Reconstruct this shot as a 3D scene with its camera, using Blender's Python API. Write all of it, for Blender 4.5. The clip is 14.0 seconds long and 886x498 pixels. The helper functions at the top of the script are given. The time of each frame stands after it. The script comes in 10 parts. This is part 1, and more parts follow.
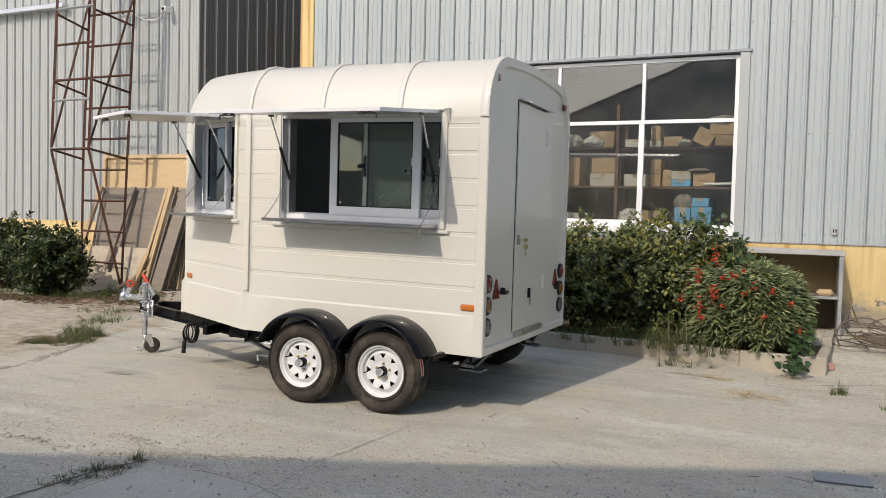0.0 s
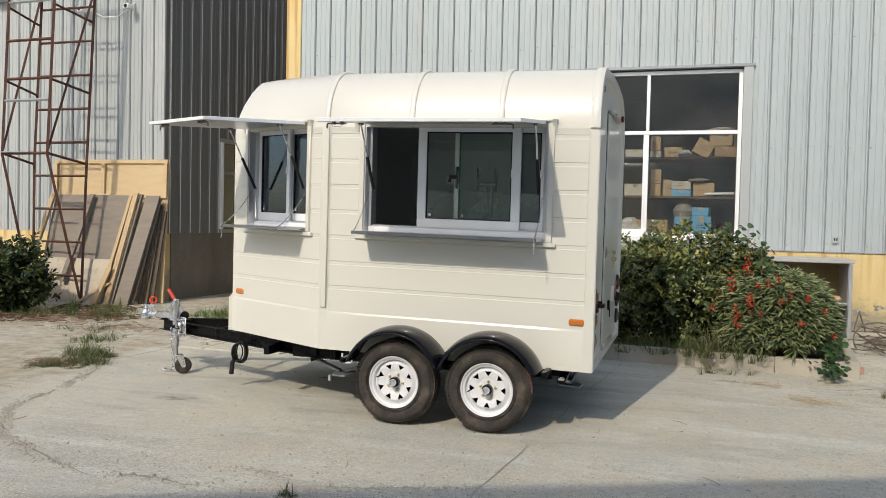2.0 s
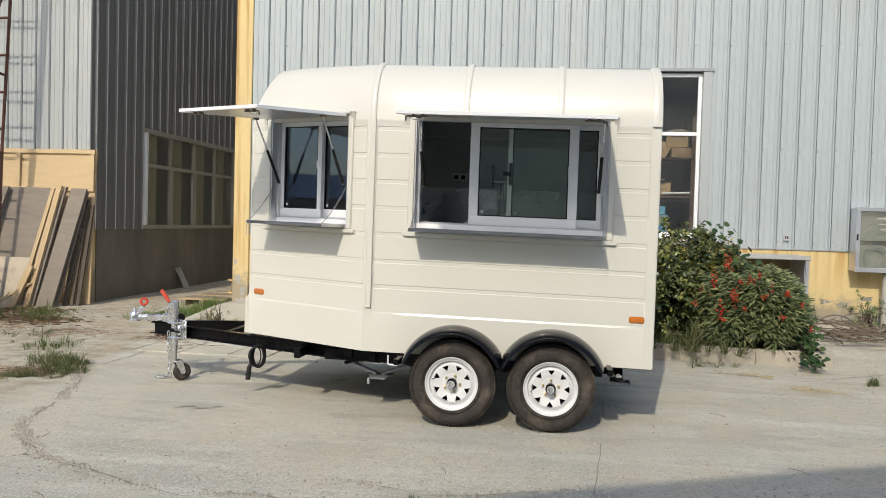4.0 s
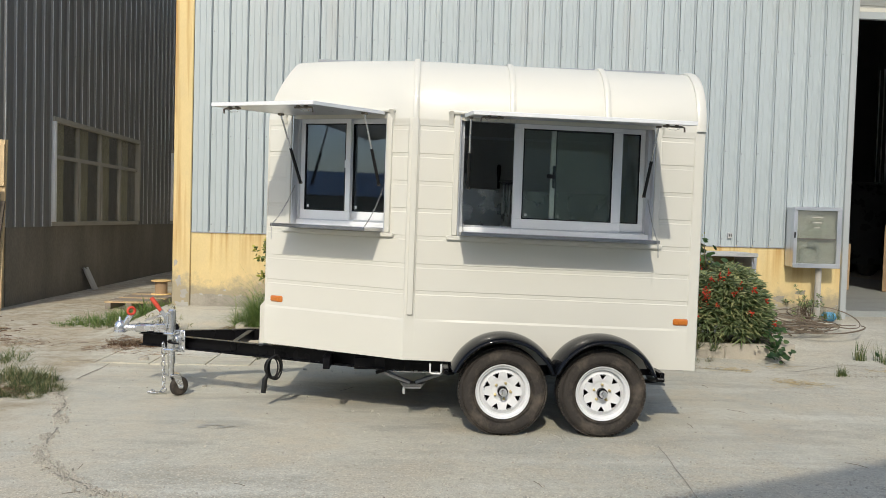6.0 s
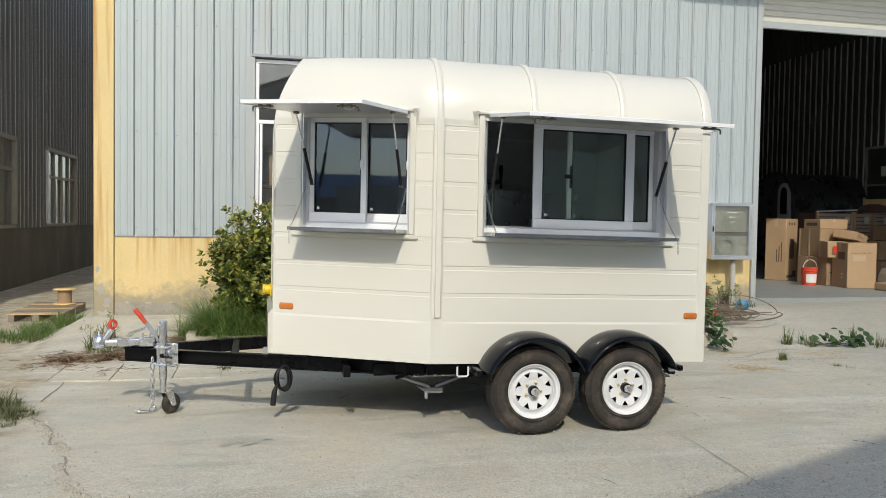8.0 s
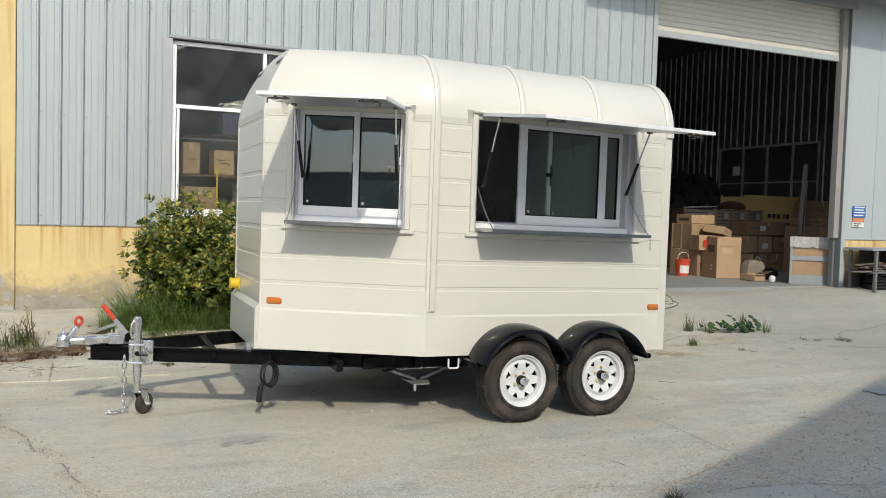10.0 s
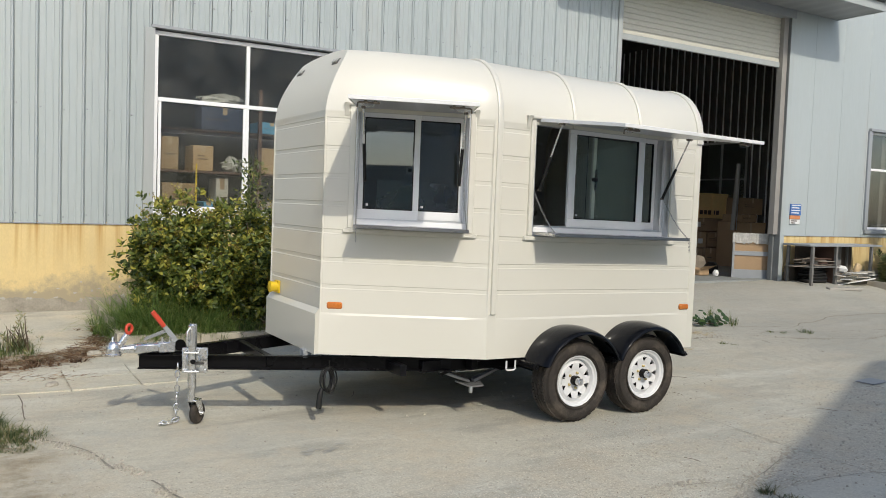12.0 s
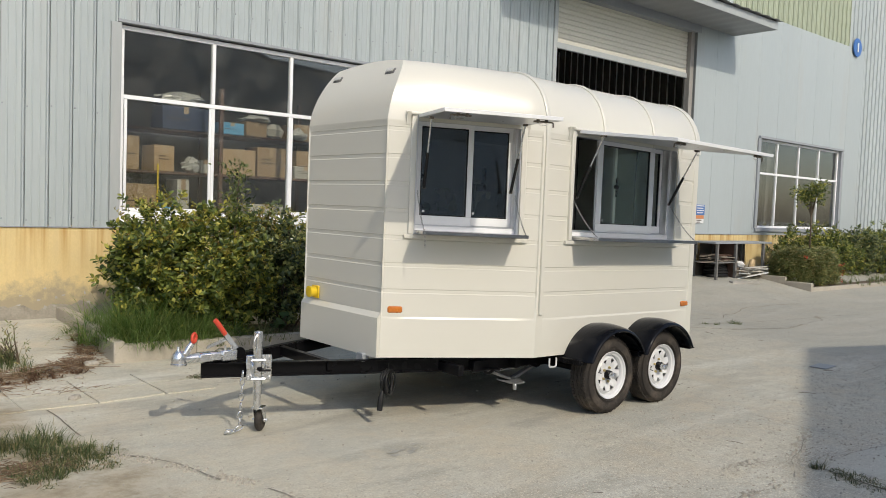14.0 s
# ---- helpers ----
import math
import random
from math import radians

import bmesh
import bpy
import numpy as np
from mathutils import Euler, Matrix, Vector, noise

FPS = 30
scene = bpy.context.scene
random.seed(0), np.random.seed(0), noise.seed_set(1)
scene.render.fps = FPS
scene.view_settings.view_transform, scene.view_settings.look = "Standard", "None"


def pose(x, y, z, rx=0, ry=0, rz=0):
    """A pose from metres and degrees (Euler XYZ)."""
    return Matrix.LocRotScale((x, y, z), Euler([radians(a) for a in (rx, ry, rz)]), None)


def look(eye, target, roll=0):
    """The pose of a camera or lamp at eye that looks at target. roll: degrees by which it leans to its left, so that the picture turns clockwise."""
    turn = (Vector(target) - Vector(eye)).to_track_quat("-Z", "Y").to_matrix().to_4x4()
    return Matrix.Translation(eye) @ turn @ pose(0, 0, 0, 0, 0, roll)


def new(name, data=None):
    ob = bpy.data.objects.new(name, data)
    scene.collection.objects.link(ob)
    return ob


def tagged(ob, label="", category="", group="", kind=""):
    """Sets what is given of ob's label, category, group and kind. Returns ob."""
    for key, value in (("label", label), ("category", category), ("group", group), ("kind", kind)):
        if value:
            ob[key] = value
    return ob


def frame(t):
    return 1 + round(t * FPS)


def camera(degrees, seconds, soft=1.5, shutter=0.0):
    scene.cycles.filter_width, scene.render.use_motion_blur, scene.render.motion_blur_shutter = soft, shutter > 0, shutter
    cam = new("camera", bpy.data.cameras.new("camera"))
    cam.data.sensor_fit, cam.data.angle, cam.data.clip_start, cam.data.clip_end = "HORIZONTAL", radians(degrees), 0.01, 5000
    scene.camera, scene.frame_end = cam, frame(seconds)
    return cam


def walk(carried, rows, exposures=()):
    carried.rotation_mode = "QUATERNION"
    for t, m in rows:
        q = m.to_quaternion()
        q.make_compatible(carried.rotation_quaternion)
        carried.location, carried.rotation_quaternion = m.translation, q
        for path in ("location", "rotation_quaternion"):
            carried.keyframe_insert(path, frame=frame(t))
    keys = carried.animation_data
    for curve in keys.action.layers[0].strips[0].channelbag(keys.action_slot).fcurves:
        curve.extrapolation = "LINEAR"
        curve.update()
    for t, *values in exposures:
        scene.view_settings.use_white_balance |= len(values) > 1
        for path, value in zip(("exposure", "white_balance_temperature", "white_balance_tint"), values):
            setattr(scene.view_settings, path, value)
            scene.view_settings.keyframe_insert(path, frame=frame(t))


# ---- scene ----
cam = camera(57.5, 14.0, soft=0.35)
PATH = [
    (0, (0.567, -0.037, 1.463), (-0.255, 1.785, 1.38), 1.4),
    (0.5, (0.18, -0.163, 1.464), (-0.572, 1.688, 1.389), 1.2),
    (1, (-0.19, -0.22, 1.461), (-0.886, 1.653, 1.389), 1.2),
    (1.5, (-0.549, -0.311, 1.474), (-1.196, 1.58, 1.406), 1.2),
    (2, (-0.898, -0.399, 1.484), (-1.481, 1.514, 1.42), 1.3),
    (2.5, (-1.253, -0.412, 1.473), (-1.753, 1.523, 1.407), 1.3),
    (3, (-1.571, -0.432, 1.476), (-1.977, 1.526, 1.413), 1.4),
    (3.5, (-1.919, -0.518, 1.473), (-2.236, 1.456, 1.412), 1.6),
    (4, (-2.272, -0.554, 1.454), (-2.534, 1.428, 1.39), 1.6),
    (4.2, (-2.427, -0.554, 1.463), (-2.671, 1.43, 1.401), 1.6),
    (6.3, (-3.76, -0.391, 1.505), (-3.611, 1.602, 1.431), 1.6),
    (6.5, (-3.875, -0.365, 1.51), (-3.677, 1.624, 1.437), 1.6),
    (7, (-4.188, -0.294, 1.501), (-3.895, 1.683, 1.426), 1.7),
    (7.2, (-4.313, -0.268, 1.486), (-3.992, 1.705, 1.421), 1.4),
    (9.3, (-5.523, -0.093, 1.538), (-4.855, 1.789, 1.443), 1.6),
    (9.5, (-5.621, -0.069, 1.534), (-4.913, 1.799, 1.442), 1.7),
    (10, (-5.844, 0.028, 1.528), (-5.039, 1.857, 1.435), 1.7),
    (10.5, (-6.094, 0.144, 1.551), (-5.237, 1.949, 1.453), 1.8),
    (11, (-6.358, 0.242, 1.55), (-5.449, 2.02, 1.452), 1.7),
    (11.5, (-6.6, 0.359, 1.584), (-5.635, 2.107, 1.483), 1.8),
    (12, (-6.888, 0.53, 1.584), (-5.863, 2.244, 1.477), 2.0),
    (12.5, (-7.197, 0.65, 1.591), (-6.101, 2.32, 1.486), 2.0),
    (13, (-7.507, 0.817, 1.596), (-6.335, 2.434, 1.492), 2.0),
    (13.5, (-7.838, 1.011, 1.599), (-6.594, 2.573, 1.494), 2.1),
    (14, (-8.169, 1.162, 1.609), (-6.865, 2.675, 1.505), 2.1),
]
walk(cam, [(t, look(eye, target, roll)) for t, eye, target, roll in PATH],
     exposures=[(0, 0.23, 6650, 14), (1, 0.23, 6620, 13.5), (2.5, 0.27, 6500, 9.5), (4, 0.29, 6500, 10), (7, 0.25, 6400, 8), (10, 0.23, 6400, 8.5), (12.5, 0.15, 6480, 9.3), (14, 0.12, 6580, 10)])

# ---- light ----
SUN_WAY = Vector((0.17, 1.0, -0.775)).normalized()
world = bpy.data.worlds.new("sky")
scene.world = world
world.use_nodes = True
wn = world.node_tree.nodes
sky = wn.new("ShaderNodeTexSky")
sky.sky_type, sky.sun_disc = "NISHITA", False
sky.sun_elevation = math.asin(-SUN_WAY.z)
sky.sun_rotation = math.atan2(-SUN_WAY.x, -SUN_WAY.y)
sky.air_density, sky.dust_density, sky.ozone_density = 1.0, 1.8, 0.9
world.node_tree.links.new(sky.outputs[0], wn["Background"].inputs[0])
wn["Background"].inputs[1].default_value = 0.15
sun_data = bpy.data.lights.new("sun", "SUN")
sun_data.energy, sun_data.angle, sun_data.color = 2.0, radians(0.6), (1.0, 0.92, 0.775)
sun = new("sun", sun_data)
sun.matrix_world = look((0, -10, 20), Vector((0, -10, 20)) + SUN_WAY)


scene.view_settings.exposure = 0.20


# ---- materials ----
def material(name, color, rough=0.6, metal=0.0, vary=0.12, scale=3.0, fine=60.0, bump=0.15, bump_dist=0.004,
             stain=None, stain_amount=0.0, stain_scale=1.2, coat=0.0, streak=1.0, by_piece=0.0, sheen_rough=0.08):
    """Base colour with two scales of variation, an optional stain colour with its own shape, fine relief and uneven gloss."""
    m = bpy.data.materials.new(name)
    m.use_nodes = True
    nt = m.node_tree
    n, ln = nt.nodes, nt.links
    bsdf = n["Principled BSDF"]
    tc = n.new("ShaderNodeTexCoord")
    mp = n.new("ShaderNodeMapping")
    mp.inputs["Scale"].default_value = (1, 1, 1 / streak)
    ln.new(tc.outputs["Object"], mp.inputs[0])

    def noise_node(sc, detail=4.0, rough_=0.6):
        t = n.new("ShaderNodeTexNoise")
        t.inputs["Scale"].default_value, t.inputs["Detail"].default_value = sc, detail
        t.inputs["Roughness"].default_value = rough_
        ln.new(mp.outputs[0], t.inputs["Vector"])
        return t

    big, small = noise_node(scale), noise_node(fine, 3.0)

    def mix(fac, a, b, mode="MIX"):
        x = n.new("ShaderNodeMix")
        x.data_type, x.blend_type = "RGBA", mode
        for sock, val in ((x.inputs[0], fac), (x.inputs[6], a), (x.inputs[7], b)):
            if hasattr(val, "is_output"):
                ln.new(val, sock)
            else:
                sock.default_value = val if not isinstance(val, tuple) else (*val, 1)
        return x.outputs[2]

    def ramp(src, lo, hi):
        r = n.new("ShaderNodeMapRange")
        r.inputs[1].default_value, r.inputs[2].default_value = lo, hi
        ln.new(src, r.inputs[0])
        return r.outputs[0]

    dark = tuple(c * (1 - vary) for c in color)
    light = tuple(min(1, c * (1 + vary)) for c in color)
    col = mix(ramp(big.outputs[0], 0.3, 0.7), dark, light)
    d2 = tuple(c * (1 - vary * 0.8) for c in color)
    col = mix(0.35, col, mix(ramp(small.outputs[0], 0.35, 0.65), d2, light))
    if stain:
        st = noise_node(stain_scale, 8.0, 0.68)
        f = ramp(st.outputs[0], 0.62 - 0.22 * stain_amount, 0.72)
        mul = n.new("ShaderNodeMath")
        mul.operation = "MULTIPLY"
        ln.new(f, mul.inputs[0])
        mul.inputs[1].default_value = min(1.0, 0.35 + 0.6 * stain_amount)
        col = mix(mul.outputs[0], col, stain)
    if by_piece:
        oi = n.new("ShaderNodeObjectInfo")
        hs = n.new("ShaderNodeHueSaturation")
        r = n.new("ShaderNodeMapRange")
        r.inputs[3].default_value, r.inputs[4].default_value = 1 - by_piece, 1 + by_piece
        ln.new(oi.outputs["Random"], r.inputs[0])
        ln.new(r.outputs[0], hs.inputs["Value"])
        ln.new(col, hs.inputs["Color"])
        col = hs.outputs[0]
    ln.new(col, bsdf.inputs["Base Color"])
    rr = n.new("ShaderNodeMapRange")
    rr.inputs[1].default_value, rr.inputs[2].default_value = 0.3, 0.7
    rr.inputs[3].default_value, rr.inputs[4].default_value = max(0.03, rough - sheen_rough), min(1, rough + sheen_rough)
    ln.new(big.outputs[0], rr.inputs[0])
    ln.new(rr.outputs[0], bsdf.inputs["Roughness"])
    bsdf.inputs["Metallic"].default_value = metal
    if coat:
        bsdf.inputs["Coat Weight"].default_value = coat
        bsdf.inputs["Coat Roughness"].default_value = 0.06
    if bump:
        b = n.new("ShaderNodeBump")
        b.inputs["Strength"].default_value, b.inputs["Distance"].default_value = bump, bump_dist
        ln.new(small.outputs[0], b.inputs["Height"])
        ln.new(b.outputs[0], bsdf.inputs["Normal"])
    return m


def glass_material(name, tint=(0.9, 0.95, 0.93), dust=0.06, gloss=0.05, sheen=(1.0, 1.0, 1.0)):
    m = bpy.data.materials.new(name)
    m.use_nodes = True
    nt = m.node_tree
    n, ln = nt.nodes, nt.links
    n.remove(n["Principled BSDF"])
    tr, gl, df = n.new("ShaderNodeBsdfTransparent"), n.new("ShaderNodeBsdfGlossy"), n.new("ShaderNodeBsdfDiffuse")
    tr.inputs[0].default_value = (*tint, 1)
    gl.inputs["Roughness"].default_value = 0.02
    gl.inputs["Color"].default_value = (*sheen, 1)
    df.inputs[0].default_value = (0.55, 0.53, 0.48, 1)
    # gloss grows towards grazing view, the same from both sides
    lw = n.new("ShaderNodeLayerWeight")
    lw.inputs[0].default_value = 0.5
    pw, fr = n.new("ShaderNodeMath"), n.new("ShaderNodeMapRange")
    pw.operation = "POWER"
    ln.new(lw.outputs["Facing"], pw.inputs[0])
    pw.inputs[1].default_value = 4.0
    ln.new(pw.outputs[0], fr.inputs[0])
    fr.inputs[3].default_value, fr.inputs[4].default_value = gloss, 0.95
    tc, ns, rg = n.new("ShaderNodeTexCoord"), n.new("ShaderNodeTexNoise"), n.new("ShaderNodeMapRange")
    ns.inputs["Scale"].default_value, ns.inputs["Detail"].default_value, ns.inputs["Roughness"].default_value = 2.6, 12.0, 0.68
    ln.new(tc.outputs["Object"], ns.inputs["Vector"])
    ln.new(ns.outputs[0], rg.inputs[0])
    rg.inputs[1].default_value, rg.inputs[2].default_value = 0.40, 0.66
    rg.inputs[3].default_value, rg.inputs[4].default_value = dust * 0.25, dust * 1.9
    a, b = n.new("ShaderNodeMixShader"), n.new("ShaderNodeMixShader")
    ln.new(rg.outputs[0], a.inputs[0])
    ln.new(tr.outputs[0], a.inputs[1])
    ln.new(df.outputs[0], a.inputs[2])
    ln.new(fr.outputs[0], b.inputs[0])
    ln.new(a.outputs[0], b.inputs[1])
    ln.new(gl.outputs[0], b.inputs[2])
    ln.new(b.outputs[0], n["Material Output"].inputs[0])
    return m


M_CREAM = material("cream_paint", (0.69, 0.672, 0.598), 0.28, vary=0.004, bump=0.0, coat=0.35, sheen_rough=0.0)
M_LINER = material("inner_panel", (0.562, 0.562, 0.554), 0.45, vary=0.03, bump=0.02)
M_ALU = material("aluminium", (0.66, 0.67, 0.69), 0.34, 0.75, vary=0.05, bump=0.03)
M_ALUW = material("white_aluminium", (0.86, 0.865, 0.87), 0.35, vary=0.03, bump=0.02)
M_STEEL = material("stainless_steel", (0.60, 0.60, 0.60), 0.28, 0.95, vary=0.06, fine=200, bump=0.05)
M_CHAIN = material("dull_chain", (0.36, 0.36, 0.35), 0.42, 0.85, vary=0.2, scale=20, bump=0.1)
# shelf steel darkened: the dark reflection on the lip is in its colour
M_LIP = material("brushed_lip", (0.40, 0.40, 0.41), 0.22, 0.95, vary=0.08, fine=200, bump=0.05)
M_ZINC = material("zinc_plate", (0.74, 0.75, 0.76), 0.26, 0.92, vary=0.12, scale=14, bump=0.1)
M_BLACKP = material("black_gloss", (0.006, 0.007, 0.010), 0.06, vary=0.2, bump=0.0, sheen_rough=0.03)
M_BLACKP.node_tree.nodes["Principled BSDF"].inputs["Specular IOR Level"].default_value = 0.16
M_BRONZE = material("dark_bronze", (0.22, 0.19, 0.16), 0.4, 0.8, vary=0.2)
M_BLACKM = material("black_paint", (0.006, 0.006, 0.007), 0.30, vary=0.25, bump=0.05)
M_BLACKM.node_tree.nodes["Principled BSDF"].inputs["Specular IOR Level"].default_value = 0.16
M_FRAMEB = material("weathered_frame", (0.38, 0.355, 0.29), 0.5, vary=0.12, scale=4, bump=0.05, stain=(0.30, 0.27, 0.21), stain_amount=0.5)
M_CURTAIN = material("yellowed_curtain", (0.62, 0.55, 0.36), 0.9, vary=0.12, scale=3, bump=0.1, streak=5)
M_RUBBER = material("rubber", (0.046, 0.040, 0.035), 0.8, vary=0.28, scale=7, fine=70, bump=0.5, stain=(0.165, 0.135, 0.106), stain_amount=0.6, stain_scale=6)
M_RUBBER.node_tree.nodes["Principled BSDF"].inputs["Specular IOR Level"].default_value = 0.25
M_PLASTIC = material("black_plastic", (0.015, 0.015, 0.015), 0.45, vary=0.2, bump=0.1)
M_PLASTIC.node_tree.nodes["Principled BSDF"].inputs["Specular IOR Level"].default_value = 0.28
M_RIM = material("white_rim", (0.74, 0.745, 0.75), 0.40, vary=0.04, bump=0.04)
M_GALV = material("dull_galvanised", (0.52, 0.52, 0.50), 0.5, 0.35, vary=0.16, scale=4, bump=0.05, stain=(0.34, 0.33, 0.30), stain_amount=0.4)
M_BRASS = material("yellow_zinc", (0.55, 0.45, 0.22), 0.35, 0.85, vary=0.1)
M_DARK = material("dark_void", (0.012, 0.012, 0.012), 0.9, vary=0.1)
M_AMBER = material("amber_lens", (0.55, 0.165, 0.02), 0.22, vary=0.08, coat=0.6)
M_REDL = material("red_lens", (0.16, 0.020, 0.016), 0.2, vary=0.15, coat=0.6)
M_REDG = material("red_grip", (0.62, 0.07, 0.035), 0.5, vary=0.12)
M_YELP = material("yellow_plastic", (0.75, 0.52, 0.02), 0.45, vary=0.08)
M_GLASS = glass_material("tinted_glass", (0.70, 0.74, 0.74), 0.010, 0.078, (0.74, 0.84, 1.0))
M_PANE = glass_material("serving_glass", (0.86, 0.89, 0.85), 0.010, 0.055, (0.88, 0.97, 0.93))
M_CABG = glass_material("cabinet_glass", (0.84, 0.87, 0.84), 0.13, 0.08)
M_DUSTG = glass_material("dusty_glass", (0.86, 0.88, 0.86), 0.026, 0.07)
M_SIDING = material("grey_siding", (0.398, 0.442, 0.450), 0.42, 0.0, vary=0.05, scale=0.9, fine=25, bump=0.04, streak=6, stain=(0.40, 0.40, 0.38), stain_amount=0.35, stain_scale=1.6, by_piece=0.025)
M_SIDING_W = material("pale_siding", (0.385, 0.408, 0.405), 0.4, vary=0.04, scale=0.9, fine=25, bump=0.04, streak=6, stain=(0.5, 0.5, 0.48), stain_amount=0.3, by_piece=0.02)
# whitened for the unseen shed, to throw fill light on yard and trailer
M_SHEDW = material("white_siding", (0.72, 0.72, 0.69), 0.6, vary=0.06, scale=0.8, bump=0.03)
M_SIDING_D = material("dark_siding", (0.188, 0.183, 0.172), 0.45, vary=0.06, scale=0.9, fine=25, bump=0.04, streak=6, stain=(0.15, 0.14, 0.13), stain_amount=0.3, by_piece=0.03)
M_RIB_PALE = material("siding_lap", (0.80, 0.81, 0.81), 0.4, vary=0.05, bump=0.03)
M_YELLOW = material("yellow_render", (0.66, 0.515, 0.250), 0.85, vary=0.10, scale=2.3, fine=70, bump=0.3, stain=(0.60, 0.47, 0.25), stain_amount=0.6, stain_scale=5.0, streak=2)


def rust_runs(m, top, reach, colour):
    """Rust and dirt that has run down the wall from the foot of the metal sheets."""
    nt = m.node_tree
    n, ln = nt.nodes, nt.links
    b = n["Principled BSDF"]
    old = b.inputs["Base Color"].links[0].from_socket
    tc, mp, no, sp = n.new("ShaderNodeTexCoord"), n.new("ShaderNodeMapping"), n.new("ShaderNodeTexNoise"), n.new("ShaderNodeSeparateXYZ")
    mp.inputs["Scale"].default_value = (7.5, 7.5, 0.30)
    ln.new(tc.outputs["Object"], mp.inputs[0])
    ln.new(mp.outputs[0], no.inputs["Vector"])
    no.inputs["Scale"].default_value, no.inputs["Detail"].default_value = 1.6, 5.0
    ln.new(tc.outputs["Object"], sp.inputs[0])
    r1, r2, mu, mx = n.new("ShaderNodeMapRange"), n.new("ShaderNodeMapRange"), n.new("ShaderNodeMath"), n.new("ShaderNodeMix")
    for i, val in ((1, 0.49), (2, 0.66), (3, 0.0), (4, 0.95)):
        r1.inputs[i].default_value = val
    for i, val in ((1, top - reach), (2, top), (3, 0.0), (4, 1.0)):
        r2.inputs[i].default_value = val
    ln.new(no.outputs[0], r1.inputs[0])
    ln.new(sp.outputs[2], r2.inputs[0])
    mu.operation, mx.data_type = "MULTIPLY", "RGBA"
    ln.new(r1.outputs[0], mu.inputs[0])
    ln.new(r2.outputs[0], mu.inputs[1])
    ln.new(mu.outputs[0], mx.inputs[0])
    ln.new(old, mx.inputs[6])
    mx.inputs[7].default_value = (*colour, 1)
    ln.new(mx.outputs[2], b.inputs["Base Color"])


def foot_dirt(m, low, high, colour):
    """Blotched grey dirt splashed up from the ground, thinning out with height."""
    nt = m.node_tree
    n, ln = nt.nodes, nt.links
    b = n["Principled BSDF"]
    old = b.inputs["Base Color"].links[0].from_socket
    tc, no, sp = n.new("ShaderNodeTexCoord"), n.new("ShaderNodeTexNoise"), n.new("ShaderNodeSeparateXYZ")
    no.inputs["Scale"].default_value, no.inputs["Detail"].default_value, no.inputs["Roughness"].default_value = 3.2, 10.0, 0.72
    ln.new(tc.outputs["Object"], no.inputs["Vector"])
    ln.new(tc.outputs["Object"], sp.inputs[0])
    r, ad, r2, mx = n.new("ShaderNodeMapRange"), n.new("ShaderNodeMath"), n.new("ShaderNodeMapRange"), n.new("ShaderNodeMix")
    for i, val in ((1, low), (2, high), (3, 0.34), (4, -0.30)):
        r.inputs[i].default_value = val
    ln.new(sp.outputs[2], r.inputs[0])
    ad.operation, mx.data_type = "ADD", "RGBA"
    ln.new(r.outputs[0], ad.inputs[0])
    ln.new(no.outputs[0], ad.inputs[1])
    for i, val in ((1, 0.50), (2, 0.72), (3, 0.0), (4, 0.85)):
        r2.inputs[i].default_value = val
    ln.new(ad.outputs[0], r2.inputs[0])
    ln.new(r2.outputs[0], mx.inputs[0])
    ln.new(old, mx.inputs[6])
    mx.inputs[7].default_value = (*colour, 1)
    ln.new(mx.outputs[2], b.inputs["Base Color"])


rust_runs(M_YELLOW, 1.25, 0.62, (0.47, 0.27, 0.085))
foot_dirt(M_YELLOW, 0.34, 0.92, (0.30, 0.265, 0.195))
M_PLASTER = material("grey_plaster", (0.40, 0.38, 0.34), 0.9, vary=0.16, scale=2.0, fine=60, bump=0.4, stain=(0.26, 0.24, 0.2), stain_amount=0.5)
M_BAREP = material("dirty_bare_plaster", (0.31, 0.285, 0.235), 0.95, vary=0.25, scale=3.0, fine=60, bump=0.5, stain=(0.15, 0.135, 0.11), stain_amount=0.6, stain_scale=4)
M_DAMP = material("damp_concrete", (0.205, 0.185, 0.15), 0.9, vary=0.34, scale=1.2, fine=50, bump=0.3, stain=(0.27, 0.25, 0.22), stain_amount=0.5, streak=3)
M_KERB = material("kerb_concrete", (0.44, 0.40, 0.33), 0.9, vary=0.14, scale=3, fine=60, bump=0.4, stain=(0.30, 0.27, 0.22), stain_amount=0.5)
M_SHUTTER = material("cream_shutter", (0.62, 0.60, 0.52), 0.5, vary=0.05, scale=1.0, bump=0.03, stain=(0.5, 0.47, 0.4), stain_amount=0.3)
M_GREYST = material("grey_steelwork", (0.30, 0.32, 0.34), 0.5, vary=0.08, bump=0.05)
M_CANOPY = material("canopy_sheet", (0.30, 0.31, 0.32), 0.5, vary=0.1, bump=0.05)
M_FLOOR = material("workshop_floor", (0.27, 0.288, 0.278), 0.55, vary=0.14, scale=1.2, fine=30, bump=0.05, stain=(0.22, 0.22, 0.21), stain_amount=0.4)
M_RUST = material("rusty_steel", (0.10, 0.045, 0.030), 0.75, 0.2, vary=0.35, scale=9, fine=70, bump=0.4, stain=(0.20, 0.10, 0.05), stain_amount=0.5, stain_scale=6)
M_PLY = material("pale_plywood", (0.56, 0.42, 0.24), 0.75, vary=0.10, scale=2.5, fine=30, bump=0.1, streak=0.2, stain=(0.42, 0.31, 0.18), stain_amount=0.3)
M_PLYG = material("weathered_plywood", (0.24, 0.205, 0.165), 0.85, vary=0.16, scale=2.5, fine=45, bump=0.25, streak=0.2, stain=(0.16, 0.14, 0.12), stain_amount=0.4)
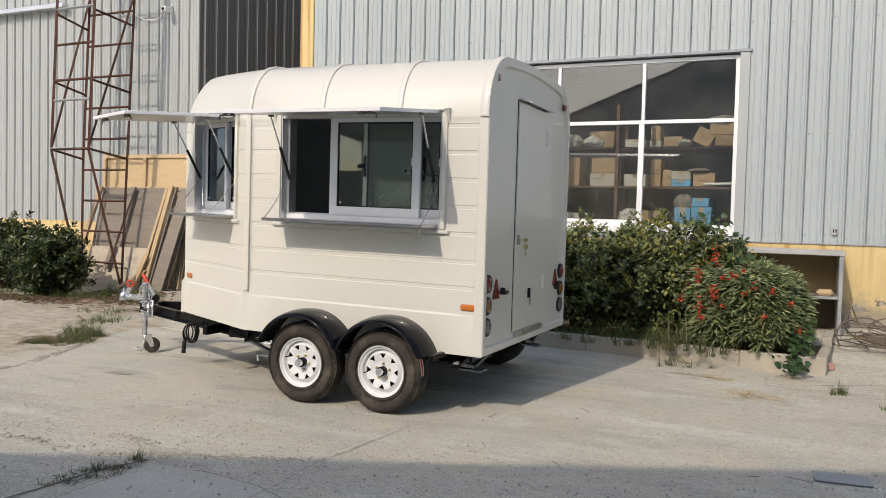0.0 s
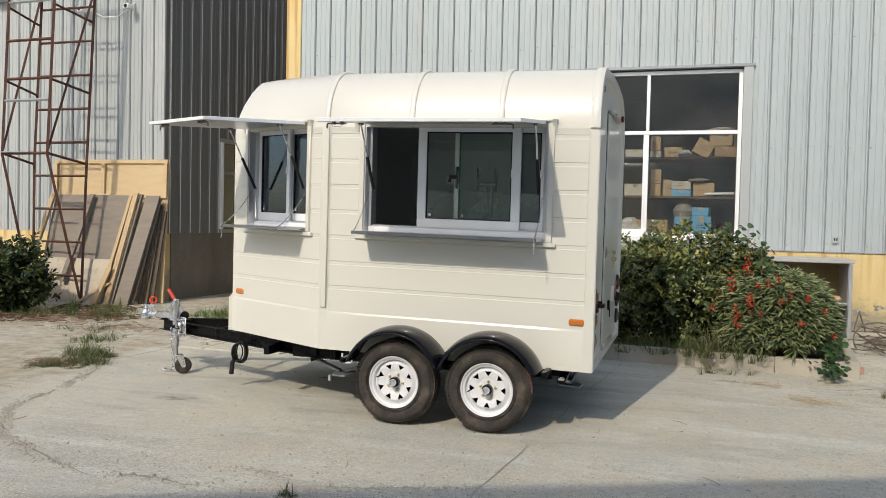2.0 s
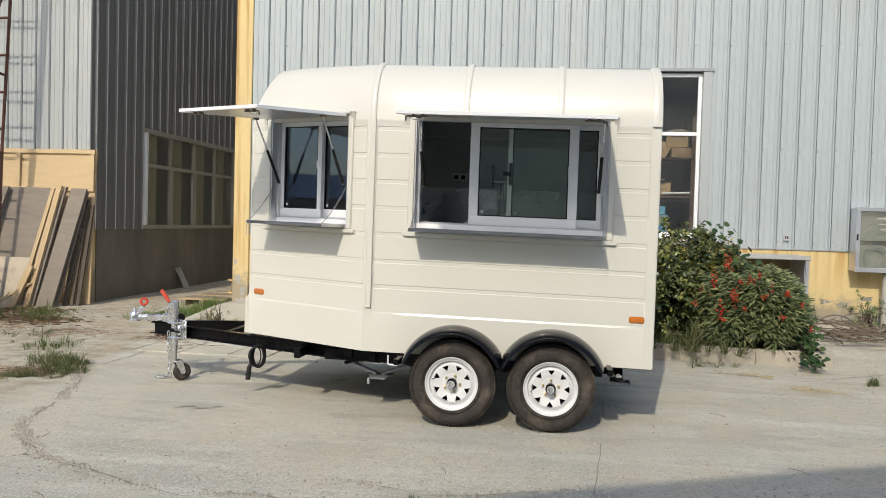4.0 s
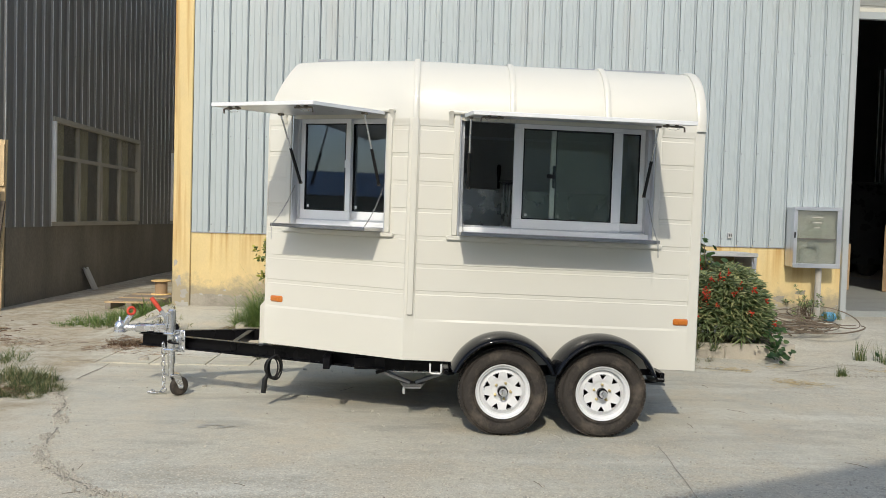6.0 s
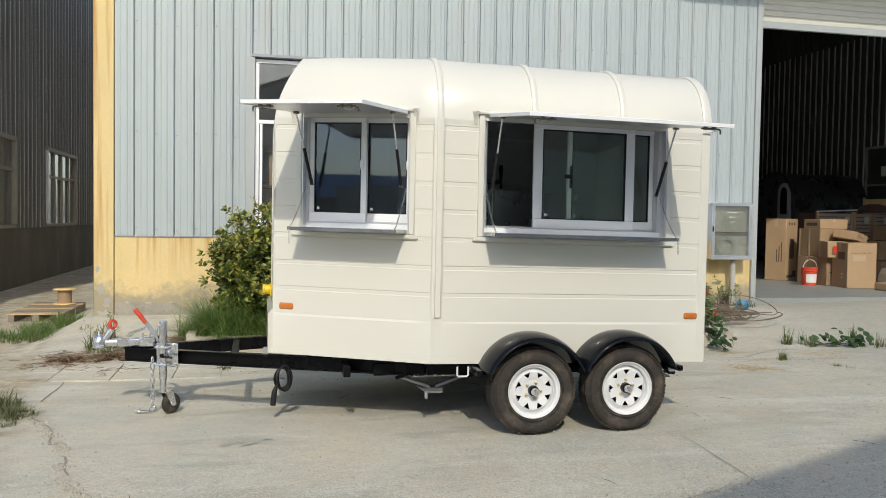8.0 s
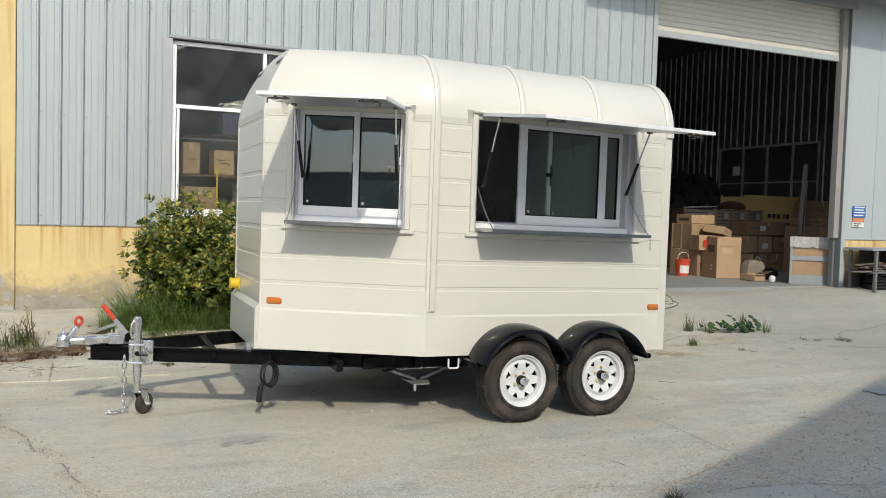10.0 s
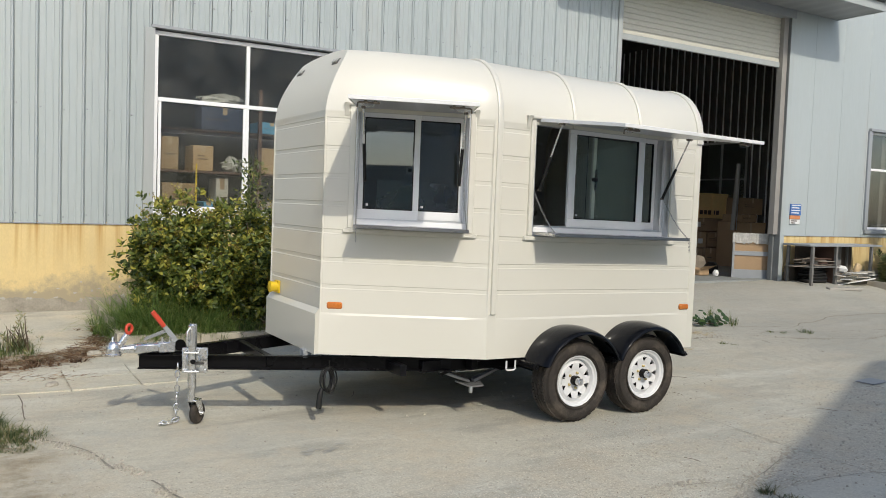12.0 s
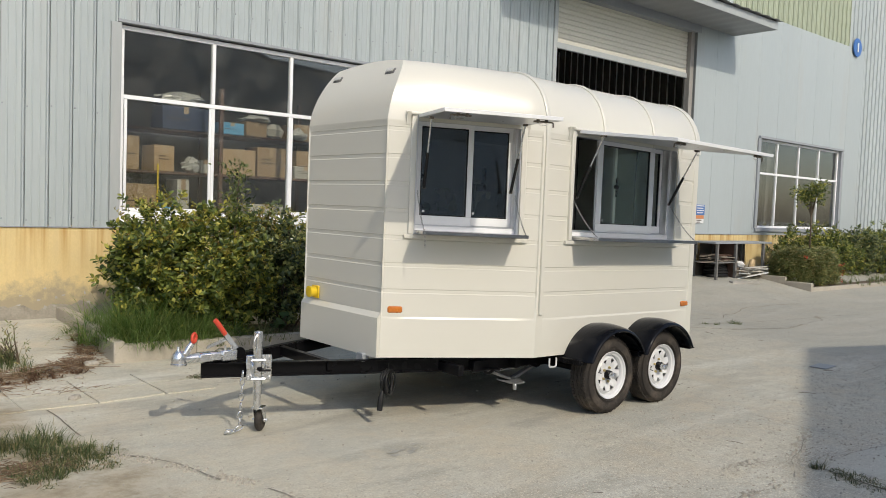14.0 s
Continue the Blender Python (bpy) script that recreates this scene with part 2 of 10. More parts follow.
M_PLYD = material("blackened_timber", (0.11, 0.09, 0.07), 0.9, vary=0.2, scale=3, fine=40, bump=0.25)
M_PLYW = material("stained_plywood", (0.54, 0.47, 0.36), 0.85, vary=0.14, scale=2.0, fine=40, bump=0.2, stain=(0.17, 0.15, 0.13), stain_amount=0.6, stain_scale=2.4)
M_WOOD = material("raw_timber", (0.50, 0.37, 0.21), 0.8, vary=0.14, scale=5, fine=60, bump=0.25, streak=4)
M_FILM = material("film_wrap", (0.29, 0.245, 0.205), 0.35, vary=0.2, scale=6, fine=40, bump=0.3, by_piece=0.1)
# the gloom of rooms behind glass, put into the wall colour
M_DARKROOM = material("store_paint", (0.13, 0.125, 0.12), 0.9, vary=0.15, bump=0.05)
M_CARTON = material("cardboard", (0.37, 0.255, 0.150), 0.85, vary=0.10, scale=3, fine=50, bump=0.1, by_piece=0.25)
M_CARTONW = material("pale_cardboard", (0.50, 0.47, 0.41), 0.8, vary=0.06, bump=0.1, by_piece=0.1)
M_BLUEBOX = material("blue_carton", (0.12, 0.36, 0.58), 0.6, vary=0.08, bump=0.05)
M_SHELF = material("brown_shelf", (0.13, 0.075, 0.055), 0.7, vary=0.15, bump=0.1)
M_SOIL = material("bed_soil", (0.15, 0.115, 0.08), 0.95, vary=0.3, scale=6, fine=40, bump=0.8, bump_dist=0.02)
M_INNERW = material("inner_wall", (0.30, 0.29, 0.27), 0.85, vary=0.1, bump=0.05)
M_BRICKP = material("pink_brick", (0.50, 0.27, 0.21), 0.85, vary=0.12, scale=6, bump=0.3)
M_CABLE = material("cable_sheath", (0.16, 0.125, 0.09), 0.7, vary=0.2, bump=0.1)
# sheet colour that carries the dimness of the hall
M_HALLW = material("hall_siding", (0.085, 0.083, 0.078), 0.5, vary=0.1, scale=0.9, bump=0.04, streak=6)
M_CRATE = material("yellow_crate_board", (0.80, 0.57, 0.25), 0.75, vary=0.12, scale=3, fine=40, bump=0.1)
M_BENCH = material("worn_grey_bench", (0.17, 0.168, 0.16), 0.6, vary=0.2, scale=5, bump=0.1, stain=(0.09, 0.07, 0.055), stain_amount=0.5, stain_scale=4)
# brown of the yellow wall as it looks in the bench's shade
M_PLYB = material("brown_back_board", (0.19, 0.135, 0.060), 0.85, vary=0.2, scale=3, bump=0.1, stain=(0.08, 0.06, 0.035), stain_amount=0.5, stain_scale=2)
M_PANELF = material("pale_grey_batten", (0.42, 0.42, 0.41), 0.6, vary=0.1, scale=5, bump=0.05)
# grey darkened for the shade on the post's return face
M_POST = material("dark_grey_post", (0.17, 0.185, 0.19), 0.55, vary=0.12, scale=4, bump=0.05)
# black lifted to grey so that the colour carries the shell's sheen
M_SHELL = material("black_shell_paint", (0.040, 0.040, 0.041), 0.30, vary=0.15, bump=0.0)
M_PRINT = material("dark_print", (0.11, 0.075, 0.05), 0.7, vary=0.1)
M_WHITE = material("white_print", (0.75, 0.75, 0.73), 0.6, vary=0.03)
M_BLUE = material("blue_sign", (0.05, 0.15, 0.42), 0.45, vary=0.06)
M_BLUEROOF = material("blue_roof_sheet", (0.08, 0.16, 0.30), 0.5, vary=0.10, scale=0.4, bump=0.03, stain=(0.12, 0.15, 0.19), stain_amount=0.4)
M_ORANGE = material("orange_sign", (0.62, 0.25, 0.10), 0.5, vary=0.06)
M_FIBRE = material("green_fibreglass", (0.34, 0.38, 0.28), 0.5, vary=0.12, scale=1.0, streak=6, bump=0.05, stain=(0.22, 0.24, 0.16), stain_amount=0.5)


# ---- building helpers ----
class Geo:
    """Collects vertices and faces of one mesh, in world metres."""

    def __init__(self):
        self.v, self.f = [], []

    def add(self, verts, faces):
        b = len(self.v)
        self.v += [tuple(p) for p in verts]
        self.f += [tuple(b + i for i in q) for q in faces]
        return self

    def box(self, lo, hi, c=0.0, m=None):
        """A box with chamfered edges of width c, optionally turned by m."""
        lo, hi = Vector(lo), Vector(hi)
        c = min(c, 0.45 * min(hi - lo))
        if c <= 0:
            p = [Vector((x, y, z)) for z in (lo.z, hi.z) for y in (lo.y, hi.y) for x in (lo.x, hi.x)]
            fs = [(0, 2, 3, 1), (4, 5, 7, 6), (0, 1, 5, 4), (2, 6, 7, 3), (0, 4, 6, 2), (1, 3, 7, 5)]
        else:
            p, ix = [], {}
            for sx in (0, 1):
                for sy in (0, 1):
                    for sz in (0, 1):
                        for a in range(3):
                            q = [(lo, hi)[s][k] + (0 if k == a else (c, -c)[s]) for k, s in enumerate((sx, sy, sz))]
                            ix[sx, sy, sz, a] = len(p)
                            p.append(Vector(q))
            fs = []
            for a in range(3):
                b, d = (a + 1) % 3, (a + 2) % 3
                for s in (0, 1):
                    ring = []
                    for sb, sd in ((0, 0), (1, 0), (1, 1), (0, 1)):
                        k = [0, 0, 0]
                        k[a], k[b], k[d] = s, sb, sd
                        ring.append(ix[(*k, a)])
                    fs.append(tuple(ring if s else ring[::-1]))
                for sb in (0, 1):
                    for sd in (0, 1):
                        k0, k1 = [0, 0, 0], [0, 0, 0]
                        k0[b], k0[d], k1[b], k1[d], k1[a] = sb, sd, sb, sd, 1
                        q = (ix[(*k0, b)], ix[(*k1, b)], ix[(*k1, d)], ix[(*k0, d)])
                        fs.append(q if sb != sd else q[::-1])
            for sx in (0, 1):
                for sy in (0, 1):
                    for sz in (0, 1):
                        t = tuple(ix[sx, sy, sz, a] for a in range(3))
                        fs.append(t if (sx + sy + sz) % 2 else t[::-1])
        if m is not None:
            p = [m @ q for q in p]
        return self.add(p, fs)

    def ring_loft(self, rings, closed=True, caps=True):
        n = len(rings[0])
        vs = [q for r in rings for q in r]
        fs = []
        for k in range(len(rings) - 1):
            for i in range(n if closed else n - 1):
                j = (i + 1) % n
                fs.append((k * n + i, k * n + j, (k + 1) * n + j, (k + 1) * n + i))
        if caps and closed:
            fs.append(tuple(range(n))[::-1])
            fs.append(tuple((len(rings) - 1) * n + i for i in range(n)))
        return self.add(vs, fs)

    def tube(self, pts, r, n=8, caps=True):
        """A round bar along points; r may be a number or a list."""
        pts = [Vector(p) for p in pts]
        rs = r if isinstance(r, (list, tuple)) else [r] * len(pts)
        rings = []
        up = None
        for i, p in enumerate(pts):
            d = (pts[min(i + 1, len(pts) - 1)] - pts[max(i - 1, 0)]).normalized()
            if up is None:
                up = Vector((0, 0, 1)) if abs(d.z) < 0.9 else Vector((1, 0, 0))
            a = d.cross(up).normalized()
            b = a.cross(d).normalized()
            up = b
            rings.append([p + rs[i] * (math.cos(2 * math.pi * k / n) * a + math.sin(2 * math.pi * k / n) * b) for k in range(n)])
        return self.ring_loft(rings, True, caps)

    def lathe(self, prof, origin, axis, n=32, caps=False):
        """Turns (radius, along) pairs about an axis through origin."""
        ax = Vector(axis).normalized()
        a = ax.orthogonal().normalized()
        b = ax.cross(a)
        rings = [[Vector(origin) + h * ax + r * (math.cos(2 * math.pi * k / n) * a + math.sin(2 * math.pi * k / n) * b) for k in range(n)] for r, h in prof]
        return self.ring_loft(rings, True, caps)

    def plate(self, outline, way):
        """A flat outline given thickness along way."""
        way = Vector(way)
        o = [Vector(p) for p in outline]
        return self.ring_loft([o, [p + way for p in o]])

    def sheet(self, pts, way):
        """An open profile swept along way."""
        way = Vector(way)
        o = [Vector(p) for p in pts]
        return self.ring_loft([o, [p + way for p in o]], False)


ROOT = {}
LEAN = [None]        # while set, the pitch given to all parts that are built


def thing(name, at, label, category, group="", kind=""):
    ob = new(name)
    ob.location = at
    ob.empty_display_size = 0.1
    ROOT[ob] = Vector(at)
    return tagged(ob, label, category, group, kind)


def mesh_of(name, geo, mat, off=Vector((0, 0, 0)), smooth=38):
    me = bpy.data.meshes.new(name)
    vs = geo.v if LEAN[0] is None else [LEAN[0] @ Vector(p) for p in geo.v]
    me.from_pydata([(p[0] - off.x, p[1] - off.y, p[2] - off.z) for p in vs], [], geo.f)
    bm = bmesh.new()
    bm.from_mesh(me)
    bmesh.ops.recalc_face_normals(bm, faces=bm.faces)
    bm.to_mesh(me)
    bm.free()
    me.materials.append(mat)
    if smooth:
        me.shade_smooth()
        me.set_sharp_from_angle(angle=radians(smooth))
    return me


def part(name, geo, mat, parent=None, label="", smooth=38):
    """One mesh object under a thing or a part; with no parent a thing of its own."""
    off = ROOT[parent] if parent is not None else Vector((0, 0, 0))
    ob = new(name, mesh_of(name, geo, mat, off, smooth))
    if parent is not None:
        ob.parent = parent
        ROOT[ob] = off
    else:
        ROOT[ob] = Vector((0, 0, 0))
    return tagged(ob, label)


def single(name, geo, mat, label, category, group="", kind="", smooth=38):
    """A thing of one mesh, its origin at its own base."""
    xs, ys, zs = zip(*geo.v)
    at = Vector(((min(xs) + max(xs)) / 2, (min(ys) + max(ys)) / 2, min(zs)))
    ob = new(name, mesh_of(name, geo, mat, at, smooth))
    ob.location = at
    ROOT[ob] = at
    return tagged(ob, label, category, group, kind)


def step(a, b, x):
    t = min(1.0, max(0.0, (x - a) / (b - a)))
    return t * t * (3 - 2 * t)


def ground_z(x, y):
    """The yard: level under the trailer, rising to the wall and towards the gate."""
    z = 0.21 * step(8.2, 10.8, y) * step(-7.4, -6.9, x)
    z += 0.018 * min(max(x, 0.0), 8.0) * step(7.0, 10.8, y)
    return z


# ---- ground ----
def ground_material():
    m = material("yard_concrete", (0.575, 0.549, 0.449), 0.9, vary=0.12, scale=0.55, fine=22, bump=0.35, bump_dist=0.006,
                 stain=(0.635, 0.608, 0.506), stain_amount=0.5, stain_scale=0.8)
    nt = m.node_tree
    n, ln = nt.nodes, nt.links
    bsdf = n["Principled BSDF"]
    base = bsdf.inputs["Base Color"].links[0].from_socket
    tc = n.new("ShaderNodeTexCoord")
    sep = n.new("ShaderNodeSeparateXYZ")
    ln.new(tc.outputs["Object"], sep.inputs[0])

    def math_node(op, a, b=None, c=None):
        x = n.new("ShaderNodeMath")
        x.operation = op
        for k, val in enumerate((a, b, c)):
            if val is None:
                continue
            if hasattr(val, "is_output"):
                ln.new(val, x.inputs[k])
            else:
                x.inputs[k].default_value = val
        return x.outputs[0]

    def tex(sc, det=6.0, ro=0.65):
        t = n.new("ShaderNodeTexNoise")
        t.inputs["Scale"].default_value, t.inputs["Detail"].default_value, t.inputs["Roughness"].default_value = sc, det, ro
        ln.new(tc.outputs["Object"], t.inputs["Vector"])
        return t.outputs[0]

    def span(src, lo, hi):
        r = n.new("ShaderNodeMapRange")
        r.inputs[1].default_value, r.inputs[2].default_value = lo, hi
        ln.new(src, r.inputs[0])
        return r.outputs[0]

    def blend(fac, a, col):
        x = n.new("ShaderNodeMix")
        x.data_type = "RGBA"
        ln.new(fac, x.inputs[0])
        ln.new(a, x.inputs[6])
        if hasattr(col, "is_output"):
            ln.new(col, x.inputs[7])
        else:
            x.inputs[7].default_value = (*col, 1)
        return x.outputs[2]

    def streak_tex(sc, sx, sy, det=5.0):
        mp = n.new("ShaderNodeMapping")
        mp.inputs["Scale"].default_value = (sx, sy, 1)
        mp.inputs["Rotation"].default_value = (0, 0, 0.22)
        ln.new(tc.outputs["Object"], mp.inputs[0])
        t = n.new("ShaderNodeTexNoise")
        t.inputs["Scale"].default_value, t.inputs["Detail"].default_value, t.inputs["Roughness"].default_value = sc, det, 0.62
        ln.new(mp.outputs[0], t.inputs["Vector"])
        return t.outputs[0]

    # damp-looking old patches, trowel streaks and sandy drifts
    grey = math_node("MULTIPLY", span(tex(0.55, 9, 0.66), 0.45, 0.58), 0.85)
    col = blend(grey, base, (0.435, 0.437, 0.383))
    drag = math_node("MULTIPLY", span(streak_tex(0.9, 0.35, 2.2, 8.0), 0.50, 0.64), 0.75)
    col = blend(drag, col, (0.693, 0.68456, 0.603))
    smear = math_node("MULTIPLY", span(streak_tex(1.6, 0.5, 1.6, 10.0), 0.53, 0.62), 0.6)
    col = blend(smear, col, (0.341, 0.32835, 0.276))
    sand = math_node("MULTIPLY", span(tex(1.5, 11, 0.76), 0.48, 0.62), 0.75)
    col = blend(sand, col, (0.589, 0.51939, 0.39))
    # the slab is smoother towards the wall, rougher and gritty to the south and east
    worn = math_node("MAXIMUM", span(math_node("ADD", sep.outputs[1], math_node("MULTIPLY", tex(0.8, 6), 1.6)), 6.2, 4.6), span(math_node("ADD", sep.outputs[0], math_node("MULTIPLY", tex(0.7, 6), 1.6)), -0.6, 1.4))
    worn = math_node("ADD", math_node("MULTIPLY", worn, 0.60), 0.52)
    mott = math_node("MULTIPLY", math_node("MULTIPLY", span(tex(9, 7, 0.78), 0.48, 0.62), 0.5), worn)
    col = blend(mott, col, (0.396, 0.361185, 0.286))
    fleck = math_node("MULTIPLY", math_node("MULTIPLY", span(tex(27, 5, 0.72), 0.50, 0.62), 0.42), worn)
    col = blend(fleck, col, (0.33, 0.301485, 0.239))
    fleck2 = math_node("MULTIPLY", math_node("MULTIPLY", span(tex(33, 4, 0.7), 0.55, 0.66), 0.45), worn)
    col = blend(fleck2, col, (0.726, 0.689535, 0.582))
    gritty = span(tex(0.7, 5), 0.40, 0.60)
    specks = math_node("MULTIPLY", span(tex(42, 2, 0.5), 0.63, 0.70), math_node("MULTIPLY", math_node("ADD", math_node("MULTIPLY", gritty, 0.55), 0.25), worn))
    col = blend(specks, col, (0.187, 0.1592, 0.114))
    grain = math_node("MULTIPLY", math_node("MULTIPLY", span(tex(120, 3, 0.75), 0.48, 0.62), 0.62), math_node("ADD", math_node("MULTIPLY", worn, 0.7), 0.3))
    col = blend(grain, col, (0.33, 0.295515, 0.229))
    pale = math_node("MULTIPLY", math_node("MULTIPLY", span(tex(75, 2, 0.6), 0.57, 0.66), 0.75), worn)
    col = blend(pale, col, (0.748, 0.70048, 0.582))
    # a smoother slab towards the south-east; the ground turns greyer and darker before the gate
    wob = math_node("MULTIPLY", tex(2.2, 6), 0.16)
    slab = math_node("MULTIPLY", span(math_node("ADD", sep.outputs[1], wob), 3.56, 3.52), math_node("MULTIPLY", span(math_node("ADD", sep.outputs[0], wob), -2.74, -2.70), span(sep.outputs[0], -1.96, -2.0)))
    col = blend(math_node("MULTIPLY", slab, 0.55), col, (0.53, 0.52735, 0.463))
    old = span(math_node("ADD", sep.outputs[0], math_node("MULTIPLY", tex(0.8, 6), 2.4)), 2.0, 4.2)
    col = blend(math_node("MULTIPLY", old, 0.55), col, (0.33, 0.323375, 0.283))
    # earth to the west of the slab, with a ragged edge
    edge = math_node("ADD", sep.outputs[0], math_node("MULTIPLY", sep.outputs[1], 0.16))
    edge = math_node("ADD", edge, math_node("MULTIPLY", tex(0.9, 8, 0.65), 1.6))
    earth = span(edge, -4.55, -4.80)
    soil_c = blend(span(tex(6, 9, 0.72), 0.42, 0.68), blend(span(tex(1.2), 0.4, 0.6), base, (0.48, 0.41, 0.29)), (0.29, 0.238, 0.158))
    col = blend(math_node("MULTIPLY", earth, 0.92), col, soil_c)
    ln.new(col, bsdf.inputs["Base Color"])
    b2 = n.new("ShaderNodeBump")
    b2.inputs["Strength"].default_value, b2.inputs["Distance"].default_value = 0.5, 0.03
    h = math_node("MULTIPLY", tex(14, 9, 0.78), math_node("ADD", math_node("MULTIPLY", earth, 0.9), 0.22))
    ln.new(h, b2.inputs["Height"])
    ln.new(bsdf.inputs["Normal"].links[0].from_socket, b2.inputs["Normal"])
    ln.new(b2.outputs[0], bsdf.inputs["Normal"])
    return m


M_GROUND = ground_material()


def build_ground():
    xs = [-400, -120, -50, -30, -20] + [-16 + 0.2 * k for k in range(161)] + [20, 30, 50, 120, 400]
    ys = [-400, -120, -50, -25, -12] + [-6 + 0.2 * k for k in range(91)] + [14, 18, 25, 40, 120, 400]
    g = Geo()
    vs = []
    for y in ys:
        for x in xs:
            z = ground_z(x, y)
            if -16 <= x <= 16 and -6 <= y <= 12:
                z += 0.008 * (noise.noise((x * 0.7, y * 0.7, 1.3))) * step(0.0, 1.5, abs(y - 5.6))
                soil = step(-6.4, -7.2, x + 0.16 * (y - 8))
                z += soil * 0.03 * noise.noise((x * 1.6, y * 1.6, 5.0))
            vs.append((x, y, z))
    n = len(xs)
    fs = [(j * n + i, j * n + i + 1, (j + 1) * n + i + 1, (j + 1) * n + i) for j in range(len(ys) - 1) for i in range(n - 1)]
    g.add(vs, fs)
    ob = part("ground", g, M_GROUND, None, "pale worn concrete yard running into sandy earth", smooth=60)
    tagged(ob, kind="structure", category="ground")
    return ob


ground = build_ground()


# ---- ribbed sheet walls ----
# rib centres: the sheets west of the wide window, above it and east of it are laid a little differently
RIBS_MAIN = [-6.402 + 0.2440 * k for k in range(-1, 7)] + [-4.938 + 0.2369 * k for k in range(1, 20)] + [-0.200 + 0.2310 * k for k in range(0, 14)] + [3.034 + 0.2423 * k for k in range(0, 82)]
RIBS_ALLEY = [11.736 + 0.305 * k for k in range(0, 94)]
RIBS_PLAIN = [-30.0 + 0.2423 * k for k in range(0, 250)]


def rib_profile(a, b, ribs=RIBS_PLAIN):
    """Offsets (along, proud) of a ribbed metal sheet between a and b: raised ribs, each with an open lap seam beside it, and low beads between."""
    pts = [(a, 0.0)]
    for c in ribs:
        if not a - 0.3 < c < b + 0.3:
            continue
        row = [(c - 0.024, 0), (c - 0.015, 0.027), (c - 0.001, 0.027), (c + 0.0120, 0.003), (c + 0.0130, -0.026), (c + 0.0205, -0.026), (c + 0.021, 0)]
        for d in (0.085, 0.165):
            row += [(c + d - 0.011, 0), (c + d - 0.002, 0.006), (c + d + 0.003, 0.006), (c + d + 0.010, 0)]
        pts += [p for p in row if a < p[0] < b]
    return pts + [(b, 0.0)]


def siding(parent, mat, at, a, b, z0, z1, face):
    """One metal sheet as a piece of a wall. face 'y': wall at y=at looking to -y; 'x': wall at x=at looking to +x; 'n': to -x."""
    g = Geo()
    prof = rib_profile(a, b, RIBS_ALLEY if face == "x" else RIBS_MAIN if face == "y" and at == WY else RIBS_PLAIN)
    if face == "y":
        g.sheet([(s, at - d, z0) for s, d in prof], (0, 0, z1 - z0))
    elif face == "x":
        g.sheet([(at + d, s, z0) for s, d in prof], (0, 0, z1 - z0))
    else:
        g.sheet([(at - d, s, z0) for s, d in prof], (0, 0, z1 - z0))
    return part("siding_sheet", g, mat, parent, smooth=25)


def sided_wall(parent, mat, at, a, b, z0, z1, face, holes=(), width=0.75):
    cuts = sorted({a, b, *[h[0] for h in holes if a < h[0] < b], *[h[1] for h in holes if a < h[1] < b]})
    for lo, hi in zip(cuts, cuts[1:]):
        k = max(1, round((hi - lo) / width))
        mids = [lo + (hi - lo) * i / k for i in range(k + 1)]
        grid = RIBS_ALLEY if face == "x" else RIBS_MAIN if face == "y" and at == WY else RIBS_PLAIN
        mids = [lo] + [min(grid, key=lambda c: abs(c - m)) + 0.03 for m in mids[1:-1]] + [hi]
        for p, q in zip(mids, mids[1:]):
            if q - p < 0.02:
                continue
            spans = [(z0, z1)]
            for h0, h1, hz0, hz1 in holes:
                if h0 < (p + q) / 2 < h1:
                    spans = [s for u, w in spans for s in ((u, min(w, hz0)), (max(u, hz1), w)) if s[1] - s[0] > 0.02]
            for u, w in spans:
                siding(parent, mat, at, p, q, u, w, face)


def backing(g, a, b, z0, z1, holes, put):
    """The wall's core as butted boxes round its openings."""
    cuts = sorted({a, b, *[c for h in holes for c in h[:2] if a < c < b]})
    for lo, hi in zip(cuts, cuts[1:]):
        spans = [(z0, z1)]
        for h0, h1, hz0, hz1 in holes:
            if h0 < (lo + hi) / 2 < h1:
                spans = [s for u, w in spans for s in ((u, min(w, hz0)), (max(u, hz1), w)) if s[1] - s[0] > 0.01]
        for u, w in spans:
            put(g, lo, hi, u, w)


WY = 10.79           # face of the long wall
WIN = (-4.92, -0.24, 1.31, 3.63)
GATE = (2.57, 6.80, -0.5, 6.1)
WIN2 = (9.76, 14.10, 1.34, 3.52)
TOP = 9.0

wall_main = part("wall_north", Geo().box((0, 0, 0), (0.001, 0.001, 0.001)), M_INNERW, None, "long workshop wall of grey ribbed sheet over a yellow base")
tagged(wall_main, kind="structure", category="wall")
g = Geo()
backing(g, -6.63, 22.0, 1.25, TOP, [WIN, GATE, WIN2], lambda q, a, b, u, w: q.box((a, WY + 0.034, u), (b, WY + 0.16, w)))
part("wall_core", g, M_INNERW, wall_main)
g = Geo()
backing(g, -6.63, 22.0, -0.3, 1.25, [(GATE[0], GATE[1] + 0.25, -1, 3)], lambda q, a, b, u, w: q.box((a, WY + 0.006, u), (b, WY + 0.2, w)))
part("base_wall", g, M_YELLOW, wall_main, "stained yellow rendered base wall")
g = Geo()
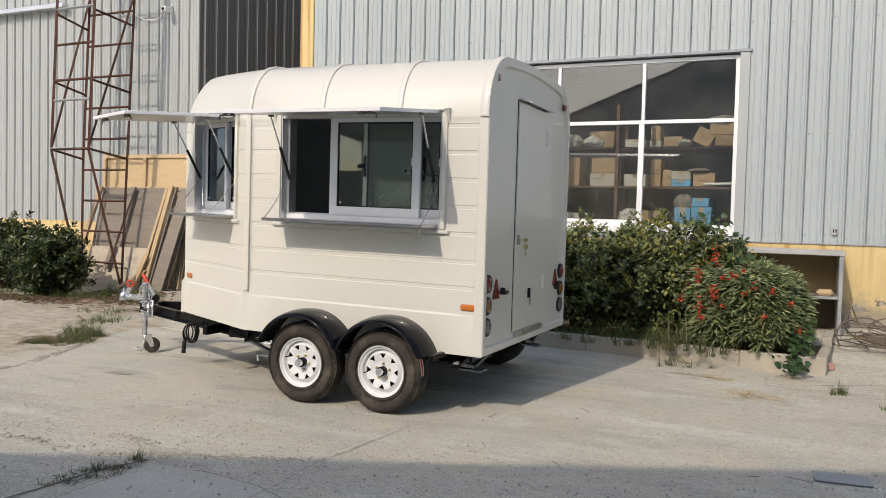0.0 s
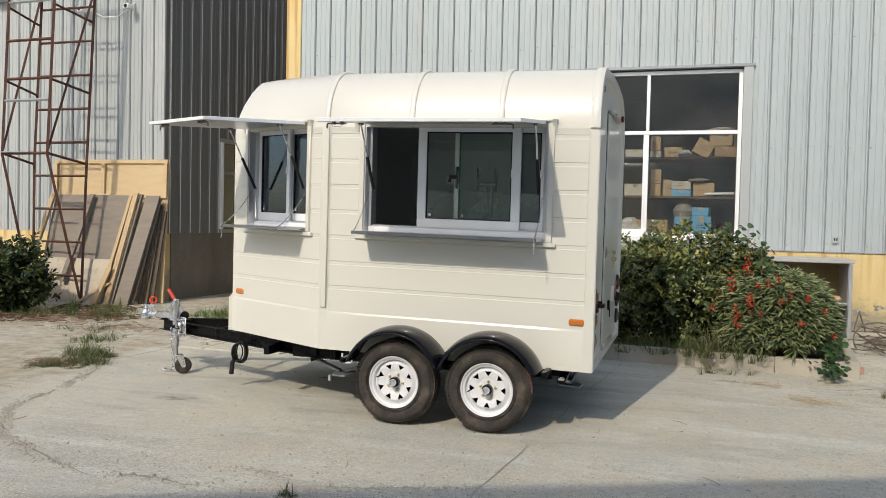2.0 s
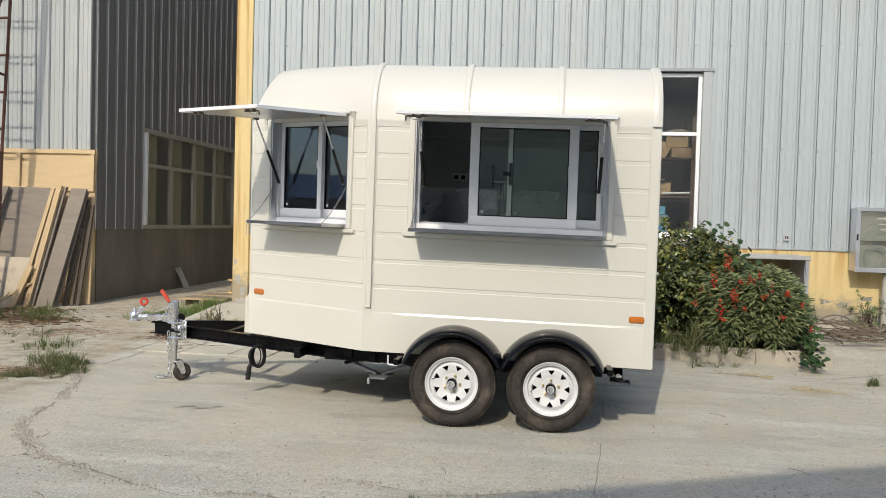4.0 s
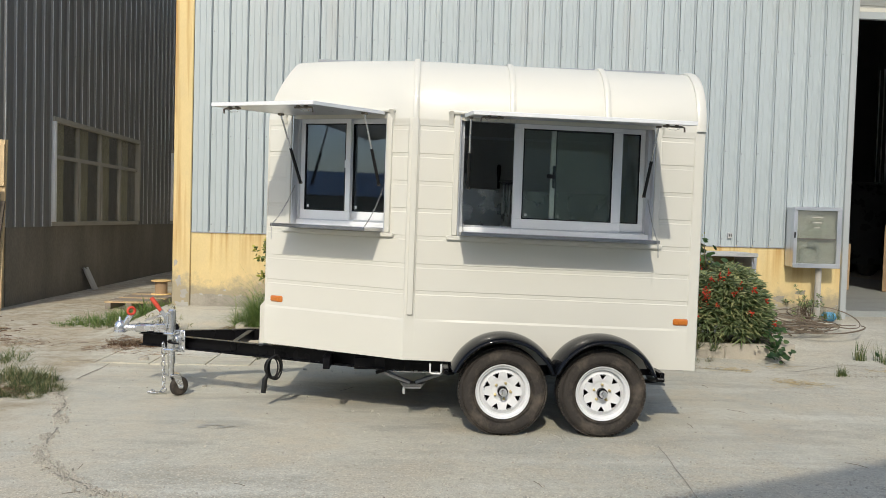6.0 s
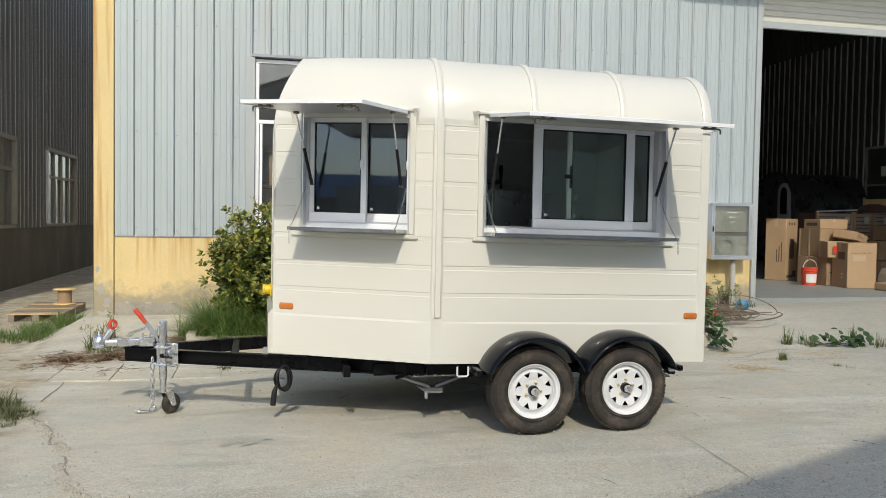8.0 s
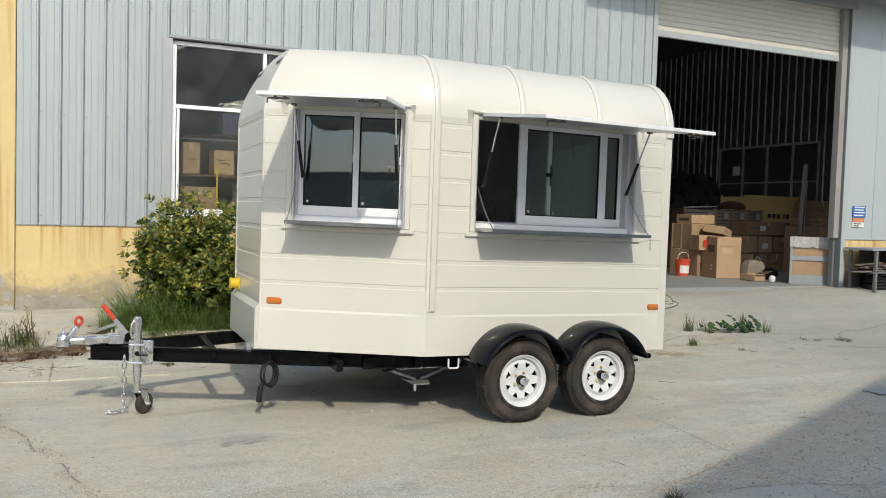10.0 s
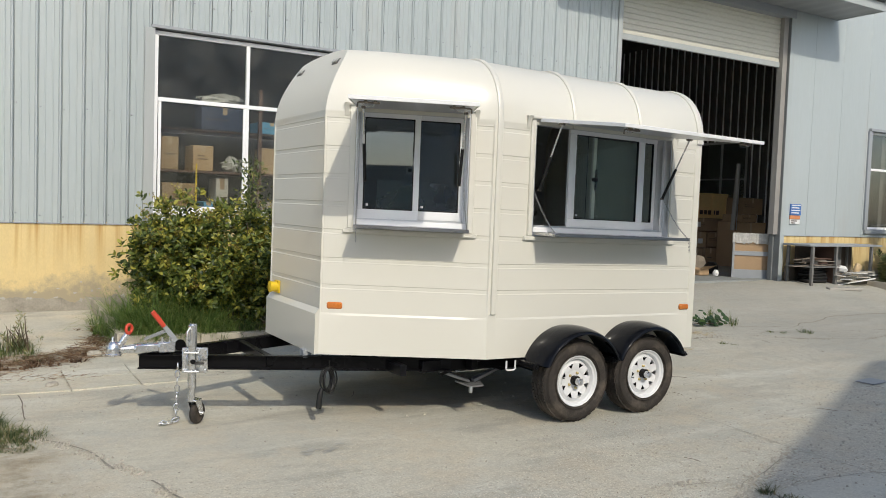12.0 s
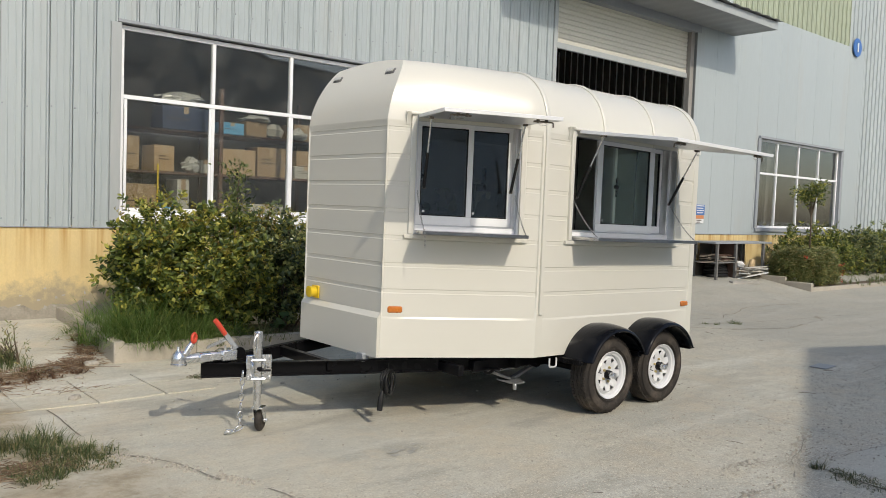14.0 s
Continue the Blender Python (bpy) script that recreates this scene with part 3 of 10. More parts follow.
for a, b in ((-6.63, GATE[0]), (GATE[1] + 0.25, 22.0)):
    prof = [(a + (b - a) * i / 300, 0.22 + 0.12 * noise.noise((i * 0.006 * (b - a), 3.0, 0)) + 0.07 * noise.noise((i * 0.021 * (b - a), 7.0, 0)) + 0.03 * noise.noise((i * 0.09 * (b - a), 9.0, 0)) + 0.02 * noise.noise((i * 0.31 * (b - a), 4.0, 0))) for i in range(301)]
    for (x0, h0), (x1, h1) in zip(prof, prof[1:]):
        e0, e1 = ground_z(x0, 10.7), ground_z(x1, 10.7)
        g.add([(x0, WY + 0.002, -0.2), (x1, WY + 0.002, -0.2), (x1, WY + 0.002, e1 + h1 * 0.7), (x0, WY + 0.002, e0 + h0 * 0.7)], [(0, 1, 2, 3)])
part("bare_plaster_band", g, M_BAREP, wall_main, "grey plaster where the yellow coat has flaked")
sided_wall(wall_main, M_SIDING, WY, -6.63, GATE[0], 1.23, TOP, "y", [WIN])
# flat sandwich panels east of the gate
cuts = [GATE[1] + 0.25] + [7.75 + 0.935 * k for k in range(8)] + [15.2]
for a, b in zip(cuts, cuts[1:]):
    spans = [(1.23, 6.3)] if b < WIN2[0] or a > WIN2[1] else None
    if spans:
        part("wall_panel", Geo().box((a + 0.0015, WY - 0.012, 1.23), (b - 0.0015, WY + 0.008, 6.3), 0.004), M_SIDING, wall_main)
    else:
        part("wall_panel", Geo().box((a + 0.0015, WY - 0.012, WIN2[3]), (b - 0.0015, WY + 0.008, 6.3), 0.004), M_SIDING, wall_main)
        part("wall_panel", Geo().box((a + 0.0015, WY - 0.012, 1.23), (b - 0.0015, WY + 0.008, WIN2[2]), 0.004), M_SIDING, wall_main)
        for u, w in ((a, WIN2[0]), (WIN2[1], b)):
            if w - u > 0.02 and (u == a and a < WIN2[0] or w == b and b > WIN2[1]):
                part("wall_panel", Geo().box((u + 0.004, WY - 0.012, WIN2[2]), (w - 0.004, WY + 0.008, WIN2[3]), 0.004), M_SIDING, wall_main)
sided_wall(wall_main, M_SIDING, WY, 15.2, 22.0, 1.23, TOP, "y")
sided_wall(wall_main, M_SIDING, WY, 14.2, 15.2, 6.3, TOP, "y")
g = Geo()
g.sheet([(s, WY - 0.004 - d, 6.3) for s, d in rib_profile(8.3, 14.2, RIBS_MAIN)], (0, 0, TOP - 6.3))
part("fibreglass_panel", g, M_FIBRE, wall_main, "weathered green translucent panel above the window", smooth=25)
sided_wall(wall_main, M_SIDING, WY, GATE[1] + 0.25, 8.3, 6.3, TOP, "y")
sided_wall(wall_main, M_SIDING, WY, GATE[0], GATE[1] + 0.25, 6.1, TOP, "y")
g = Geo().box((-6.88, WY - 0.02, -0.2), (-6.632, WY + 0.3, TOP), 0.012)
corner_column = part("corner_column", g, M_YELLOW, wall_main, "yellow rendered corner column with chipped paint")


def flake(x, z, w, h, y, seed):
    """A ragged patch where the coat has come off."""
    pts = []
    for k in range(28):
        a = 2 * math.pi * k / 28
        r = 0.8 + 0.7 * noise.noise((1.6 * math.cos(a) + seed, 1.6 * math.sin(a), 0)) + 0.22 * noise.noise((5 * math.cos(a), 5 * math.sin(a), seed))
        pts.append((x + w * r * math.cos(a), y, z + h * r * math.sin(a)))
    return Geo().add([(x, y, z)] + pts, [(0, 1 + k, 1 + (k + 1) % 28) for k in range(28)])


for k, (x, z, w, h) in enumerate(((-6.78, 0.55, 0.05, 0.07), (-6.72, 0.38, 0.08, 0.08), (-6.74, 0.22, 0.12, 0.10), (-6.83, 0.80, 0.03, 0.05))):
    part("flaked_patch", flake(x, z, w, h, WY - 0.0235, k * 3.1), M_PLASTER, wall_main)
for k, (x, z, w, h) in enumerate(((1.38, 0.55, 0.07, 0.04), (1.92, 0.60, 0.10, 0.04), (1.16, 0.46, 0.10, 0.05), (1.62, 0.50, 0.12, 0.05), (2.20, 0.52, 0.09, 0.05))):
    part("flaked_patch", flake(x, z, w, h, WY + 0.0025 - 0.0001 * k, 20 + k * 2.3), M_BAREP, wall_main)
rngf = np.random.default_rng(21)
for k in range(26):
    x = rngf.uniform(-6.5, -5.2) if k < 14 else rngf.uniform(0.95, 2.45)
    part("flaked_patch", flake(x, ground_z(x, 10.7) + rngf.uniform(0.12, 0.34), rngf.uniform(0.008, 0.03), rngf.uniform(0.008, 0.028), WY + 0.0012 - 0.0001 * k, 40 + k * 1.7), M_PLASTER, wall_main)
# screw heads in rows along the sheets
g = Geo()
for z in (1.32, 2.55, 3.95, 5.2):
    for k, c in enumerate(RIBS_MAIN):
        x = c + 0.038
        if (WIN[0] - 0.1 < x < WIN[1] + 0.1 and WIN[2] < z < WIN[3]) or GATE[0] - 0.05 < x < GATE[1] + 0.3 or (WIN2[0] < x < WIN2[1] and z < 3.6) or x > 7 or x < -6.6:
            continue
        g.lathe([(0.011, 0), (0.009, 0.006), (0.0, 0.008)], (x, WY - 0.001, z + 0.02 * math.sin(k * 1.7)), (0, -1, 0), 6)
tagged(part("screw_heads", g, M_GREYST, wall_main), kind="stuff")
# drip flashing at the foot of the sheets
for a, b in ((-6.63, GATE[0]), (GATE[1] + 0.25, 14.2)):
    part("flashing", Geo().box((a, WY - 0.010, 1.222), (b, WY + 0.004, 1.236)), M_GREYST, wall_main)

# alley side of the workshop and its closing walls
g = Geo().box((-6.86, WY + 0.31, -0.2), (-6.66, 30, TOP))
tagged(part("wall_west", g, M_PLASTER, None, "plain side wall along the alley"), kind="structure", category="wall")


def framed_window(name, label, x0, x1, z0, z1, cols, transom, y, depth=0.06, sashes=True, fw=0.05, glass=M_DUSTG, mat=M_ALUW):
    """A white framed window in a wall that looks to -y: outer frame, mullions, transom, panes and two sliding sashes."""
    w = part(name, Geo().box((x0, y, z0), (x1, y + depth, z0 + fw), 0.004), mat, None, label)
    tagged(w, kind="structure", category="window")
    part("frame_head", Geo().box((x0, y, z1 - fw), (x1, y + depth, z1), 0.004), mat, w)
    for a in (x0, x1 - fw):
        part("frame_jamb", Geo().box((a, y + 0.001, z0 + fw), (a + fw, y + depth, z1 - fw), 0.004), mat, w)
    part("transom", Geo().box((x0 + fw, y + 0.002, transom - 0.025), (x1 - fw, y + depth, transom + 0.025), 0.004), mat, w)
    for c in cols:
        part("mullion", Geo().box((c - 0.022, y - 0.001, z0 + fw), (c + 0.022, y + depth - 0.001, transom - 0.0255), 0.004), mat, w)
        part("mullion", Geo().box((c - 0.022, y - 0.001, transom + 0.0255), (c + 0.022, y + depth - 0.001, z1 - fw), 0.004), mat, w)
    edges = [x0 + fw, *cols, x1 - fw]
    for i, (a, b) in enumerate(zip(edges, edges[1:])):
        for lo, hi in ((z0 + fw, transom), (transom, z1 - fw)):
            ob = part("pane", Geo().box((a, y + 0.028, lo), (b, y + 0.033, hi)), glass, w)
            ob.visible_shadow = False
            if sashes and hi == transom and i % 2 == 0:
                for q in ((a + 0.01, a + 0.045), (b - 0.05, b - 0.022)):
                    part("sash_stile", Geo().box((q[0], y + 0.006, lo), (q[1], y + 0.026, hi - 0.026), 0.003), mat, w)
                part("sash_rail", Geo().box((a + 0.045, y + 0.007, lo), (b - 0.05, y + 0.026, lo + 0.045), 0.003), mat, w)
    return w


window_1 = framed_window("window_1", "wide white framed window with dusty panes", WIN[0] + 0.03, WIN[1] - 0.05, WIN[2] + 0.06, WIN[3] - 0.05, (-3.73, -2.63, -1.48), 2.76, WY + 0.035)
part("window_sill", Geo().box((WIN[0], WY - 0.025, WIN[2] - 0.02), (WIN[1], WY + 0.13, WIN[2] + 0.058), 0.006), M_ALUW, window_1, "white sill plate")
part("head_flashing", Geo().box((WIN[0] - 0.02, WY - 0.045, WIN[3] - 0.034), (WIN[1] + 0.09, WY + 0.1, WIN[3] + 0.004), 0.004), M_GREYST, window_1, "grey metal rain flashing")
for a, b in ((WIN[0] - 0.09, WIN[0] + 0.028), (WIN[1] - 0.048, WIN[1] + 0.07)):
    part("side_flashing", Geo().box((a, WY - 0.035, WIN[2]), (b, WY + 0.1, WIN[3] - 0.036), 0.004), M_SIDING_W, window_1)
window_2 = framed_window("window_2", "white framed window with many panes beside the bench", WIN2[0] + 0.03, WIN2[1] - 0.03, WIN2[2] + 0.05, WIN2[3] - 0.04, (10.75, 11.85, 12.95), 2.68, WY + 0.035, sashes=False)
part("window_sill", Geo().box((WIN2[0] - 0.05, WY - 0.06, WIN2[2] - 0.04), (WIN2[1] + 0.05, WY + 0.13, WIN2[2] + 0.048), 0.006), M_GREYST, window_2)
part("head_flashing", Geo().box((WIN2[0] - 0.06, WY - 0.07, WIN2[3] - 0.038), (WIN2[1] + 0.08, WY + 0.1, WIN2[3] + 0.02), 0.004), M_GREYST, window_2)
for a, b in ((WIN2[0] - 0.09, WIN2[0] + 0.028), (WIN2[1] - 0.028, WIN2[1] + 0.09)):
    part("side_flashing", Geo().box((a, WY - 0.05, WIN2[2] + 0.05), (b, WY + 0.1, WIN2[3] - 0.04), 0.004), M_GREYST, window_2)

# ---- gate ----
gate = part("door_1", Geo().box((GATE[0] - 0.09, WY - 0.035, 0.0), (GATE[0], WY + 0.2, 6.05), 0.006), M_SIDING_W, None, "wide workshop gate with a half raised cream roller shutter")
tagged(gate, kind="structure", category="gate")
part("post", Geo().box((GATE[1] + 0.13, WY - 0.022, 0.0), (GATE[1] + 0.255, WY + 0.10, 6.05), 0.006), M_POST, gate, "grey steel gate post")
part("post_cladding", Geo().box((GATE[1] + 0.133, WY - 0.032, 0.0), (GATE[1] + 0.255, WY - 0.0225, 6.05), 0.003), M_SIDING, gate, "pale sheet on the face of the post")
part("guide_rail", Geo().box((GATE[1] + 0.09, WY + 0.104, 0.0), (GATE[1] + 0.25, WY + 0.2, 5.45), 0.01), M_POST, gate)
part("header_beam", Geo().box((GATE[0] - 0.09, WY - 0.05, 5.45), (GATE[1] + 0.255, WY + 0.22, 6.08), 0.01), M_GREYST, gate)
prof = []
z = 4.60
for k in range(10):
    prof += [(z, 0.0), (z + 0.012, 0.014), (z + 0.055, 0.018), (z + 0.088, 0.006)]
    z += 0.09
g = Geo().sheet([(GATE[0], WY + 0.14 - d, zz) for zz, d in prof], (GATE[1] + 0.055 - GATE[0], 0, 0))
part("shutter_curtain", g, M_SHUTTER, gate, "cream slatted shutter curtain", smooth=25)
part("shutter_bar", Geo().box((GATE[0], WY + 0.105, 4.50), (GATE[1] + 0.055, WY + 0.165, 4.605), 0.006), M_SIDING_W, gate)

pts = []
for k in range(73):
    x = 1.02 + k * (8.35 - 1.02) / 72
    pts.append((x, 9.64, 5.75 + (0.018 if k % 4 in (1, 2) else 0.0)))
canopy = thing("gate_canopy", (4.6, 10.7, 5.5), "grey ribbed metal canopy over the workshop gate", "canopy")
part("roof_sheet", Geo().sheet(pts, (0, 1.14, 0.16)), M_CANOPY, canopy, smooth=25)
part("soffit_sheet", Geo().sheet([(x, 9.76, 5.60 + (0.010 if k % 4 in (1, 2) else 0)) for k, (x, _, _) in enumerate(pts)], (0, 1.0, 0.0)), M_CANOPY, canopy, smooth=25)
part("fascia", Geo().box((1.06, 9.73, 5.585), (8.30, 9.755, 5.745), 0.004), M_SIDING_W, canopy, "pale fascia strip")
for x in (1.06, 8.27):
    part("end_plate", Geo().box((x, 9.756, 5.59), (x + 0.03, WY - 0.06, 5.76), 0.004), M_SIDING_W, canopy)

# ---- workshop interior ----
HALL = 10.5
g = Geo().box((1.2, WY + 0.21, 0.0), (HALL, 24.0, 0.345))
tagged(part("floor_hall", g, M_FLOOR, None, "smooth grey workshop floor"), kind="structure", category="floor")
# dark core seen through window_3 in place of an unlit office
hall_wall = part("wall_hall_east", Geo().box((HALL + 0.06, WY + 0.2, 0), (HALL + 0.2, 24.0, TOP)), M_DARKROOM, None, "ribbed inner wall of the workshop, coloured dark for the dim hall")
tagged(hall_wall, kind="structure", category="wall")
HW = (14.5, 17.95, 1.0, 3.53)
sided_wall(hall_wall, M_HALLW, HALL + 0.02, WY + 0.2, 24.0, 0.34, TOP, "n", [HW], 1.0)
# pale strips on the ribs paint the gate light their flanks catch
g = Geo()
for y in [c for c in RIBS_PLAIN if 11.1 < c < 23.8]:
    if HW[0] < y < HW[1]:
        g.box((HALL - 0.040, y - 0.014, HW[3]), (HALL - 0.0085, y + 0.012, 6.4))
    else:
        g.box((HALL - 0.040, y - 0.014, 0.35), (HALL - 0.0085, y + 0.012, 6.4))
tagged(part("pale_rib_faces", g, M_RIB_PALE, hall_wall), kind="stuff")
hw = part("window_3", Geo().box((HALL - 0.02, HW[0], HW[3] - 0.06), (HALL + 0.03, HW[1], HW[3])), M_PANELF, None, "grey framed inner office window")
tagged(hw, kind="structure", category="window")
for y in (14.5, 15.3, 16.15, 17.0, 17.89):
    part("mullion", Geo().box((HALL - 0.015, y, HW[2]), (HALL + 0.03, y + 0.045, HW[3] - 0.061)), M_PANELF, hw)
for z in (1.0, 2.52):
    part("transom", Geo().box((HALL - 0.012, HW[0] + 0.06, z), (HALL + 0.028, HW[1] - 0.06, z + 0.04)), M_PANELF, hw)
part("pane", Geo().box((HALL + 0.031, HW[0], HW[2]), (HALL + 0.036, HW[1], HW[3])), M_PANE, hw)
tagged(part("wall_hall_north", Geo().box((1.0, 24.0, 0), (HALL + 0.2, 24.2, TOP)), M_HALLW, None, "far wall of the workshop, coloured dark for the dim hall"), kind="structure", category="wall")
# out of view: this wall and the roof are pale to brighten the hall
tagged(part("wall_hall_west", Geo().box((1.0, WY + 0.21, 0), (1.2, 24.0, TOP)), M_ALUW, None, "unseen side wall of the workshop, white to bounce light inside"), kind="structure", category="wall")
tagged(part("ceiling", Geo().box((-6.9, WY - 0.05, TOP), (22.0, 30.0, TOP + 0.2)), M_ALUW, None, "roof of the workshop, pale to bounce light inside"), kind="structure", category="ceiling")
tagged(part("wall_end", Geo().box((22.0, WY, -0.3), (22.2, 30.0, TOP)), M_PLASTER, None, "plain end wall"), kind="structure", category="wall")

# stock room behind the wide window; its gloom is put into wall and ceiling colour
tagged(part("floor_store", Geo().box((-6.6, WY + 0.21, 0.1), (0.98, 14.0, 0.34)), M_FLOOR, None, "store room floor"), kind="structure", category="floor")
tagged(part("wall_store", Geo().box((-6.6, 13.6, 0.3), (0.98, 13.75, TOP)), M_DARKROOM, None, "plain store room wall, coloured dark for the unlit room"), kind="structure", category="wall")
tagged(part("ceiling_store", Geo().box((-6.6, WY + 0.21, 4.4), (0.98, 13.6, 4.5)), M_DARKROOM, None, "store room ceiling, coloured dark for the unlit room"), kind="structure", category="ceiling")
# office behind the far window, its surfaces coloured dark so the panes look dark
tagged(part("wall_office", Geo().box((HALL + 0.2, 13.4, 0.3), (22.0, 13.55, TOP)), M_HALLW, None, "plain office wall, coloured dark for the unlit room"), kind="structure", category="wall")
tagged(part("floor_office", Geo().box((HALL + 0.2, WY + 0.21, 0.1), (22.0, 13.4, 0.4)), M_SHELF, None, "office floor, coloured dark for the unlit room"), kind="structure", category="floor")
tagged(part("ceiling_office", Geo().box((HALL + 0.2, WY + 0.21, 4.4), (22.0, 13.4, 4.5)), M_DARKROOM, None, "office ceiling, coloured dark for the unlit room"), kind="structure", category="ceiling")

# ---- neighbouring building across the alley ----
LX, LY = -9.64, 11.62
wall_left = part("wall_neighbour", Geo().box((-26, LY + 0.034, 1.2), (LX - 0.02, LY + 0.2, TOP)), M_INNERW, None, "pale ribbed front of the neighbouring shed")
tagged(wall_left, kind="structure", category="wall")
part("base_wall", Geo().box((-26, LY + 0.002, -0.3), (LX - 0.02, LY + 0.2, 1.2)), M_YELLOW, wall_left, "yellow rendered base")
sided_wall(wall_left, M_SIDING_W, LY, -20.0, LX, 1.18, TOP, "y")
SW = (13.32, 17.55, 1.2, 3.0)
SW2 = (19.95, 23.0, 1.2, 3.0)
wall_alley = part("wall_alley", Geo().box((LX - 0.2, LY + 0.21, -0.3), (LX - 0.004, 40, 1.2)), M_DAMP, None, "dark ribbed alley wall over a damp concrete base")
tagged(wall_alley, kind="structure", category="wall")
g = Geo()
backing(g, LY + 0.21, 40.0, 1.2, TOP, [SW, SW2], lambda q, a, b, u, w: q.box((LX - 0.2, a, u), (LX - 0.034, b, w)))
part("wall_core", g, M_INNERW, wall_alley)
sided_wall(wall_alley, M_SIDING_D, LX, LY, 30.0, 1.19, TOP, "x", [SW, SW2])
g = Geo()
for y in RIBS_ALLEY[:62]:
    z0 = 3.03 if (SW[0] < y < SW[1] or SW2[0] < y < SW2[1]) else 1.2
    g.box((LX + 0.0285, y - 0.012, z0), (LX + 0.0305, y + 0.010, TOP))
tagged(part("pale_rib_edges", g, M_RIB_PALE, wall_alley), kind="stuff")
for idx, (y0, y1, z0, z1) in enumerate((SW, SW2)):
    w = part("window_4" if idx == 0 else "window_5", Geo().box((LX - 0.06, y0, z0), (LX + 0.03, y1, z0 + 0.07), 0.004), M_FRAMEB, None, "grey framed alley window with curtains behind")
    tagged(w, kind="structure", category="window")
    part("frame_head", Geo().box((LX - 0.06, y0, z1 - 0.05), (LX + 0.05, y1, z1 + 0.03), 0.004), M_FRAMEB, w)
    n = 4
    for k in range(n + 1):
        y = y0 + (y1 - y0 - 0.07) * k / n
        part("mullion", Geo().box((LX - 0.055, y, z0 + 0.071), (LX + (0.06 if k in (0, n) else 0.012), y + 0.07, z1 - 0.051), 0.004), M_ALUW if k == 0 else M_FRAMEB, w)
    part("transom", Geo().box((LX - 0.05, y0 + 0.07, 2.34), (LX + 0.010, y1 - 0.07, 2.40), 0.003), M_FRAMEB, w)
    for k in (1, 2):
        a = y0 + (y1 - y0 - 0.07) * k / n + 0.07
        b = y0 + (y1 - y0 - 0.07) * (k + 1) / n
        for q in ((a, a + 0.04), (b - 0.04, b)):
            part("sash_stile", Geo().box((LX - 0.03, q[0], z0 + 0.072), (LX + 0.02, q[1], 2.339), 0.003), M_FRAMEB, w)
    part("pane", Geo().box((LX - 0.034, y0, z0 + 0.07), (LX - 0.031, y1, z1 - 0.05)), M_DUSTG, w)
    g = Geo()
    for k in range(40):
        y = y0 + (y1 - y0) * k / 40
        if k in (3, 4, 5, 13, 14, 15, 21, 22, 23, 24, 25, 31, 33, 34, 35):
            g.sheet([(LX - 0.11 + 0.03 * math.sin(j * 1.9), y + j * 0.03, z0 + 0.05) for j in range(6)], (0, 0, z1 - z0 - 0.1))
    part("curtain", g, M_CURTAIN, w, "limp yellowed curtain")
tagged(part("wall_neighbour_inner", Geo().box((-13.5, LY + 0.3, 0), (-13.3, 40, TOP)), M_INNERW, None, "plain inner wall behind the alley windows"), kind="structure", category="wall")
tagged(part("ceiling_neighbour", Geo().box((-26, LY, TOP), (LX + 0.25, 40, TOP + 0.15)), M_CANOPY, None, "dark roof edge of the neighbouring shed"), kind="structure", category="ceiling")
tagged(part("wall_alley_end", Geo().box((LX, 40, -0.3), (-6.6, 40.2, TOP)), M_PLASTER, None, "plain wall closing the alley"), kind="structure", category="wall")

# ---- shed behind the camera, which shades the yard ----
CY = -4.0
SHED_TOP = ((-8.07, 4.32), (0.284, 7.595), (5.11, 6.355), (10.0, 6.1), (16.0, 5.8))
shed_out = [(-8.07, CY, -0.2)] + [(x, CY, z) for x, z in SHED_TOP] + [(16.0, CY, -0.2)]
shed = part("wall_south", Geo().plate(shed_out, (0, -14, 0)), M_SHEDW, None, "gabled shed wall across the yard, whitened to fill its shade")
tagged(shed, kind="structure", category="wall")
tagged(part("wall_yard", Geo().box((-27.0, -16.3, -0.2), (-8.0, -16.0, 3.1), 0.02), M_PLASTER, None, "plain low wall closing the yard"), kind="structure", category="wall")
part("roof_edge", Geo().tube([(x, CY + 0.01, z - 0.07) for x, z in SHED_TOP[:4]], 0.06, 6), M_GREYST, shed)

barn = thing("blue_roofed_shed", (-46, -20, 0), "low shed with a blue ribbed metal roof across the yard", "shed")
BARN = Matrix.Translation((-46, -20, 0)) @ Matrix.Rotation(radians(-58), 4, "Z")
part("wall", Geo().box((-16, -4, -0.2), (16, 4, 3.1), 0.02, BARN), M_DAMP, barn)
prof = [p for k in range(64) for p in ((-16.3 + 0.51 * k, 0.0), (-16.3 + 0.51 * k + 0.36, 0.0), (-16.3 + 0.51 * k + 0.40, 0.07), (-16.3 + 0.51 * k + 0.46, 0.07))]
for sgn in (-1, 1):
    part("roof_slope", Geo().sheet([BARN @ Vector((x, sgn * 4.6, 2.95 + d)) for x, d in prof], BARN.to_3x3() @ Vector((0, -sgn * 4.6, 1.75))), M_BLUEROOF, barn, smooth=25)


# ---- food trailer ----
TC = 6.36                     # centre line
HW_, YN = 1.05, 5.31          # half width, near side
XR, XS, XF = -1.52, -3.64, -4.72   # rear, bend, front
NW = 0.53                     # half width of the flat front
Z0, ZS, ZT = 0.470, 2.19, 2.66
ZK = 0.756                    # top of the plain skirt
GROOVES = (2.125, 1.93, 1.735, 1.54, 1.345, 1.145, 0.955)
trailer = thing("food_trailer", (-3.1, TC, 0), "cream food trailer with raised serving hatches and twin axles", "trailer")
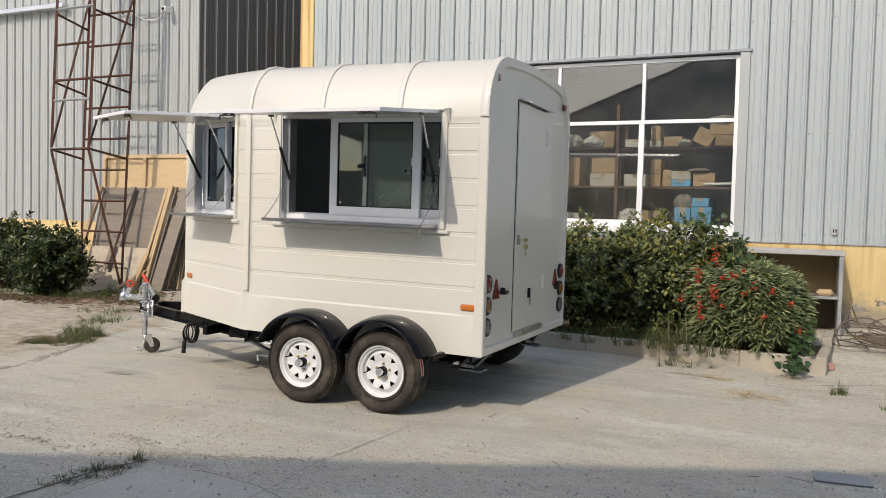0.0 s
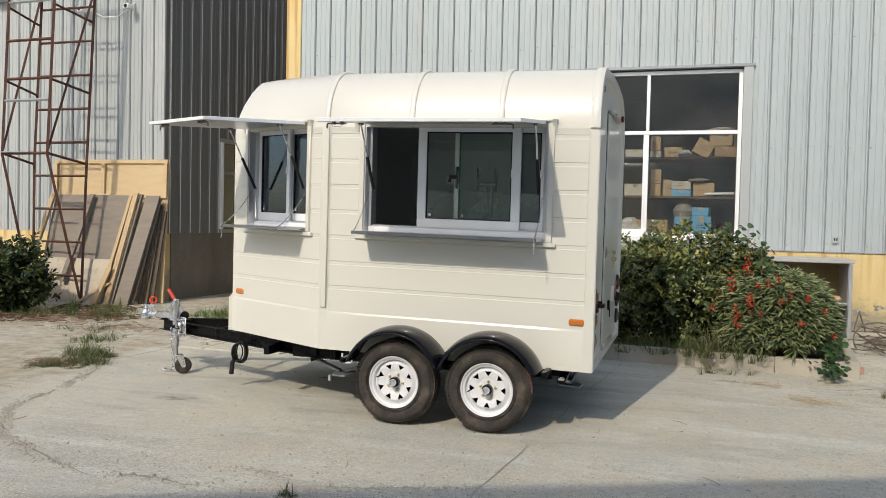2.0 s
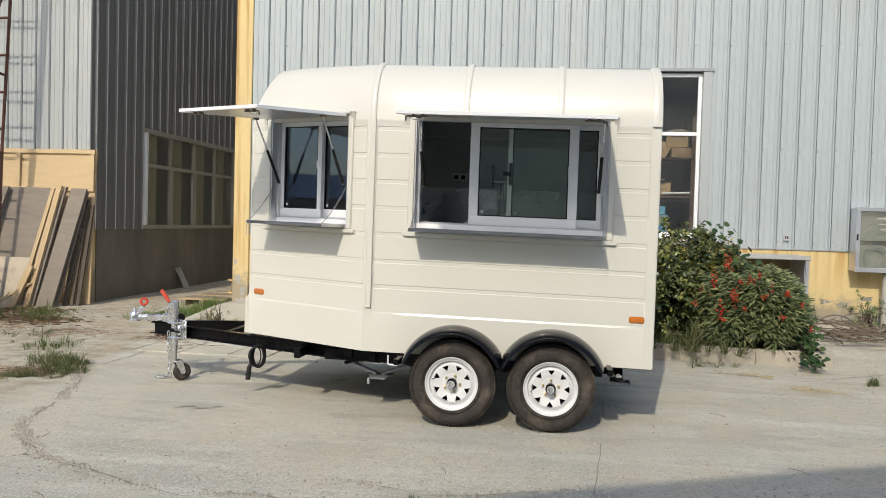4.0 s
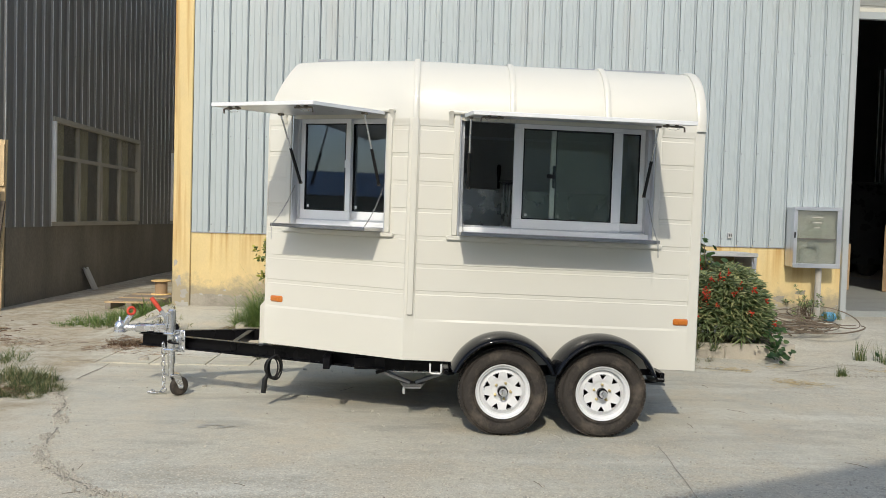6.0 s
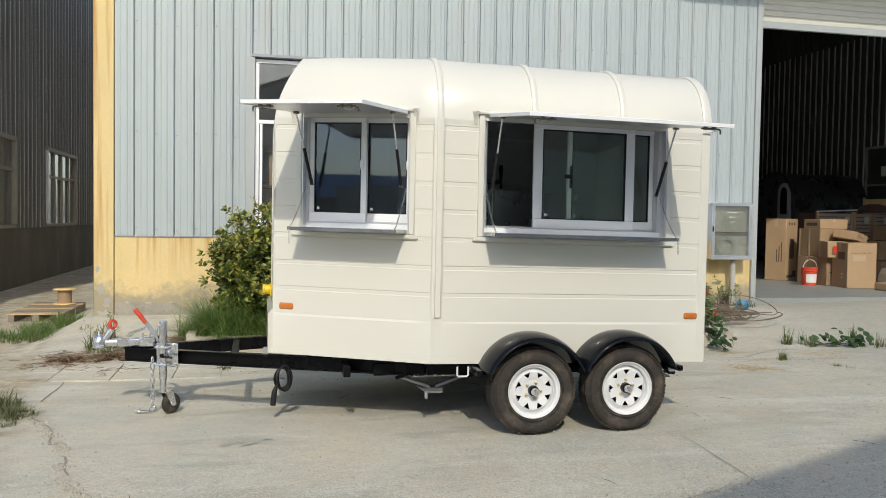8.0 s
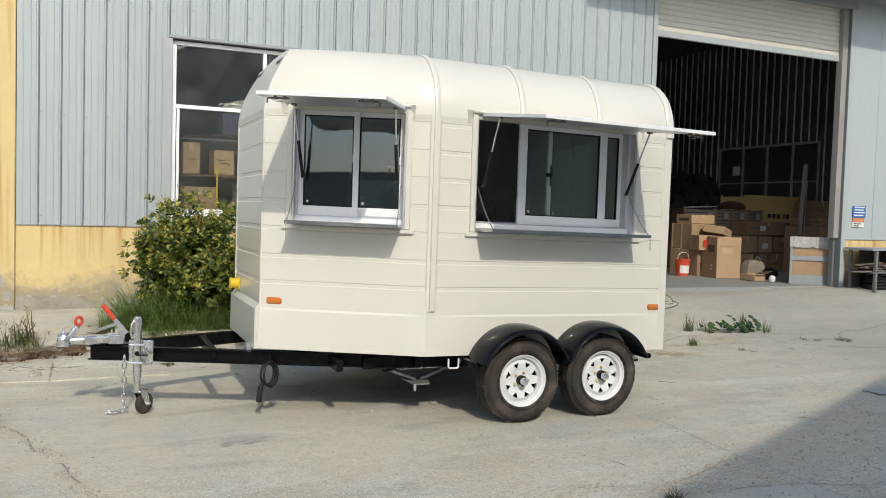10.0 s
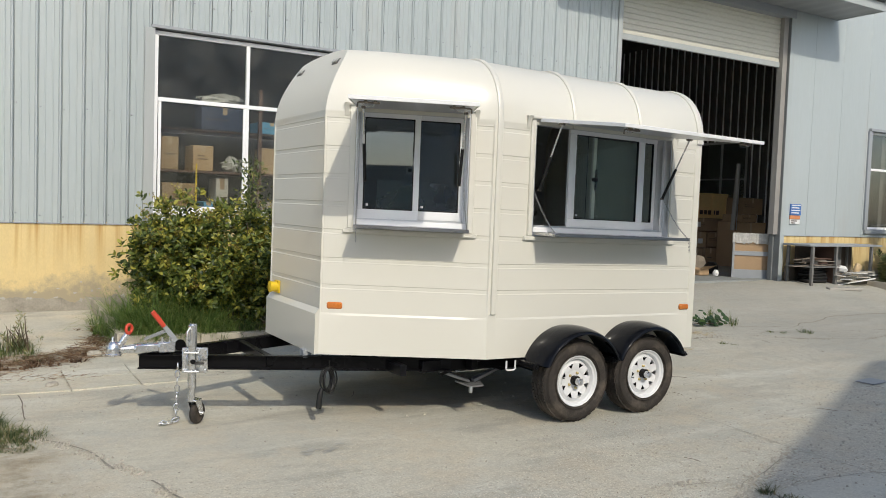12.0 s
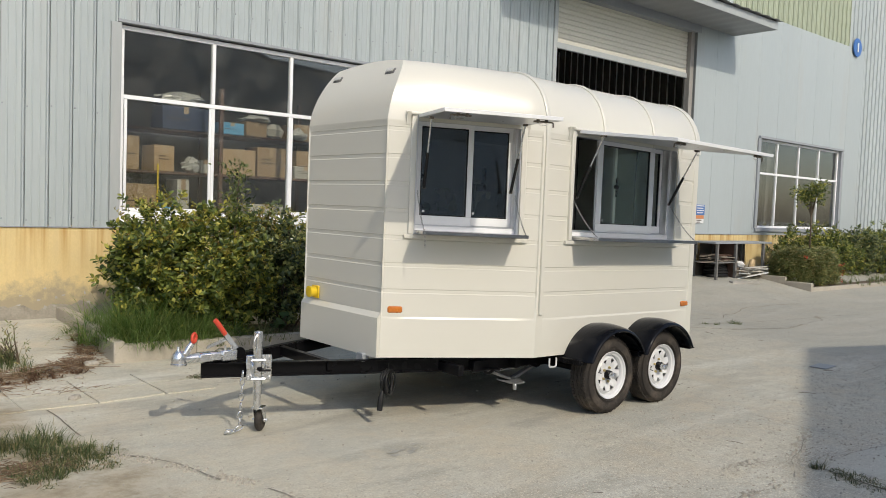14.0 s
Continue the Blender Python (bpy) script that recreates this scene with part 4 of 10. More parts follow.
# the body stands a little nose-up on its axles
LEAN[0] = Matrix.Translation((-2.585, TC, 0.31)) @ Matrix(((1, 0, math.tan(radians(0.3)), 0), (0, 1, 0, 0), (-math.tan(radians(0.95)), 0, 1, 0), (0, 0, 0, 1))) @ Matrix.Translation((2.585, -TC, -0.31))


def body_w(x):
    return HW_ if x >= XS else HW_ + (NW - HW_) * (XS - x) / (XS - XF)


def nose(x):
    return min(1.0, max(0.0, (XS - x) / (XS - XF)))


def section(x, grow=0.0, n=9):
    """The roof's cross section at x, from the near eave over to the far one; towards the front it leans back."""
    w, t_ = body_w(x), nose(x)
    top = ZT - 0.012 * t_ ** 2
    a, b = 0.40 * (1 - t_) + 0.13 * t_, top - ZS
    out = []
    for k in range(n + 1):
        t = math.pi / 2 * k / n
        out.append((-w + a * (1 - math.cos(t)), ZS + b * math.sin(t) ** 0.9, -math.cos(t), math.sin(t)))
    mids = [((-w + a) + (2 * (w - a)) * k / 8, top + 0.03 * (1 - (2 * k / 8 - 1) ** 2), 0, 1) for k in range(1, 8)]
    full = out + mids + [(-y, z, -ny, nz) for y, z, ny, nz in reversed(out)]
    return [Vector((x + 0.20 * t_ ** 3 * (max(0.0, z - ZS) / b) ** 1.6, TC + y + grow * ny, z + grow * nz)) for y, z, ny, nz in full]


xs = [XR - 0.06 - (XR - 0.06 - XS) * k / 6 for k in range(7)] + [XS - (XS - XF) * k / 10 for k in range(1, 11)]
g = Geo().ring_loft([section(x) for x in xs], False)
roof = part("roof", g, M_CREAM, trailer, "arched glossy cream roof", smooth=50)
part("roof_lining", Geo().ring_loft([section(x, -0.04) for x in xs[:-1]], False), M_LINER, trailer, smooth=50)


def roof_rib(x, half, proud):
    rings = []
    for dx, p in ((-half, -0.01), (-half, proud * 0.6), (-half * 0.6, proud), (half * 0.6, proud), (half, proud * 0.6), (half, -0.01)):
        grown = section(x, p)
        rings.append([Vector((x + dx, q.y, q.z)) for q in grown])
    return Geo().ring_loft(rings, False)


for x, h in ((-2.912, 0.022), (-2.232, 0.022)):
    part("roof_rib", roof_rib(x, h, 0.016), M_CREAM, trailer, smooth=50)
part("roof_rib", roof_rib(XS + 0.040, 0.022, 0.016), M_CREAM, trailer, smooth=50)
part("roof_rib", roof_rib(XR - 0.035, 0.034, 0.016), M_CREAM, trailer, smooth=50)


def wall_sheet(p0, p1, s_field, hole=None, z_top=ZS, inner=False):
    """A body wall from p0 to p1 (plan points), with the embossed field between two distances and an opening (s0, s1, z0, z1)."""
    p0, p1 = Vector((*p0, 0)), Vector((*p1, 0))
    d = p1 - p0
    L = d.length
    d.normalize()
    nrm = Vector((d.y, -d.x, 0))
    rec, gr = 0.006, 0.004
    zs = {Z0, ZK - 0.004, ZK + 0.012, z_top - 0.028, z_top - 0.010, z_top}
    if not inner:
        for c in GROOVES:
            zs |= {c - 0.017, c - 0.012, c + 0.012, c + 0.017}
    ss = {0.0, L}
    if not inner:
        for s in s_field:
            ss |= {s - 0.005, s + 0.005}
    if hole:
        ss |= {hole[0], hole[1]}
        zs |= {hole[2], hole[3]}
    ss, zs = sorted(ss), sorted(z for z in zs if z <= z_top)

    def off(s, z):
        if inner:
            return -0.04
        if s <= s_field[0] - 0.0049 or s >= s_field[1] + 0.0049 or z < ZK or z > z_top - 0.0105:
            return 0.0
        o = -rec
        if s > s_field[0] and s < s_field[1]:
            for c in GROOVES:
                if abs(z - c) < 0.0125:
                    o -= gr
        return o

    vs = []
    for z in zs:
        for s in ss:
            q = p0 + d * s + nrm * off(s, z)
            vs.append((q.x, q.y, z))
    n = len(ss)
    fs = []
    for j in range(len(zs) - 1):
        for i in range(n - 1):
            if hole and ss[i] >= hole[0] - 1e-6 and ss[i + 1] <= hole[1] + 1e-6 and zs[j] >= hole[2] - 1e-6 and zs[j + 1] <= hole[3] + 1e-6:
                continue
            fs.append((j * n + i, j * n + i + 1, (j + 1) * n + i + 1, (j + 1) * n + i))
    return Geo().add(vs, fs)


NLEN = math.hypot(XS - XF, HW_ - NW)
BIG = (-3.279 - XS, -1.884 - XS, 1.393, 2.228)       # along the long side from the bend
FRO = (NLEN - 0.978, NLEN - 0.180, 1.393, 2.228)             # along the tapered side from the front corner
YF = 2 * TC - YN
near_walls = (((XS, YN), (XR - 0.06, YN), (0.072, XR - XS - 0.075), BIG), ((XF, TC - NW), (XS, YN), (0.006, NLEN - 0.008), FRO))
for p0, p1, field, hole in near_walls:
    part("side_wall", wall_sheet(p0, p1, field, hole), M_CREAM, trailer, "cream embossed side wall", smooth=20)
    part("side_lining", wall_sheet(p0, p1, field, hole, inner=True), M_LINER, trailer)
for p0, p1, field in ((((XR - 0.06, YF), (XS, YF), (0.015, XR - XS - 0.11))), (((XS, YF), (XF, TC + NW), (0.05, NLEN - 0.006)))):
    part("side_wall", wall_sheet(p0, p1, field), M_CREAM, trailer, smooth=20)
    part("side_lining", wall_sheet(p0, p1, field, inner=True), M_LINER, trailer)
part("front_wall", wall_sheet((XF, TC + NW), (XF, TC - NW), (0.006, 2 * NW - 0.006), z_top=ZS), M_CREAM, trailer, "cream embossed front wall", smooth=20)
part("front_skirt", Geo().plate([(XF - 0.0005, TC - NW + 0.002, ZK + 0.04), (XF - 0.032, TC - NW - 0.006, ZK + 0.002), (XF - 0.032, TC - NW - 0.006, Z0), (XF - 0.0005, TC - NW + 0.002, Z0)], (0, 2 * NW - 0.004, 0)), M_CREAM, trailer, "stepped cream skirt of the front wall")
edge = section(XF)
half = len(edge) // 2
rows = []
for k in range(half):
    a, b = edge[k], edge[-1 - k]
    rows.append([a.lerp(b, q / 6) for q in range(7)])
part("front_cap", Geo().ring_loft(rows, False), M_CREAM, trailer, smooth=30)
part("bend_strip", Geo().box((XS + 0.018, YN - 0.016, Z0 + 0.325), (XS + 0.062, YN + 0.02, ZS + 0.004), 0.004), M_CREAM, trailer)

# floor pan and rear
floor_out = [(XR - 0.03, YN + 0.02), (XR - 0.03, YF - 0.02), (XS, YF - 0.02), (XF + 0.02, TC + NW - 0.01), (XF + 0.02, TC - NW + 0.01), (XS, YN + 0.02)]
part("floor_pan", Geo().plate([(x, y, Z0 - 0.005) for x, y in floor_out], (0, 0, 0.05)), M_BLACKM, trailer)


def rear_outline(inset, x):
    top = section(XR)
    pts = [(q.y, q.z) for q in top]
    pts = [(TC + HW_, Z0)] + list(reversed(pts)) + [(TC - HW_, Z0)]
    out = []
    for y, z in pts:
        ky = (HW_ - inset) / HW_
        zz = Z0 + inset + (z - Z0) * (ZT + 0.018 - Z0 - 2 * inset) / (ZT + 0.018 - Z0)
        out.append(Vector((x, TC + (y - TC) * ky, zz)))
    return out


g = Geo()
rings = [rear_outline(0.0, XR - 0.06), rear_outline(0.0, XR - 0.008), rear_outline(0.008, XR), rear_outline(0.052, XR), rear_outline(0.060, XR - 0.022), rear_outline(0.064, XR - 0.024)]
g.ring_loft(rings, True, caps=False)
base = len(g.v)
g.add(rear_outline(0.064, XR - 0.024), [tuple(range(len(rings[0])))])
part("rear_wall", g, M_CREAM, trailer, "flat cream rear wall with a raised rim", smooth=30)
DY0, DY1, DZ0, DZ1 = 5.99, 6.72, 0.575, 2.385
XD = XR - 0.02
door = part("door", Geo().box((XD - 0.02, DY0, DZ0), (XD + 0.010, DY1, DZ1), 0.004), M_CREAM, trailer, "closed flush cream door with key in the lock")
part("door_gap", Geo().box((XD - 0.02, DY0 - 0.010, DZ0 - 0.008), (XD - 0.0008, DY0 - 0.001, DZ1 + 0.008)), M_DARK, door)
part("door_gap", Geo().box((XD - 0.02, DY1 + 0.001, DZ0 - 0.008), (XD - 0.0008, DY1 + 0.005, DZ1 + 0.008)), M_DARK, door)
part("door_gap", Geo().box((XD - 0.02, DY0, DZ1 + 0.001), (XD - 0.0008, DY1, DZ1 + 0.008)), M_DARK, door)
part("drip_rail", Geo().box((XD - 0.01, DY0 - 0.02, DZ1 + 0.010), (XD + 0.045, DY1 + 0.06, DZ1 + 0.022), 0.003), M_STEEL, door)
part("threshold", Geo().box((XD - 0.01, DY0 + 0.04, DZ0 - 0.045), (XD + 0.022, DY1 + 0.02, DZ0 - 0.010), 0.003), M_STEEL, door)
for z in (0.86, 2.10):
    part("hinge", Geo().box((XD - 0.001, DY1 - 0.025, z), (XD + 0.016, DY1 + 0.035, z + 0.13), 0.004).tube([(XD + 0.016, DY1 + 0.005, z), (XD + 0.016, DY1 + 0.005, z + 0.13)], 0.007), M_CREAM, door)
lock = part("lock", Geo().lathe([(0.0, 0.016), (0.016, 0.016), (0.024, 0.010), (0.026, 0.0)], (XD + 0.010, DY0 + 0.05, 1.30), (1, 0, 0), 16).box((XD + 0.0105, DY0 + 0.022, 1.262), (XD + 0.020, DY0 + 0.078, 1.342), 0.008), M_CHAIN, door, "oval steel lock")
part("key", Geo().tube([(XD + 0.02, DY0 + 0.05, 1.303), (XD + 0.06, DY0 + 0.05, 1.303)], 0.004, 6).lathe([(0.0, -0.002), (0.019, -0.002), (0.019, 0.002), (0.0, 0.002)], (XD + 0.074, DY0 + 0.05, 1.303), (0, 1, 0), 8), M_BRASS, lock, "brass key")
part("key_ring", Geo().tube([(XD + 0.078 + 0.014 * math.cos(a), DY0 + 0.046, 1.283 + 0.014 * math.sin(a)) for a in [2 * math.pi * k / 12 for k in range(13)]], 0.0014, 5), M_ZINC, lock)
part("key", Geo().lathe([(0.0, -0.002), (0.021, -0.002), (0.021, 0.002), (0.0, 0.002)], (XD + 0.078, DY0 + 0.044, 1.252), (0, 1, 0), 8).box((XD + 0.073, DY0 + 0.0425, 1.180), (XD + 0.083, DY0 + 0.0455, 1.235), 0.001), M_BRASS, lock)
part("hasp", Geo().box((XD + 0.008, DY0 + 0.33, 0.82), (XD + 0.03, DY0 + 0.36, 0.90), 0.006).tube([(XD + 0.03, DY0 + 0.345, 0.84), (XD + 0.03, DY0 + 0.35, 0.76)], 0.004, 6), M_BLACKM, door)


def round_lamp(y, z, mat, label):
    lamp = part("rear_lamp", Geo().lathe([(0.0, 0.006), (0.052, 0.008), (0.064, 0.009), (0.069, 0.003), (0.069, -0.012)], (XD + 0.006, y, z), (1, 0, 0), 24), M_PLASTIC, trailer, label)
    part("lens", Geo().lathe([(0.0, 0.020), (0.03, 0.018), (0.047, 0.011), (0.050, 0.004)], (XD + 0.008, y, z), (1, 0, 0), 24), mat, lamp)
    g = Geo()
    for k in range(19):
        r = 0.0 if k == 0 else (0.02 if k < 7 else 0.04)
        a = k * math.pi / 3 if k < 7 else k * math.pi / 6
        g.lathe([(0.006, -0.002), (0.004, 0.004), (0, 0.005)], (XD + 0.026 - r * 0.25, y + r * math.cos(a), z + r * math.sin(a)), (1, 0, 0), 6)
    part("lens_dots", g, mat, lamp)


M_AMBERD = material("dark_amber_lens", (0.21, 0.075, 0.016), 0.22, vary=0.1, coat=0.6)
M_SMOKEL = material("smoky_lens", (0.13, 0.125, 0.12), 0.2, vary=0.1, coat=0.6)


def triangle_lamp(y, z, s=1):
    pts = [(XD - 0.002, y - 0.062, z - 0.07), (XD - 0.002, y + 0.062, z - 0.07), (XD - 0.002, y, z + 0.075)]
    part("triangle_reflector", Geo().plate(pts, (0.014, 0, 0)), M_REDL, trailer, "dark red triangular reflector")


for s in (-1, 1):
    yy = TC + s * 0.935
    for z, mat, label in ((0.99, M_REDL, "round red rear lamp"), (0.83, M_AMBERD, "round dark amber rear lamp"), (0.675, M_SMOKEL, "round smoky clear rear lamp")):
        round_lamp(yy, z, mat, label)
    triangle_lamp(TC + s * 0.765, 0.94)
    part("clearance_lamp", Geo().box((XD - 0.002, TC + s * 0.87 - 0.035, 2.465), (XD + 0.022, TC + s * 0.87 + 0.035, 2.52), 0.008), M_REDL, trailer, "small red clearance lamp")
part("plate_lamp", Geo().box((XD - 0.002, TC - 0.68, 0.895), (XD + 0.05, TC - 0.60, 0.925), 0.006).box((XD - 0.002, TC - 0.655, 0.92), (XD + 0.03, TC - 0.625, 0.945), 0.004), M_PLASTIC, trailer)
part("plate_lamp", Geo().box((XD - 0.002, TC + 0.755, 0.83), (XD + 0.045, TC + 0.80, 0.905), 0.006), M_PLASTIC, trailer)
for s in (-1, 1):
    y = TC + s * 0.35
    fl = Matrix.Translation((XF + 0.150, y, 2.560)) @ Euler((0, radians(-55), 0)).to_matrix().to_4x4()
    lamp = part("front_lamp", Geo().box((-0.026, -0.055, 0.0), (0.026, 0.055, 0.012), 0.006, fl), M_BENCH, trailer, "small grey clearance lamp")
    for k in range(4):
        part("lamp_lens", Geo().box((-0.018, -0.042 + 0.022 * k, 0.0125), (0.018, -0.024 + 0.022 * k, 0.024), 0.005, fl), M_GALV, lamp)


def side_marker(x, y, z, ang):
    m = Matrix.Translation((x, y, z)) @ Matrix.Rotation(ang, 4, "Z")
    mk = part("side_marker", Geo().box((-0.055, -0.018, -0.024), (0.055, 0.004, 0.024), 0.010, m), M_AMBER, trailer, "amber side marker lamp")
    part("lens_badge", Geo().box((-0.018, -0.020, -0.010), (0.018, -0.0175, 0.010), 0.002, m), M_AMBER, mk)


NANG = math.atan2(YN - (TC - NW), XS - XF)
side_marker(-1.645, YN + 0.010, 0.818, 0)
side_marker(XF + 0.10, TC - NW - 0.045 + 0.010, 0.820, NANG)
part("power_inlet", Geo().box((XF - 0.012, TC + 0.30, 0.81), (XF + 0.004, TC + 0.40, 0.91), 0.004).lathe([(0.040, 0.0), (0.040, 0.045), (0.045, 0.047), (0.045, 0.058), (0.032, 0.062), (0.0, 0.062)], (XF - 0.01, TC + 0.35, 0.86), (-1, 0, 0), 16), M_YELP, trailer, "yellow plastic power inlet")


# ---- serving windows and hatches ----
def to_wall(origin, ang):
    """Local frame of a wall: x along it, y out to the inside, z up."""
    return Matrix.Translation(origin) @ Matrix.Rotation(ang, 4, "Z")


def serving_window(m, w, z0, z1, sash, fw=0.035, glass=M_GLASS):
    """Aluminium sliding window of width w in a wall frame m; sash: list of (x0, x1, depth)."""
    d0, d1 = 0.055, 0.155
    win = part("serving_window", Geo().box((0, d0, z0), (w, d1, z0 + 0.045), 0.003, m), M_ALUW, trailer, "aluminium sliding window")
    part("frame_head", Geo().box((0, d0, z1 - 0.03), (w, d1, z1), 0.003, m), M_ALU, win)
    for a in (0, w - fw):
        part("frame_jamb", Geo().box((a, d0 + 0.001, z0 + 0.045), (a + fw, d1, z1 - 0.03), 0.003, m), M_ALU, win)
    part("track", Geo().box((fw, d0 + 0.03, z0 + 0.045), (w - fw, d0 + 0.036, z0 + 0.06), 0.001, m).box((fw, d0 + 0.055, z0 + 0.045), (w - fw, d0 + 0.06, z0 + 0.06), 0.001, m), M_ALU, win)
    for dy in (0.006, 0.018, 0.084):
        part("sill_rail", Geo().box((0.004, d0 + dy, z0 + 0.0455), (w - 0.004, d0 + dy + 0.004, z0 + 0.053), 0.001, m), M_ALU, win)
    for a, b, dep, st in sash:
        s = part("sash", Geo().box((a, dep, z0 + 0.05), (b, dep + 0.028, z0 + 0.12), 0.003, m), M_ALUW, win, "white sliding sash")
        part("sash_head", Geo().box((a, dep, z1 - 0.063), (b, dep + 0.028, z1 - 0.026), 0.003, m), M_ALUW, s)
        for q in ((a, a + st), (b - st, b)):
            part("sash_stile", Geo().box((q[0], dep + 0.001, z0 + 0.12), (q[1], dep + 0.027, z1 - 0.063), 0.003, m), M_ALUW, s)
        for lo, hi in (((a + st, z0 + 0.12), (b - st, z0 + 0.128)), ((a + st, z1 - 0.071), (b - st, z1 - 0.063)), ((a + st, z0 + 0.128), (a + st + 0.008, z1 - 0.071)), ((b - st - 0.008, z0 + 0.128), (b - st, z1 - 0.071))):
            part("gasket", Geo().box((lo[0], dep + 0.006, lo[1]), (hi[0], dep + 0.022, hi[1]), 0, m), M_PLASTIC, s)
        p = part("pane", Geo().box((a + st, dep + 0.012, z0 + 0.12), (b - st, dep + 0.017, z1 - 0.063), 0, m), glass, s)
        p.visible_shadow = False
        part("pane_sticker", Geo().box((a + st + 0.022, dep + 0.0095, z0 + 0.142), (a + st + 0.040, dep + 0.0115, z0 + 0.160), 0.004, m), M_WHITE, s, "small white sticker")
        part("sash_latch", Geo().box((b - st - 0.004, dep - 0.006, z0 + 0.44), (b - st + 0.022, dep, z0 + 0.50), 0.003, m).box((b - st + 0.004, dep - 0.010, z0 + 0.455), (b - st + 0.014, dep - 0.006, z0 + 0.485), 0.002, m), M_ALUW, s)
    # painted surround of the opening
    for lo, hi in (((-0.045, -0.014, z0 - 0.02), (-0.004, 0.03, z1 + 0.02)), ((w + 0.004, -0.014, z0 - 0.02), (w + 0.045, 0.03, z1 + 0.02))):
        part("surround", Geo().box(lo, hi, 0.004, m), M_CREAM, win)
    part("surround", Geo().box((-0.075, -0.018, z0 - 0.052), (w + 0.075, 0.03, z0 - 0.022), 0.004, m), M_CREAM, win)
    for lo, hi in (((-0.003, -0.004, z0 - 0.02), (0.006, 0.16, z1)), ((w - 0.006, -0.004, z0 - 0.02), (w + 0.003, 0.16, z1)), ((0.006, -0.004, z1 - 0.004), (w - 0.006, 0.16, z1 + 0.004)), ((0.006, 0.0, z0 - 0.02), (w - 0.006, 0.16, z0 - 0.001))):
        part("reveal", Geo().box(lo, hi, 0, m), M_ALU, win)
    return win


def chain(g, a, b, sag, link=0.017, r=0.0017):
    """Interlocked oval links along a sagging line."""
    a, b = Vector(a), Vector(b)
    n = max(4, int((b - a).length / (link * 0.78)))
    for i in range(n):
        t = (i + 0.5) / n
        p = a.lerp(b, t) - Vector((0, 0, 4 * sag * t * (1 - t)))
        t2 = (i + 1.5) / n
        q = a.lerp(b, t2) - Vector((0, 0, 4 * sag * t2 * (1 - t2)))
        d = (q - p).normalized()
        side = d.orthogonal().normalized() if abs(d.z) > 0.95 else d.cross(Vector((0, 0, 1))).normalized()
        up = d.cross(side)
        u = side if i % 2 else up
        ring = []
        for k in range(8):
            an = 2 * math.pi * k / 8
            ring.append(p + d * (link * 0.5 * math.cos(an)) + u * (link * 0.28 * math.sin(an)))
        g.tube(ring + [ring[0], ring[1]], r, 4, False)


